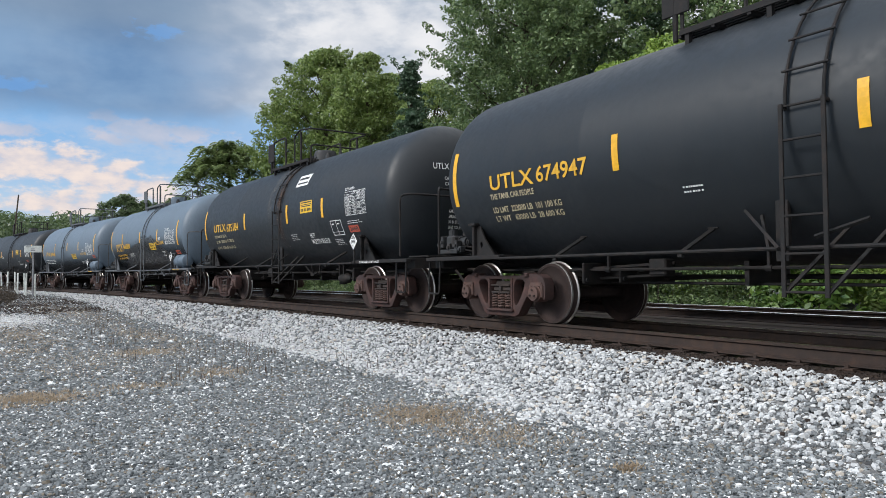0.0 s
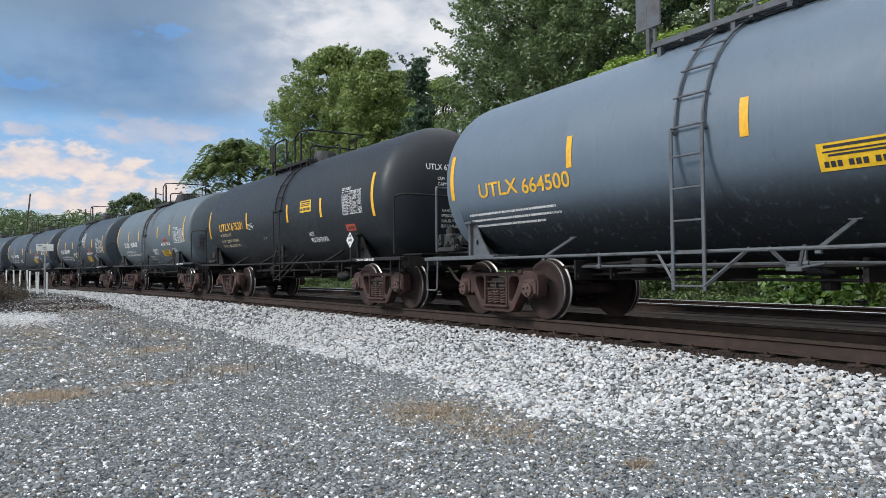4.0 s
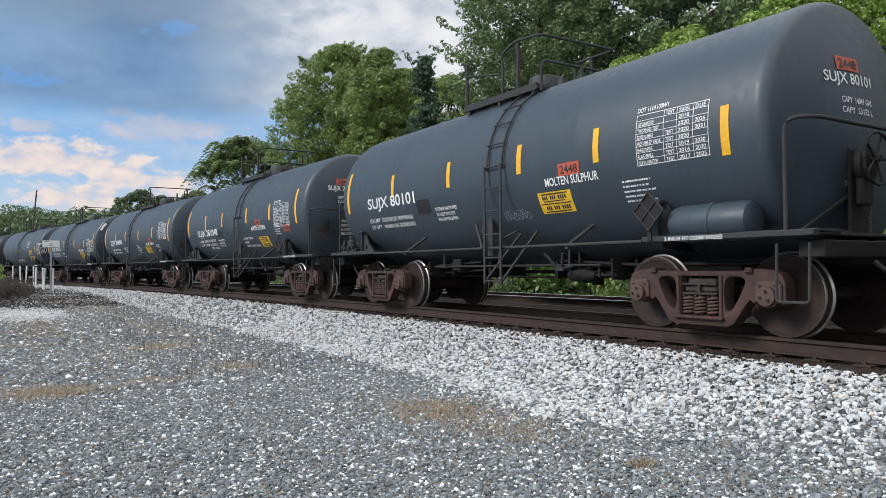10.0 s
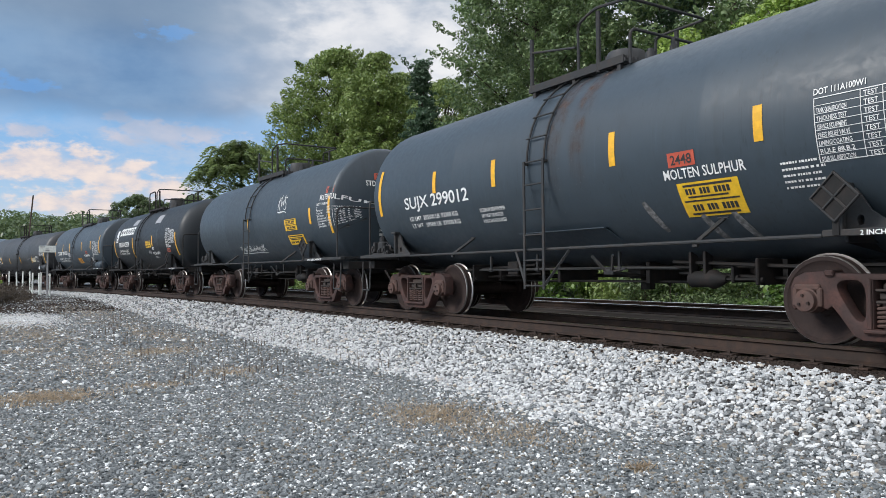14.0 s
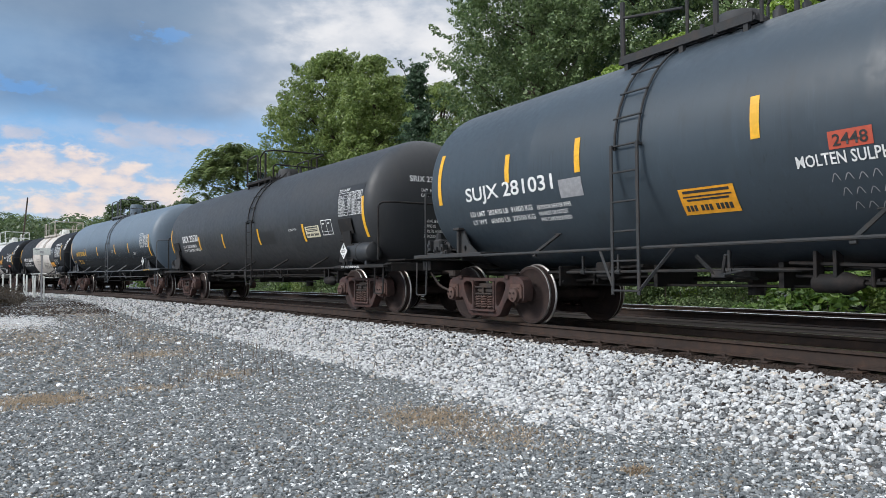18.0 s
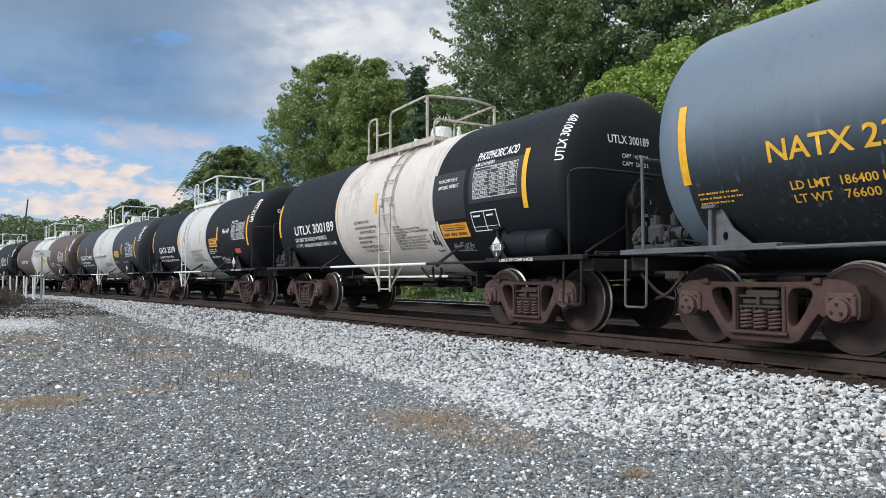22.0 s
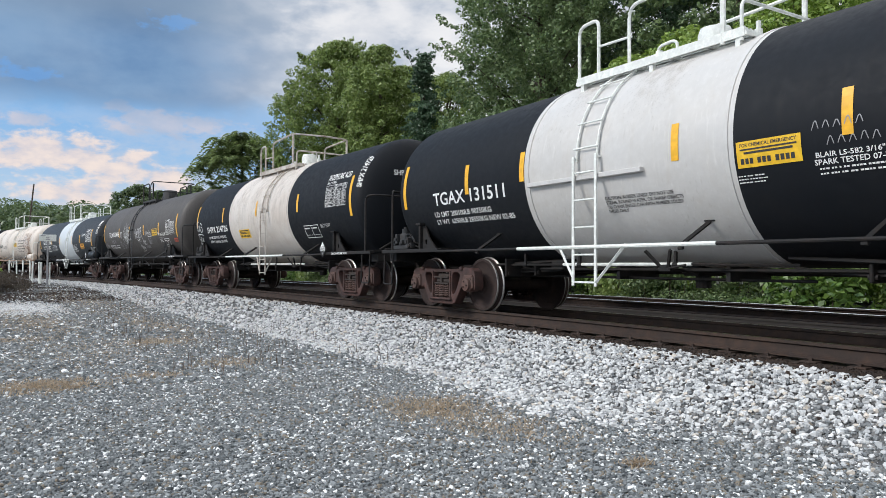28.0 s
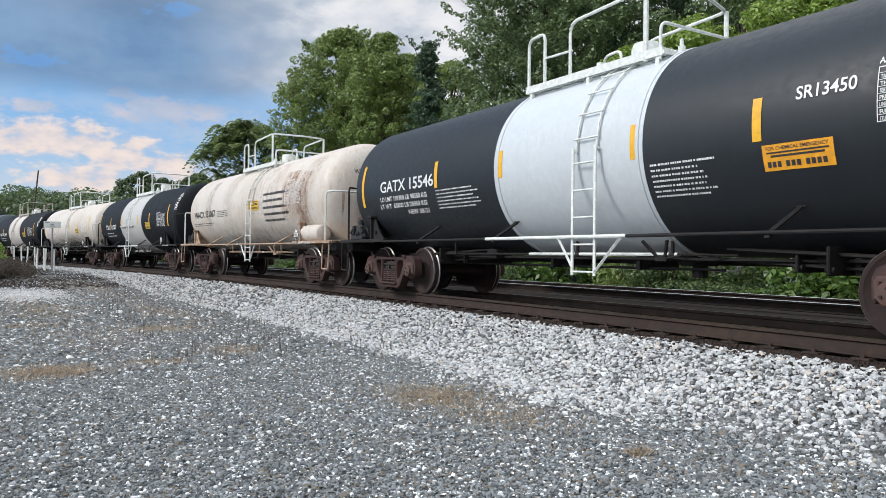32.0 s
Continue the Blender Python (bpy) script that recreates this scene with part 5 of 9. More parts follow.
def top_gear(c, car):
    """Ladder, walkway, rails and manway."""
    R, zc = c.R, c.zc
    q = R + 0.075
    for e in (-1, 1):
        bm = bmesh.new()
        a0, a1 = 0.0, radians(66)
        hug = R + 0.035
        zs = zc + 0.06
        for off in (-0.21, 0.21):
            x = c.ladder + off
            box(bm, x - 0.022, e * q - 0.012, 0.52, x + 0.022, e * q + 0.012, zs, 0.004)
        lad = part("ladder", bm, c.fit, car, "steel rung ladder")
        for off in (-0.19, 0.19):
            bm = bmesh.new()
            x = c.ladder + off
            pts = [(x, e * hug * math.cos(a0 + (a1 - a0) * k / 9), zc + hug * math.sin(a0 + (a1 - a0) * k / 9)) for k in range(10)]
            pipe(bm, pts + [(x, e * 0.50, c.top + 0.02)], 0.017, 6)
            part("upper_stringer", bm, c.fit, lad)
        for k in range(9):
            d = 0.36 * k
            if d < zs - 0.60:
                p = (e * q, 0.57 + d)
            else:
                a = a0 + (d - (zs - 0.60)) / q
                p = (e * (R + 0.055) * math.cos(a), zc + (R + 0.055) * math.sin(a))
            if RUNG.get(c.fit) is None:
                bm = bmesh.new()
                rod(bm, (-0.23, 0, 0), (0.23, 0, 0), 0.013, 6)
                RUNG[c.fit] = mesh_of(bm, "rung", c.fit)
            part("rung", RUNG[c.fit], None, lad, "", pose(c.ladder, p[0], p[1]))
        struts = [(0.21, 0.57, 0.72, c.rail_z + 0.02), (-0.21, 0.62, -0.50, c.rail_z + 0.02)]
        if c.trussed:              # zigzag struts from the foot to the shell
            struts = [(-0.21, 0.55, 0.14, c.rail_z + 0.22), (0.21, 0.55, 0.56, c.rail_z + 0.24), (0.56, c.rail_z + 0.24, 0.06, c.rail_z + 0.10), (-0.26, c.rail_z, -0.86, c.rail_z + 0.42), (-0.40, c.rail_z - 0.02, -0.70, c.rail_z + 0.36)]
            bm = bmesh.new()
            yp = math.sqrt(R * R - (zc - c.rail_z - 0.48) ** 2)
            box(bm, c.ladder - 0.50, min(e * (yp + 0.01), e * (yp - 0.05)), c.rail_z - 0.12, c.ladder - 0.36, max(e * (yp + 0.01), e * (yp - 0.05)), c.rail_z + 0.50, 0.006)
            part("side_plate", bm, c.fit, lad)
        for xa, za, xb, zb in struts:
            bm = bmesh.new()
            y2 = min(1.47, math.sqrt(max(0.3, R * R - (zc - zb) ** 2)) + 0.02) if zb > c.rail_z + 0.2 else 1.47
            rod(bm, (c.ladder + xa, e * (q if abs(xa) < 0.3 else 1.47), za), (c.ladder + xb, e * y2, zb), 0.022, 4)
            part("brace", bm, c.fit, lad)
        for off in (-0.21, 0.21):
            bm = bmesh.new()
            box(bm, c.ladder + off - 0.018, min(e * (q + 0.01), e * (R - 0.06)), zs - 0.05, c.ladder + off + 0.018, max(e * (q + 0.01), e * (R - 0.06)), zs - 0.02, 0.004)
            part("standoff", bm, c.fit, lad)
    # walkway beside the manway
    x0, x1, zd = c.deck - (1.38 if c.white else 1.52 if c.panelled else 1.15), c.deck + (1.38 if c.white else 0.85), zc + math.sqrt(R * R - 0.36) + 0.02
    zr = c.top + 0.70
    for e in (-1, 1):
        bm = bmesh.new()
        for k in range(4):
            y = e * (0.57 + 0.075 * k)
            box(bm, x0, y - 0.02, zd, x1, y + 0.02, zd + 0.04)
        for k in range(6):
            x = x0 + (x1 - x0) * k / 5
            box(bm, x - 0.025, min(e * 0.50, e * 0.84), zd - 0.05, x + 0.025, max(e * 0.50, e * 0.84), zd)
        box(bm, x0, e * 0.835 - 0.012, zd - (0.06 if c.white or c.flanged else 0.02), x1, e * 0.835 + 0.012, zd + 0.05)
        for x in (x0 + 0.1, (x0 + x1) / 2, x1 - 0.1):
            box(bm, x - 0.03, e * 0.80 - 0.03, zc + math.sqrt(R * R - 0.69) - 0.03, x + 0.03, e * 0.80 + 0.03, zd)
        part("walkway", bm, c.fit, car, "open grating walkway")
        y = e * 0.82
        wide = 0.42 if c.white else 0.90
        bm = bmesh.new()
        if c.flanged:
            rod(bm, (x0 + 0.04, y, zd - 0.02), (x0 + 0.04, y, zr - 0.02), 0.034, 6)
            part("rail_post", bm, c.fit, car)
        else:
            loop_rail(bm, [(x0 + 0.03, y, zd), (x0 + 0.03, y, zr - 0.03), (x0 + wide, y, zr), (x0 + wide, y, zd)])
            part("hand_hoop", bm, c.fit, car)
        bm = bmesh.new()
        xp = x1 - 0.30 if c.white else c.deck + 0.36
        rod(bm, (xp, y, zd - 0.08), (xp, y, zr + (0.06 if c.white else -0.02)), 0.034, 6)
        part("rail_post", bm, c.fit, car)
        bm = bmesh.new()
        loop_rail(bm, [(x0 + (0.04 if c.flanged else wide), y, zd + (0.58 if c.flanged else 0.42)), (x0 + 1.04, y, zd + 0.40)], 0.018)
        part("gate_bar", bm, c.fit, car)
    if c.panelled:
        bm = bmesh.new()
        rod(bm, (x0 - 0.06, -0.84, zd - 0.08), (x0 - 0.06, -0.84, zd + 0.60), 0.034, 6)
        box(bm, x0 - 0.25, -0.87, zd + 0.24, x0 + 0.16, -0.84, zd + 0.74, 0.01)
        part("shield_plate", bm, c.fit, car, "flat steel plate on a post beside the walkway")
    bm = bmesh.new()
    xe = x1 if c.white else c.deck + 1.0
    if c.white:
        loop_rail(bm, [(x0 + 1.0, -0.82, zd), (x0 + 1.0, -0.82, zr), (x1 - 0.30, -0.82, zr + 0.06), (x1, 0.0, zr + 0.03), (x1 - 0.30, 0.82, zr + 0.06), (x0 + 1.0, 0.82, zr), (x0 + 1.0, 0.82, zd)], 0.025, 0.16)
    else:
        xa = c.deck - 0.05
        loop_rail(bm, [(xa, -0.82, zd), (xa, -0.82, zr - 0.08), (xa + 0.35, -0.82, zr + 0.04), (xe - 0.06, -0.82, zr - 0.02), (xe - 0.10, 0.82, zr), (xa, 0.82, zr), (xa, 0.82, zd)], 0.022, 0.10)
    part("guard_rail", bm, c.fit, car)
    bm = bmesh.new()
    loop_rail(bm, [(xe - 0.05, -0.82, zd - 0.10), (xe - 0.05, -0.82, zd + 0.38), (xe - 0.05, 0.82, zd + 0.38), (xe - 0.05, 0.82, zd - 0.10)], 0.022)
    part("end_bar", bm, c.fit, car)
    bm = bmesh.new()
    rm = 0.22 if c.white else 0.30
    prof = [(0, rm), (c.dome * 0.75, rm), (c.dome, rm - 0.03), (c.dome + 0.03, 0.0)]
    lathe_x(bm, [(x - 0.02, r) for x, r in prof], 24)
    bmesh.ops.transform(bm, matrix=Matrix.Translation((c.deck + (0.35 if c.white else 0.10), 0, c.top)) @ Matrix.Rotation(radians(-90), 4, "Y"), verts=bm.verts)
    part("manway", bm, PALE if c.white else c.paint if c.paint is BLUEGREY else DOMEBLACK, car, smooth=40)
    for dx, dy, hh, rr in ((-0.5, -0.1, 0.24, 0.09), (-0.78, 0.12, 0.16, 0.06), (0.98, 0.0, 0.26, 0.05), (0.8, -0.25, 0.12, 0.08)):
        bm = bmesh.new()
        rod(bm, (c.deck + dx, dy, c.top - 0.08), (c.deck + dx, dy, c.top + hh * 0.6), rr, 10)
        rod(bm, (c.deck + dx, dy, c.top + hh * 0.6), (c.deck + dx, dy, c.top + hh), rr * 0.6, 10)
        part("valve", bm, PALE if c.white else DOMEBLACK, car, smooth=40)


def diamond(c, car, m, foot):
    """Placard on its holder, facing -y before it is turned and set by m."""
    r, z = 0.225, m.translation.z          # half the diagonal
    small = 0.8 if c.placard else 1.0
    m = m @ Matrix.Scale(small, 4)

    def diamond_part(bm, pts, y):
        sheet(bm, [m @ Vector((x, y, h)) for x, h in pts], None, m.to_3x3() @ Vector((0, 1, 0)), 0.004)
    bm = bmesh.new()
    box(bm, -0.03, 0.010, (foot - z) / small, 0.03, 0.026, 0.0, 0, m)
    diamond_part(bm, ((-r - 0.02, 0), (0, -r - 0.02), (r + 0.02, 0), (0, r + 0.02)), 0.002)
    holder = part("placard", bm, c.steel if c.placard else FRAME, car, "diamond hazard placard" if c.placard else "empty diamond placard holder")
    if not c.placard:
        bm = bmesh.new()
        for a0, a1 in ((0, 90), (90, 180), (180, 270), (270, 360), (45, 225), (135, 315)):
            f = 1.0 if a0 % 90 == 0 else 0.70
            p, q = [m @ Vector((r * f * math.cos(radians(a)), -0.006, r * f * math.sin(radians(a)))) for a in (a0, a1)]
            rod(bm, p, q, 0.011, 6)
        part("clip_frame", bm, c.steel, holder)
        return
    q = r - 0.015
    corrosive = c.placard in ("1805", "1830")
    bm = bmesh.new()
    diamond_part(bm, ((-q, 0), (0, -q), (q, 0), (0, q)), -0.004)
    face = part("face", bm, INK if corrosive else WHITEMARK, holder)
    bm = bmesh.new()
    if corrosive:
        diamond_part(bm, ((-q + 0.09, 0.072), (q - 0.09, 0.072), (0, q - 0.015)), -0.009)
        diamond_part(bm, ((-0.138, -0.055), (0.138, -0.055), (0.138, 0.055), (-0.138, 0.055)), -0.009)
    else:
        n = 5 if c.placard == "2448" else 3
        for k in range(n):
            x = (k - n // 2) * 0.038
            diamond_part(bm, ((x - 0.010, 0.070), (x + 0.010, 0.070), (x + 0.010, q - 0.03 - abs(x)), (x - 0.010, q - 0.03 - abs(x))), -0.009)
    part("symbol", bm, WHITEMARK if corrosive else INK, holder)
    for body, x, h, w, hh, mat in ((c.placard, -0.117, -0.042, 0.234, 0.084, INK), ("8" if corrosive else "9", -0.02, -0.158, 0.04, 0.06, WHITEMARK if corrosive else INK)):
        bm = text_mesh(body)
        for v in bm.verts:
            v.co = m @ Vector((x + v.co.x * w, -0.012, h + v.co.y * hh))
        part("figure", bm, mat, holder)


def under_gear(c, car):
    h, R = c.h, c.R
    for e in (-1, 1):
        bm = bmesh.new()
        z = c.rail_z
        rod(bm, (-(h - 0.50), e * 1.48, z), (h - 0.50, e * 1.48, z), 0.021, 8)
        rail = part("side_rail", bm, c.steel, car)
        if c.white:
            bm = bmesh.new()
            rod(bm, (c.band[0] - 0.05, e * 1.48, z), (c.band[1] - 0.15, e * 1.48, z), 0.025, 8)
            part("white_sleeve", bm, PALE, rail)
        n = max(3, round(2 * h / 2.6))
        for k in range(n):
            x = -h + 0.7 + (2 * h - 1.4) * (k + 0.5) / n
            if abs(x - c.ladder) < 0.7:
                continue
            bm = bmesh.new()
            dz = c.zc - z - 0.27
            y1 = math.sqrt(R * R - dz * dz)
            foot, tip = Vector((x, e * 1.47, z - 0.01)), Vector((x + 0.10, e * (y1 - 0.01), z + 0.27))
            rod(bm, foot, tip, 0.026, 4)
            rod(bm, foot - Vector((0.03, 0, 0.03)), foot + Vector((0.03, 0, -0.03)), 0.022, 6)
            box(bm, tip.x - 0.07, e * y1 - 0.02, tip.z - 0.005, tip.x + 0.07, e * y1 + 0.03, tip.z + 0.012, 0.004)
            part("rail_bracket", bm, c.steel, car)
    bm = bmesh.new()
    low = c.zc - R
    rod(bm, (-h - 0.8, -0.52, low - 0.03), (h + 0.8, -0.52, low - 0.03), 0.022, 6)
    rod(bm, (-h + 1.1, 0.25, 0.70), (h - 1.1, 0.25, 0.70), 0.03, 6)
    rod(bm, (-h + 1.0, -0.30, 0.62), (h * 0.4, -0.30, 0.62), 0.018, 6)
    for x in (-h + 1.5, -0.9, 0.9, h - 1.5):
        box(bm, x - 0.03, -0.5, 0.60, x + 0.03, 0.3, low + 0.05)
    box(bm, -h * 0.45, -0.70, 0.72, -h * 0.45 + 0.28, -0.50, low + 0.10, 0.02)
    part("brake_rigging", bm, FRAME, car, "brake pipes and hangers")
    if not c.white and c.paint is not BLUEGREY:
        bm = bmesh.new()
        xc = h - 2.7
        lathe_x(bm, [(xc, 0.0), (xc, 0.08), (xc + 0.03, 0.10), (xc + 0.30, 0.10), (xc + 0.31, 0.118), (xc + 0.35, 0.118), (xc + 0.44, 0.08), (xc + 0.52, 0.04), (xc + 0.52, 0.0)], 20, 0.66)
        bmesh.ops.translate(bm, vec=(0, -0.60, 0), verts=bm.verts)
        rod(bm, (xc + 0.5, -0.60, 0.66), (xc + 1.4, -0.45, 0.66), 0.02, 6)
        for x in (xc + 0.05, xc + 0.26):
            box(bm, x - 0.02, -0.68, 0.72, x + 0.02, -0.54, low + 0.16, 0.004)
        part("brake_cylinder", bm, FRAME, car, "grimy brake cylinder under the tank", smooth=35)
    bm = bmesh.new()
    y0 = -0.72
    pipe(bm, bent([(-h + 1.3, y0 + 0.1, 0.80), (-h + 1.5, y0, 0.80), (c.ladder + 1.2, y0, 0.81), (c.ladder + 1.5, y0 + 0.15, 0.80), (h - 2.9, y0 + 0.22, 0.80)], 0.15), 0.019, 6)
    line = part("steam_line", bm, c.steel, car, "thin pipe along the underside")
    if c.white:
        bm = bmesh.new()
        rod(bm, (c.band[0] + 0.1, y0, 0.805), (min(c.band[1], c.ladder + 1.1), y0, 0.81), 0.024, 8)
        part("white_sleeve", bm, PALE, line)
    for x in (-h + 2.0, c.ladder - 0.9, c.ladder + 0.85):
        bm = bmesh.new()
        box(bm, x - 0.018, y0 - 0.02, 0.77, x + 0.018, y0 + 0.02, c.zc - math.sqrt(R * R - y0 * y0) + 0.03, 0.004)
        rod(bm, (x - 0.04, y0, 0.80), (x + 0.04, y0, 0.80), 0.036, 8)
        part("hanger", bm, c.steel, line)
    bm = bmesh.new()
    box(bm, c.ladder + 0.55, -0.28, 0.66, c.ladder + 0.85, 0.28, low + 0.06, 0.04)
    rod(bm, (c.ladder + 0.7, 0, 0.50), (c.ladder + 0.7, 0, 0.68), 0.10, 12)
    part("outlet_valve", bm, FRAME, car)
    bm = bmesh.new()           # handle bracket beside the outlet
    yb = -0.92
    for x0, x1 in ((c.ladder + 0.62, c.ladder + 0.80), (c.ladder + 1.02, c.ladder + 0.90)):
        rod(bm, (x0, yb - 0.10, 0.98), (x1, yb, 0.76), 0.022, 4)
    box(bm, c.ladder + 0.76, yb - 0.02, 0.72, c.ladder + 0.94, yb + 0.02, 0.80, 0.006)
    rod(bm, (c.ladder + 0.85, yb, 0.75), (c.ladder + 1.20, yb - 0.04, 0.80), 0.014, 6)
    rod(bm, (c.ladder + 0.85, yb, 0.76), (c.ladder + 0.85, -0.2, 0.70), 0.018, 6)
    part("outlet_handle", bm, c.steel, car)
    if c.ledge:
        bm = bmesh.new()
        x0, x1 = c.ladder - 0.75, c.ladder + 1.05
        z1 = 1.34
        y1 = math.sqrt(R * R - (c.zc - z1) ** 2)
        z2 = 1.10
        y2 = math.sqrt(R * R - (c.zc - z2) ** 2)
        sheet(bm, [(x0, -y1 - 0.10, z1), (x1, -y1 - 0.10, z1), (x1, -y1 + 0.03, z1 + 0.01), (x0, -y1 + 0.03, z1 + 0.01)], None, (0, 0, 1), 0.012)
        sheet(bm, [(x0 + 0.02, -y1 - 0.075, z1), (x0 + 0.12, -y2 - 0.01, z2), (x1 + 0.12, -y2 - 0.01, z2), (x1 - 0.02, -y1 - 0.075, z1)], None, (0, 1, 0.3), 0.02)
        part("drip_ledge", bm, c.paint, car, "folded plate ledge over the heater pipes")
    if c.tank2:
        bm = bmesh.new()
        lathe_x(bm, [(h - 0.20, 0.0), (h - 0.20, 0.12), (h - 0.15, 0.195), (h - 0.05, 0.215), (h + 0.33, 0.215), (h + 0.34, 0.228), (h + 0.40, 0.228), (h + 0.41, 0.215), (h + 0.75, 0.215), (h + 0.83, 0.195), (h + 0.88, 0.12), (h + 0.88, 0.0)], 24, 1.27)
        bmesh.ops.translate(bm, vec=(0, -1.24, 0), verts=bm.verts)
        for x in (h, h + 0.65):
            box(bm, x - 0.04, -1.35, c.rail_z + 0.03, x + 0.04, -1.10, 1.12)
        part("air_reservoir", bm, c.paint, car, "horizontal air reservoir", smooth=40)
    diamond(c, car, Matrix.Translation((h + c.flag[0], -1.52, c.flag[1])), c.rail_z)
    bm = text_mesh("2 INCH HF COMP SHOES")
    for v in bm.verts:
        v.co = (h - 0.15 + v.co.x * 0.78, -1.497, c.rail_z - 0.008 + v.co.y * 0.045)
    part("board_lettering", bm, YELLOWMARK if c.paint in (BLUEGREY,) else WHITEMARK, car)


def make_car(c, label, marks=None, head="", headmat=None, plate=False, vhead=""):
    c.trussed = len(CARS) in TRUSSED
    car = tagged(new("tank_car"), label, "tank car", "cars of the train")
    tank = make_tank(c, car)
    for s in (1, -1):
        make_truck(car, s * c.h)
        end_gear(c, car, s)
    top_gear(c, car)
    under_gear(c, car)
    d = Marks(c, tank)
    if marks:
        marks(d)
    if head:
        d.head(head, headmat, plate, *c.head_at)
    if vhead:
        d.vtext(vhead, c.L + 0.02, 0.14, 0.76, 0.13)
    CARS.append((c, car))
    return car


CARS = []
TRUSSED = (0, 1, 4, 5, 6, 8, 9, 13)      # cars whose ladder feet are braced in a zigzag


def marks_0(d):
    d.text('UTLX', -4.72, -0.35, 1.03, 0.220, YELLOWMARK)
    d.text('674947', -3.62, -0.34, 1.02, 0.220, YELLOWMARK)
    d.text('THE TANK CAR PEOPLE', -4.76, -0.50, 1.04, 0.085, CREAMMARK)
    d.text('LD LMT  223000 LB  101 100 KG', -4.77, -0.72, 1.56, 0.095, CREAMMARK)
    d.text('LT WT   63000 LB  28 600 KG', -4.77, -0.87, 1.54, 0.095, CREAMMARK)
    d.stripe(-5.71, -0.53, 0.36)
    d.stripe(-2.11, -0.37, 0.08)
    d.stripe(0.86, -0.36, 0.08)
    d.lines(2, -1.19, -0.78, -0.89, -0.66)

def marks_1(d):
    d.text('UTLX', -4.81, -0.31, 1.07, 0.220, YELLOWMARK)
    d.text('675184', -3.64, -0.34, 1.00, 0.220, YELLOWMARK)
    d.text('THE TANK CAR PEOPLE', -4.84, -0.50, 1.03, 0.085, CREAMMARK)
    d.text('LD LMT  223200 LB  101 200 KG', -4.83, -0.67, 1.54, 0.095, CREAMMARK)
    d.text('LT WT   62800 LB  28 500 KG', -4.94, -0.88, 1.59, 0.095, CREAMMARK)
    d.stripe(-5.83, -0.51, 0.40)
    d.stripe(-2.13, -0.36, 0.09)
    d.stripe(0.85, -0.37, 0.09)
    d.stripe(2.84, -0.35, 0.09)
    d.panel(1.60, -0.21, 2.36, 0.05)
    d.sticker(1.16, 0.51, 1.83, 0.83)
    d.text('HOT', 1.94, -0.80, 0.26, 0.120)
    d.text('MOLTEN SULFUR', 1.90, -0.97, 0.94, 0.125)
    d.service_box(3.15, -0.81, 3.66, -0.55)
    d.table(3.95, -0.39, 4.83, 0.03)
    d.lines(2, 3.94, -0.58, 4.64, -0.49)
    d.plate('2448', 3.93, -0.77, 4.36, -0.65)
    d.lines(4, 0.88, -0.84, 1.31, -0.65)
    d.lines(4, 3.09, -1.06, 3.56, -0.89)

def marks_2(d):
    d.text('UTLX', -4.02, -0.44, 0.99, 0.220, YELLOWMARK)
    d.text('646089', -2.87, -0.45, 1.02, 0.220, YELLOWMARK)
    d.text('THE TANK CAR PEOPLE', -4.14, -0.56, 1.22, 0.085, YELLOWMARK)
    d.text('LD LMT 204100 LB 92 600 KG', -4.20, -0.78, 1.58, 0.095, YELLOWMARK)
    d.text('LT WT 58900 LB 26 700 KG', -4.24, -0.93, 1.49, 0.095, YELLOWMARK)
    d.stripe(-5.21, -0.48, 0.42)
    d.stripe(-3.00, -0.26, 0.21)
    d.stripe(-0.35, -0.26, 0.19)
    d.stripe(1.98, -0.28, 0.15)
    d.stripe(4.32, -0.52, 0.39)
    d.panel(0.84, -0.64, 1.72, -0.36)
    d.text('HOT', 2.16, -0.26, 0.23, 0.120)
    d.text('MOLTEN SULFUR', 1.77, -0.42, 0.97, 0.125, YELLOWMARK)
    d.table(2.92, -0.44, 4.02, 0.03)
    d.plate('2448', 3.85, -0.87, 4.29, -0.75)
    d.lines(4, -2.19, -0.84, -1.49, -0.67)
    d.lines(4, 2.28, -0.92, 2.69, -0.69)

def marks_3(d):
    d.text('UTLX', -4.71, -0.43, 1.00, 0.220, YELLOWMARK)
    d.text('664500', -3.61, -0.46, 1.04, 0.220, YELLOWMARK)
    d.lines(3, -5.13, -0.97, -2.81, -0.65)
    d.stripe(-5.80, -0.40, 0.35)
    d.stripe(-2.55, -0.21, 0.22)
    d.stripe(0.12, -0.23, 0.18)
    d.stripe(2.33, -0.28, 0.16)
    d.stripe(5.12, -0.44, 0.46)
    d.panel(0.75, -0.74, 1.74, -0.48)
    d.text('HOT', 3.03, -0.37, 0.25, 0.120)
    d.text('MOLTEN SULFUR', 2.67, -0.53, 0.96, 0.125, YELLOWMARK)
    d.table(3.68, -0.54, 4.81, -0.10)
    d.plate('2448', 4.66, -0.74, 5.09, -0.63)
    d.lines(3, 2.28, -1.03, 2.92, -0.89)
    d.lines(4, 2.86, -1.04, 3.47, -0.82)

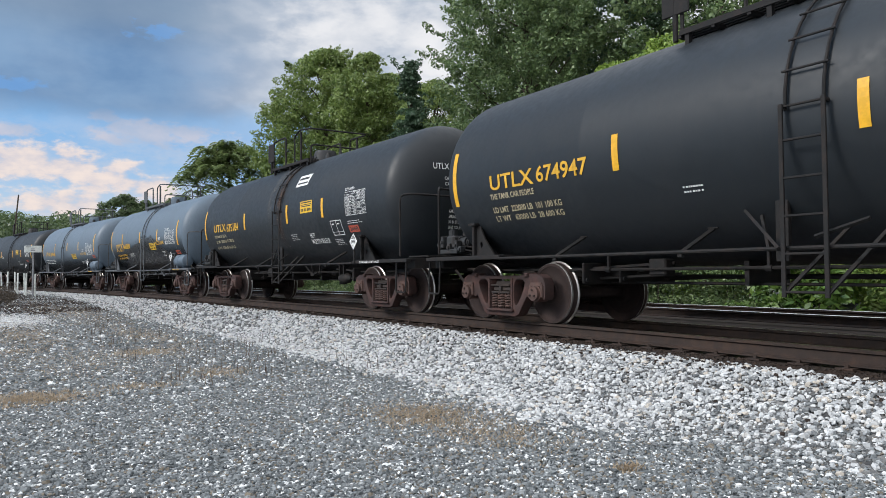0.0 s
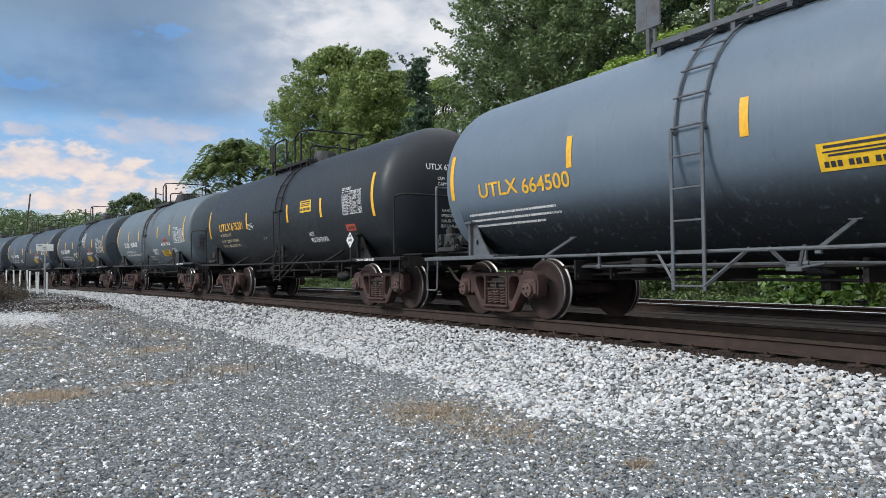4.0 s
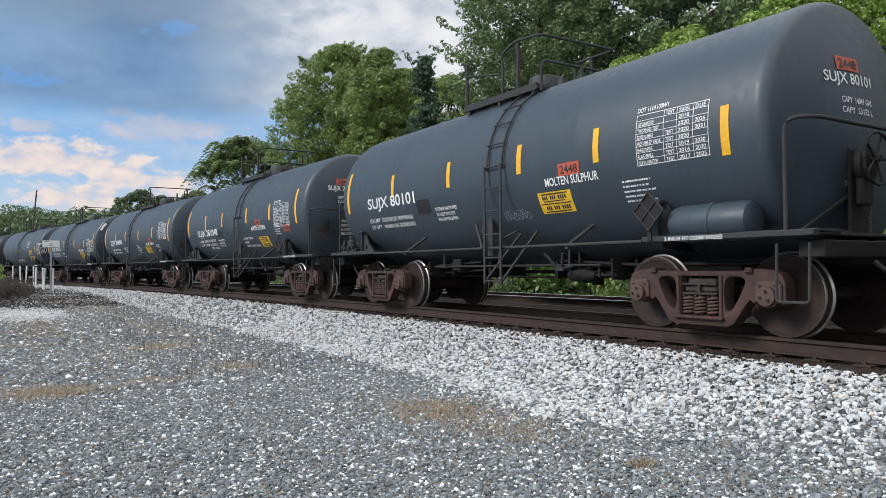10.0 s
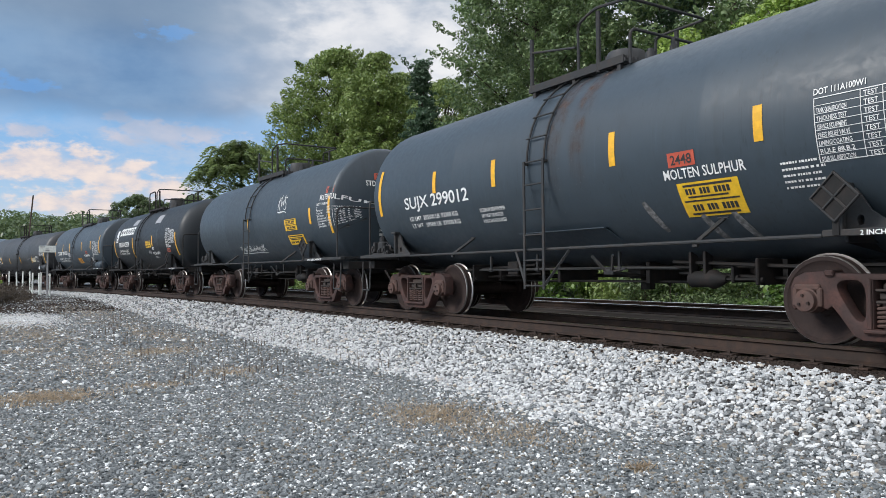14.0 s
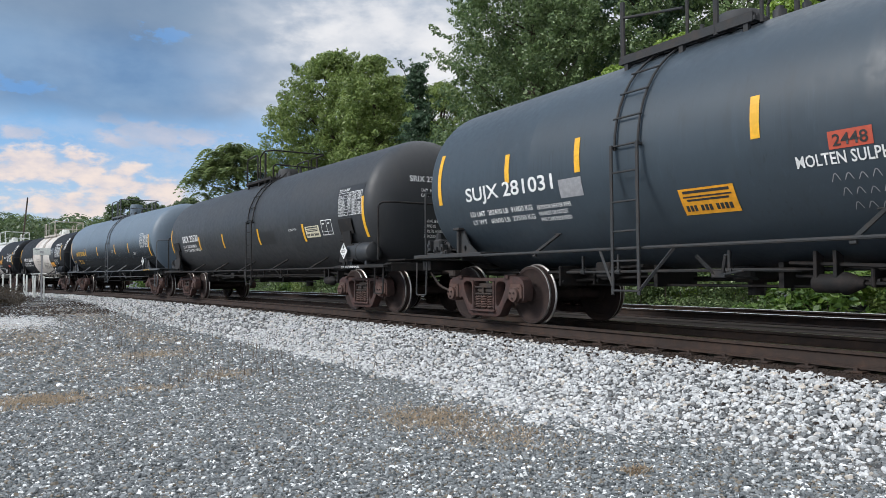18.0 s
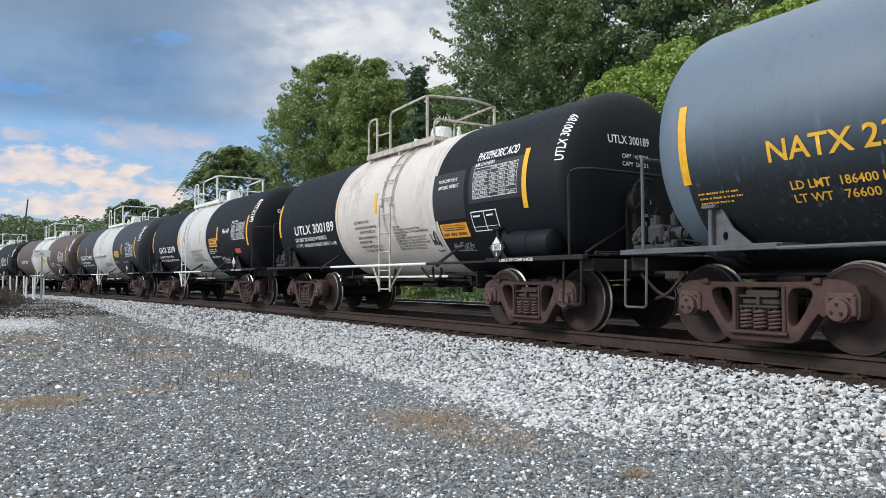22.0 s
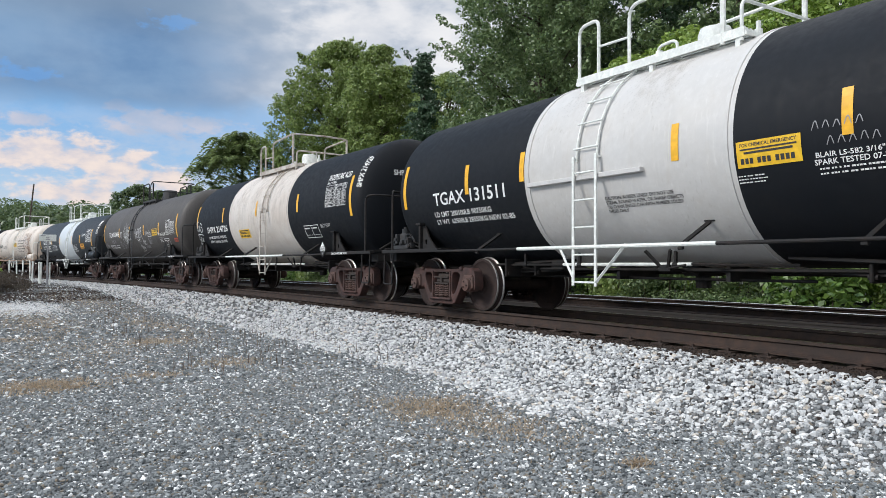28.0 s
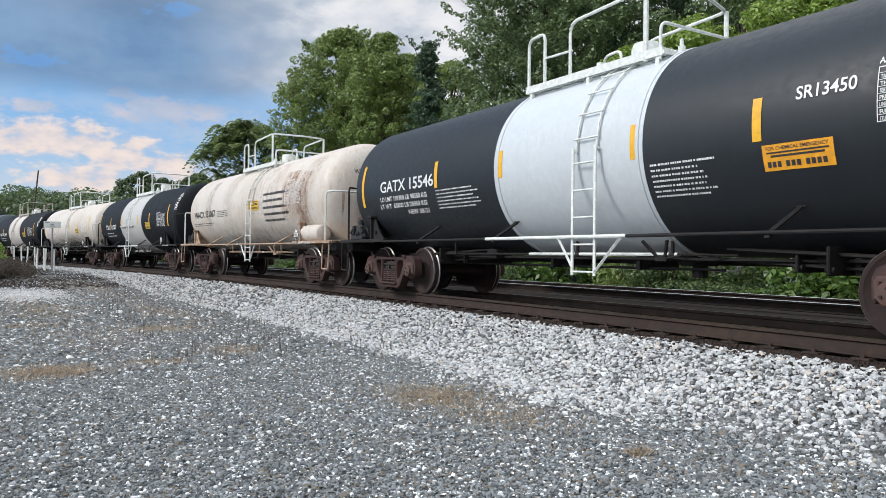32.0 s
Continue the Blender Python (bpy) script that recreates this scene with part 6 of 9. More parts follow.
def marks_4(d):
    d.text('UTLX', -4.65, -0.33, 1.05, 0.220, YELLOWMARK)
    d.text('675201', -3.52, -0.34, 1.00, 0.220, YELLOWMARK)
    d.text('THE TANK CAR PEOPLE', -4.68, -0.51, 1.03, 0.085, CREAMMARK)
    d.text('LD LMT  223200 LB  101 200 KG', -4.69, -0.71, 1.57, 0.095, CREAMMARK)
    d.text('LT WT   62800 LB  28 500 KG', -4.72, -0.88, 1.58, 0.095, CREAMMARK)
    d.stripe(-5.67, -0.52, 0.37)
    d.stripe(-2.16, -0.36, 0.09)
    d.lines(5, -2.10, -0.41, -1.59, -0.22)
    d.lines(2, -1.11, -0.75, -0.81, -0.68)

def marks_5(d):
    d.text('SUJX  80048', -3.88, -0.48, 2.05, 0.220)
    d.text('LD LMT 204000 LB  92550 KG', -3.93, -0.74, 1.66, 0.095)
    d.text('LT WT.  59000 LB  26750 KG NEW 06-1997', -3.96, -0.91, 2.38, 0.095)
    d.text('EXTERIOR HEATER PIPES', 0.27, -0.74, 0.73, 0.075)
    d.text('NO INLET OR OUTLET', 0.26, -0.83, 0.62, 0.075)
    d.text('PIPE CAPS REQUIRED', 0.25, -0.92, 0.62, 0.075)
    d.lines(5, -0.46, -1.35, 0.28, -0.95)
    d.stripe(-5.06, -0.39, 0.56)
    d.stripe(-3.13, -0.21, 0.22)
    d.stripe(-1.50, -0.24, 0.21)
    d.stripe(1.25, -0.21, 0.23)
    d.stripe(2.81, -0.22, 0.23)
    d.stripe(4.48, -0.47, 0.44)
    d.plate('2448', 1.95, -0.43, 2.39, -0.31)
    d.text('MOLTEN SULPHUR', 1.60, -0.56, 1.14, 0.125)
    d.panel(1.32, -1.07, 2.45, -0.71)
    d.table(3.29, -0.50, 4.47, -0.05)
    d.lines(4, 2.76, -0.87, 3.46, -0.68)

def marks_12(d):
    d.stripe(-0.41, -0.41, -0.03)
    d.stripe(3.85, -0.43, -0.03)
    d.stripe(5.46, -0.72, 0.17)
    d.plate('HOT', 4.68, 0.25, 5.02, 0.35)
    d.text('MOLTEN SULFUR', 4.42, 0.10, 0.91, 0.125)
    d.table(4.27, -0.55, 5.58, -0.12)
    d.plate('2448', 4.93, -0.73, 5.43, -0.65)
    d.panel(2.18, -0.55, 3.05, -0.19)
    d.panel(2.18, -0.96, 3.32, -0.69)
    d.graffiti(1.81, -0.04, 2.43, 0.45)
    d.graffiti(-1.60, -1.10, 0.42, -0.82)

def marks_13(d):
    d.stripe(-4.78, -0.84, 0.08)
    d.stripe(-1.64, -0.84, 0.07)
    d.stripe(1.33, -0.39, 0.05)
    d.stripe(4.40, -0.87, 0.05)
    d.logo(-3.91, 0.25, -1.55, 0.45)
    d.sticker(-4.47, -0.03, -4.13, 0.52)
    d.text('PROX 60529', -3.88, -0.27, 1.64, 0.220)
    d.text('LD LMT  202600 LB  92 000 KG', -3.91, -0.50, 1.51, 0.095)
    d.text('LT WT   60200 LB  27 300 KG', -3.96, -0.63, 1.52, 0.095)
    d.panel(0.32, -0.45, 1.17, -0.19)
    d.text('HOT', 1.24, -0.54, 0.24, 0.120)
    d.text('MOLTEN SULFUR', 1.20, -0.76, 0.93, 0.125)
    d.greysticker(1.33, 0.57, 2.10, 0.97)
    d.greysticker(-2.28, 0.68, -1.57, 1.00)
    d.table(3.16, -0.33, 4.26, 0.14)
    d.text('HEMPEL 15500', 3.20, -0.43, 0.41, 0.075)
    d.text('APPLIED 04-2020', 3.19, -0.50, 0.58, 0.075)
    d.plate('2448', 3.17, -0.70, 3.57, -0.60)
    d.lines(3, 1.20, -0.92, 1.83, -0.85)
    d.lines(4, 0.63, -0.72, 1.08, -0.55)

def marks_15(d):
    d.stripe(-8.03, -0.66, 0.19)
    d.stripe(-4.10, -0.65, -0.21)
    d.stripe(-1.71, -0.67, -0.22)
    d.stripe(1.28, -0.69, -0.24)
    d.stripe(4.22, -0.73, -0.28)
    d.stripe(7.47, -0.77, 0.12)
    d.text('SRIX 23530', -6.02, -0.33, 1.80, 0.220)
    d.text('LD LMT  185800 LB  84300 KG', -6.0, -0.53, 1.50, 0.095)
    d.text('LT WT   77200 LB  35000 KG  NEW 6-00', -6.0, -0.68, 1.80, 0.095)
    d.dark(1.36, -0.70, 2.38, -0.34)
    d.panel(4.26, -0.67, 5.14, -0.42, PALEPANEL)
    d.service_box(5.24, -0.62, 5.78, -0.36)
    d.dark(6.10, -0.28, 7.29, 0.41)
    d.table(6.17, -0.24, 7.23, 0.20)
    d.lines(3, 3.37, -0.42, 3.89, -0.36)

def marks_16(d):
    d.stripe(-7.05, -0.62, 0.28)
    d.stripe(-3.96, -0.53, -0.13)
    d.stripe(-1.60, -0.56, -0.12)
    d.stripe(1.57, -0.56, -0.12)
    d.stripe(3.74, -0.57, -0.14)
    d.stripe(6.69, -0.80, 0.10)
    d.text('NATX 231003', -6.02, -0.50, 1.86, 0.220, YELLOWMARK)
    d.text('LD LMT  186400 LB', -5.85, -0.82, 1.0, 0.095, YELLOWMARK)
    d.text('LT WT   76600 LB', -5.85, -0.97, 1.0, 0.095, YELLOWMARK)
    d.lines(3, -6.95, -0.90, -6.4, -0.72, YELLOWMARK)
    d.table(5.52, -0.39, 6.62, 0.06)
    d.lines(2, 0.93, -0.48, 1.38, -0.37)
    d.lines(3, 4.37, -0.69, 4.74, -0.56)

def marks_17(d):
    d.stripe(-5.40, -0.44, 0.42)
    d.stripe(-1.92, -0.24, 0.16)
    d.stripe(-0.09, -0.19, 0.21)
    d.stripe(4.52, -0.48, 0.43)
    d.text('UTLX 300189', -4.37, -0.43, 2.27, 0.220)
    d.text('LD LMT 202400LB 91800KG', -4.42, -0.61, 1.82, 0.095)
    d.text('LT WT  60600LB 27500KG NEW 11-86', -4.48, -0.77, 2.32, 0.095)
    d.panel(2.05, -0.90, 2.99, -0.62, ORANGEPANEL, 'FOR PRODUCT EMERGENCY')
    d.service_box(3.12, -0.79, 3.80, -0.52)
    d.table(3.23, -0.23, 4.35, 0.21)
    d.text('PHOSPHORIC ACID', 3.26, 0.40, 1.03, 0.150)
    d.dark(3.12, -0.30, 4.46, 0.34)
    d.dark(2.02, -0.52, 2.98, 0.30)
    d.text('POLYCORP 1055 S', 2.21, 0.13, 0.56, 0.06)
    d.text('APPLIED 08/2017', 2.21, 0.02, 0.62, 0.06)
    for k, (line, w) in enumerate((('CAUTION', 0.34), ('DO NOT MAKE ACID CONNECTION', 1.24), ('BEFORE VENTING TO RELEASE PRESSURE.', 1.58), ('AVOID FLAMES.', 0.56), ('SHARP OBJECTS MUST NOT CONTACT', 1.40),
                                   ('RUBBER LINING. AFTER LOADING OR', 1.36), ('UNLOADING, WASH EXTERIOR OF TANK', 1.48), ('AND DOME AREA WITH WATER TO', 1.26), ('REMOVE ANY PRODUCT SPILLAGE.', 1.22))):
        d.text(line, 0.50, -0.55 - 0.062 * k, w * 0.78, 0.043, INK)
    d.graffiti(1.74, -1.15, 2.02, -0.68, INK)
    for line, x, b, w in (('BOTTOM OPN. VALVE', -1.07, -0.42, 0.72), ('4 INCH URETHANE FOAM INS.', -1.07, -0.55, 1.05), ('DO NOT EXCEED 250', -0.88, -0.66, 0.74),
                          ('CONSULT OWNER BEFORE', -1.05, -0.80, 0.90), ('REPAIRING TANK', -1.05, -0.91, 0.62), ('HANDLES MUST BE LOCKED', -1.05, -1.04, 0.98), ('IN CLOSED POSITION', -0.95, -1.15, 0.80)):
        d.text(line, x, b * 0.92 + 0.02, w * 0.9, 0.058, INK)
    d.graffiti(2.30, -1.15, 2.9, -0.95, GREYTAPE)

def marks_18(d):
    d.stripe(-5.47, -0.44, 0.42)
    d.stripe(-1.79, -0.26, 0.19)
    d.stripe(0.61, -0.25, 0.17)
    d.stripe(2.35, -0.27, 0.16)
    d.stripe(4.89, -0.53, 0.36)
    d.text('GATX 23370', -4.39, -0.50, 2.07, 0.220)
    d.text('LD LMT  201100LB  91200KG', -4.50, -0.72, 1.75, 0.095)
    d.text('LT WT   61900LB  28100KG NEW 5-84', -4.52, -0.88, 2.25, 0.095)
    d.panel(1.46, -0.50, 2.30, -0.26, ORANGEPANEL, 'FOR PRODUCT EMERGENCY')
    d.text('FRA-AIP', 2.86, -0.08, 0.57, 0.130)
    d.table(3.61, -0.32, 4.71, 0.13)
    for k, (line, w) in enumerate((("CONSULT OWNER BEFORE REPAIRING TANK", 1.20), ("CAUTION: RUBBER LINED TANK", 0.88), ("OBJECTS MUST NOT CONTACT LINING", 1.06), ("DO NOT USE STEAM OR CLEAN TANK", 1.06), ("WITH BOILING WATER OR CAUSTIC SODA", 1.20), ("DO NOT ENTER WITHOUT RUBBER SOLED SHOES", 1.40))):
        d.text(line, -0.50, -0.58 - 0.078 * k, w, 0.055, INK)
    for k, (line, x, w) in enumerate((("HANDLE MUST BE LOCKED AND CHAINED", -0.70, 1.15), ("IN CLOSED POSITION BEFORE LOADING", -0.62, 1.10))):
        d.text(line, x, -1.22 - 0.08 * k, w, 0.055, INK)
    for k, line in enumerate(("OWNERSHIP SUBJECT TO A SECURITY", "AGREEMENT FILED WITH THE SURFACE", "TRANSPORTATION BOARD")):
        d.text(line, 1.42, -0.58 - 0.065 * k, (0.70, 0.74, 0.46)[k], 0.042)
    d.text('2-18 STRATHMORE RAILPLEX', 1.48, -0.86, 0.86, 0.055)
    d.graffiti(2.33, -1.10, 2.95, -0.82)
    d.plate('', 3.74, -0.76, 4.17, -0.64)

def marks_19(d):
    d.stripe(-5.69, -0.48, 0.40)
    d.stripe(-3.61, -0.34, 0.13)
    d.stripe(-2.13, -0.33, 0.12)
    d.stripe(0.99, -0.34, 0.09)
    d.stripe(2.88, -0.34, 0.11)
    d.stripe(4.87, -0.57, 0.34)
    d.text('TGAX 131493', -4.79, -0.49, 2.31, 0.220)
    d.text('LD LMT 200700LB 91050KG', -4.81, -0.69, 1.87, 0.095)
    d.text('LT WT  62300LB 28250KG NEW 02-85', -4.91, -0.86, 2.38, 0.095)
    d.panel(1.63, -0.51, 2.45, -0.16, heading='FOR CHEMICAL EMERGENCY')
    d.table(3.49, -0.49, 4.62, 0.06)
    d.caution(-0.26, -0.98, 0.98, -0.71)
    d.lines(3, 1.40, -0.79, 2.33, -0.65)
    d.lines(2, 2.94, -0.78, 3.81, -0.68)

def marks_21(d):
    d.stripe(-5.69, -0.44, 0.39)
    d.stripe(-3.57, -0.32, 0.17)
    d.stripe(-2.10, -0.25, 0.19)
    d.stripe(0.73, -0.29, 0.14)
    d.stripe(2.70, -0.29, 0.15)
    d.stripe(4.80, -0.53, 0.36)
    d.text('TGAX 131511', -4.65, -0.44, 2.11, 0.220)
    d.text('LD LMT 200100LB 90750KG', -4.70, -0.66, 1.72, 0.095)
    d.text('LT WT  62900LB 28550KG NEW 02-85', -4.70, -0.81, 2.27, 0.095)
    d.panel(1.45, -0.51, 2.29, -0.23, heading='FOR CHEMICAL EMERGENCY')
    d.text('BLAIR LS-582 3/16" 07-2004', 2.38, -0.47, 0.92, 0.052)
    d.text('SPARK TESTED 07-2020', 2.36, -0.545, 0.80, 0.056)
    d.lines(2, 2.40, -0.66, 3.2, -0.56)
    d.lines(3, 1.52, -0.66, 1.92, -0.55)
    d.table(3.16, -0.49, 4.30, 0.06)
    d.caution(-0.47, -0.88, 0.76, -0.62)
    d.scratched(2.36, -0.20, 0.52)
    d.scratched(2.50, -0.36, 0.52)

def marks_22(d):
    d.stripe(-6.28, -0.27, 0.48)
    d.stripe(-3.22, -0.20, 0.26)
    d.stripe(-0.25, -0.17, 0.26)
    d.stripe(2.66, -0.22, 0.23)
    d.stripe(5.52, -0.48, 0.42)
    d.text('SHPX 214726', -4.88, -0.50, 2.05, 0.200)
    d.text('LD LMT 222100 LB 100750 KG', -4.92, -0.72, 1.75, 0.095)
    d.text('LT WT  62900 LB  28550 KG', -4.92, -0.88, 1.70, 0.095)
    d.panel(-1.93, -0.82, -0.90, -0.52)
    d.service_box(2.89, -0.95, 3.71, -0.59)
    d.text('PHOSPHORIC ACID', 4.26, 0.41, 1.12, 0.150)
    d.table(4.26, -0.21, 5.30, 0.27)
    d.lines(4, 3.86, -0.69, 4.42, -0.59)
    d.graffiti(-6.35, -0.55, -5.45, -0.05)
    d.graffiti(-6.25, -0.90, -5.55, -0.58)

def marks_23(d):
    d.stripe(-6.00, -0.50, 0.42)
    d.stripe(-3.02, -0.33, 0.11)
    d.stripe(-1.24, -0.32, 0.12)
    d.stripe(1.01, -0.32, 0.09)
    d.stripe(3.15, -0.34, 0.11)
    d.stripe(5.41, -0.53, 0.36)
    d.text('TILX150446', -4.86, -0.27, 1.81, 0.220)
    d.text('LD LMT 224400 LBS 101 750 KGS', -5.02, -0.74, 1.62, 0.080)
    d.text('LT WT 61600 LBS 27 950 KGS', -4.90, -0.86, 1.50, 0.080)
    d.panel(2.15, -0.42, 2.96, -0.17)
    d.text('MOLTEN SULFUR', 3.30, -0.43, 0.70, 0.125)
    d.lines(4, 3.18, -0.71, 3.65, -0.49)
    d.service_box(3.70, -0.92, 4.34, -0.60)
    d.table(4.08, -0.41, 5.14, 0.02)
    d.plate('2448', 4.93, -0.73, 5.35, -0.58)
    d.spray(TAG_BURST, -2.50, -0.70, -0.98, 0.30, 0.013)
    d.spray(TAG_LONG, -0.36, -0.50, 0.84, 0.02, 0.018)
    d.spray(TAG_SHORT, 1.28, -0.43, 2.22, -0.14, 0.013)
    d.spray(TAG_SHORT[1:4], 2.98, -0.45, 3.30, -0.25, 0.016)
    for box_at in ((-3.05, -0.98, -1.75, -0.45), (-4.55, -0.62, -3.75, -0.38), (-5.75, -0.85, -5.30, -0.50), (1.55, -0.80, 2.05, -0.45), (0.95, -0.95, 1.5, -0.78)):
        d.spray(SCRATCH, *box_at, 0.004, GREYTAPE)
    d.spray([[(0, 0.4), (0.25, 0.95), (0.5, 1.0), (0.75, 0.95), (1, 0.4), (0.8, 0.5), (0.6, 0.42), (0.4, 0.5), (0.2, 0.42), (0, 0.4)], [(0.5, 1.0), (0.5, 0.0)], [(0.2, 0.2), (0.35, 0.3), (0.3, 0.05)], [(0.65, 0.1), (0.8, 0.3), (0.75, 0.05)]], -0.15, -0.72, 0.62, -0.45, 0.005, GREYTAPE)
    d.outlined(-2.79, -0.35, -2.53, -0.08, ("PLATE", 0.2, 0.8, 0.66, 0.045), ("C", 0.36, 0.64, 0.20, 0.09))
    d.closing_notice(0.22, -0.80, 0.75)
    for k, line in enumerate(("EXTERIOR HEATER PIPES", "NO INLET OR OUTLET", "PIPE CAPS REQUIRED")):
        d.text(line, 0.72, -0.62 - 0.07 * k, 0.42, 0.045)

def marks_24(d):
    d.stripe(-6.18, -0.51, 0.38)
    d.stripe(-3.19, -0.29, 0.18)
    d.stripe(-1.26, -0.28, 0.14)
    d.stripe(1.49, -0.29, 0.14)
    d.stripe(3.18, -0.29, 0.16)
    d.stripe(5.50, -0.50, 0.39)
    d.text('GATX 15546', -5.35, -0.24, 2.08, 0.220)
    d.text('LD LMT 199300 LB 90350 KG', -5.39, -0.43, 1.85, 0.095)
    d.text('LT WT  63800 LB 28950 KG', -5.43, -0.58, 1.85, 0.095)
    d.text('NEW 08-21', -4.35, -0.74, 0.77, 0.095)
    d.lines(6, -3.21, -0.71, -1.65, -0.31)
    d.lines(7, 1.74, -0.84, 2.66, -0.36)
    d.panel(3.14, -0.65, 4.01, -0.36, ORANGEPANEL, 'FOR CHEMICAL EMERGENCY')
    d.text('SR13450', 3.60, 0.07, 0.59, 0.130)
    d.text('DOT-SP 21134', 4.53, 0.29, 0.89, 0.130)
    d.table(4.37, -0.27, 5.42, 0.18)
    d.lines(5, 5.16, -0.93, 6.03, -0.58)

def marks_25(d):
    d.text('WACX 151067', -5.09, -0.32, 2.33, 0.220, INK)
    d.lines(2, -5.22, -0.64, -2.92, -0.50, INK)
    d.lines(5, 1.60, -0.72, 3.54, 0.23, INK)
    d.panel(0.34, -0.31, 1.31, -0.05)
    d.table(3.18, -0.23, 4.19, 0.36)
    d.lines(4, -2.55, -0.37, -1.28, -0.14, INK)


def marks_6(d):
    d.stripe(-4.88, -0.44, 0.47)
    d.stripe(-3.05, -0.23, 0.20)
    d.stripe(-1.38, -0.23, 0.14)
    d.stripe(1.11, -0.24, 0.18)
    d.stripe(2.60, -0.25, 0.19)
    d.stripe(4.51, -0.59, 0.31)
    d.text('SUJX 281095', -4.10, -0.45, 2.04, 0.215)
    d.text('LD LMT  202700 LB  91950 KG', -4.07, -0.70, 1.58, 0.085)
    d.text('LT WT   60300 LB  27350 KG', -4.04, -0.86, 1.58, 0.085)
    d.text('EXTERIOR HEATER PIPES', -2.37, -0.73, 0.72, 0.062)
    d.text('NO INLET OR OUTLET', -2.37, -0.83, 0.62, 0.062)
    d.text('PIPE CAPS REQUIRED', -2.37, -0.93, 0.64, 0.062)
    d.plate('2448', 1.84, -0.51, 2.23, -0.34)
    d.text('MOLTEN SULPHUR', 1.50, -0.62, 1.06, 0.120)
    d.panel(1.21, -1.08, 2.01, -0.68)
    d.lines(5, 2.77, -0.97, 3.29, -0.63)
    d.table(3.30, -0.54, 4.39, 0.08)
    d.spray(TAG_BUBBLE, 0.60, -0.20, 1.30, 0.54, 0.012)
    d.spray(TAG_SHORT, -1.45, -0.76, -0.30, -0.43, 0.011, CREAMSPRAY)
    d.spray(TAG_LONG, -1.40, -0.72, -0.20, -0.42, 0.009, CREAMSPRAY)
    d.spray(TAG_SHORT[:4], -0.32, -0.60, 0.40, -0.40, 0.010, CREAMSPRAY)
    d.closing_notice(-1.0, -0.88, 0.8)

def marks_7(d):
    d.stripe(-5.39, -0.44, 0.48)
    d.stripe(-3.34, -0.24, 0.19)
    d.stripe(-1.14, -0.28, 0.17)
    d.stripe(1.11, -0.28, 0.17)
    d.stripe(2.79, -0.28, 0.17)
    d.stripe(4.92, -0.47, 0.42)
    d.text('SUJX 299100', -4.40, -0.46, 2.15, 0.215)
    d.text('LD LMT  202100 LB  91650 KG', -4.36, -0.69, 1.66, 0.085)
    d.text('LT WT   60900 LB  27650 KG', -4.36, -0.84, 1.66, 0.085)
    d.text('EXTERIOR HEATER PIPES', -2.07, -0.67, 0.66, 0.062)
    d.text('NO INLET OR OUTLET', -2.07, -0.77, 0.57, 0.062)
    d.text('PIPE CAPS REQUIRED', -2.07, -0.87, 0.60, 0.062)
    d.plate('2448', 2.17, -0.46, 2.52, -0.29)
    d.text('MOLTEN SULPHUR', 1.80, -0.59, 1.08, 0.120)
    d.panel(1.46, -0.98, 2.29, -0.58)
    d.lines(5, 3.14, -0.91, 3.59, -0.57)
    d.table(3.64, -0.38, 4.70, 0.24)

def marks_8(d):
    d.stripe(-4.92, -0.42, 0.47)
    d.stripe(-2.89, -0.23, 0.21)
    d.stripe(-0.88, -0.23, 0.21)
    d.stripe(1.06, -0.22, 0.22)
    d.stripe(2.66, -0.25, 0.20)
    d.stripe(4.59, -0.42, 0.12)
    d.text('SUJX 80101', -3.98, -0.39, 1.92, 0.215)
    d.text('LD LMT  202700 LB  91900 KG', -4.05, -0.69, 1.78, 0.085)
    d.text('LT WT   60300 LB  27300 KG', -4.05, -0.84, 1.78, 0.085)
    d.text('EXTERIOR HEATER PIPES', -1.41, -0.61, 0.68, 0.062)
    d.text('NO INLET OR OUTLET', -1.41, -0.71, 0.59, 0.062)
    d.text('PIPE CAPS REQUIRED', -1.41, -0.81, 0.62, 0.062)
    d.plate('2448', 1.92, -0.35, 2.34, -0.18)
    d.text('MOLTEN SULPHUR', 1.62, -0.47, 1.05, 0.120)
    d.panel(1.32, -0.92, 2.13, -0.52)
    d.lines(5, 3.05, -0.86, 3.60, -0.52)
    d.table(3.35, -0.39, 4.39, 0.23)
    d.dark(-2.04, -0.64, -1.58, -0.36)
    d.spray(SCRATCH, 0.50, -0.96, 1.12, -0.75, 0.004, GREYTAPE)

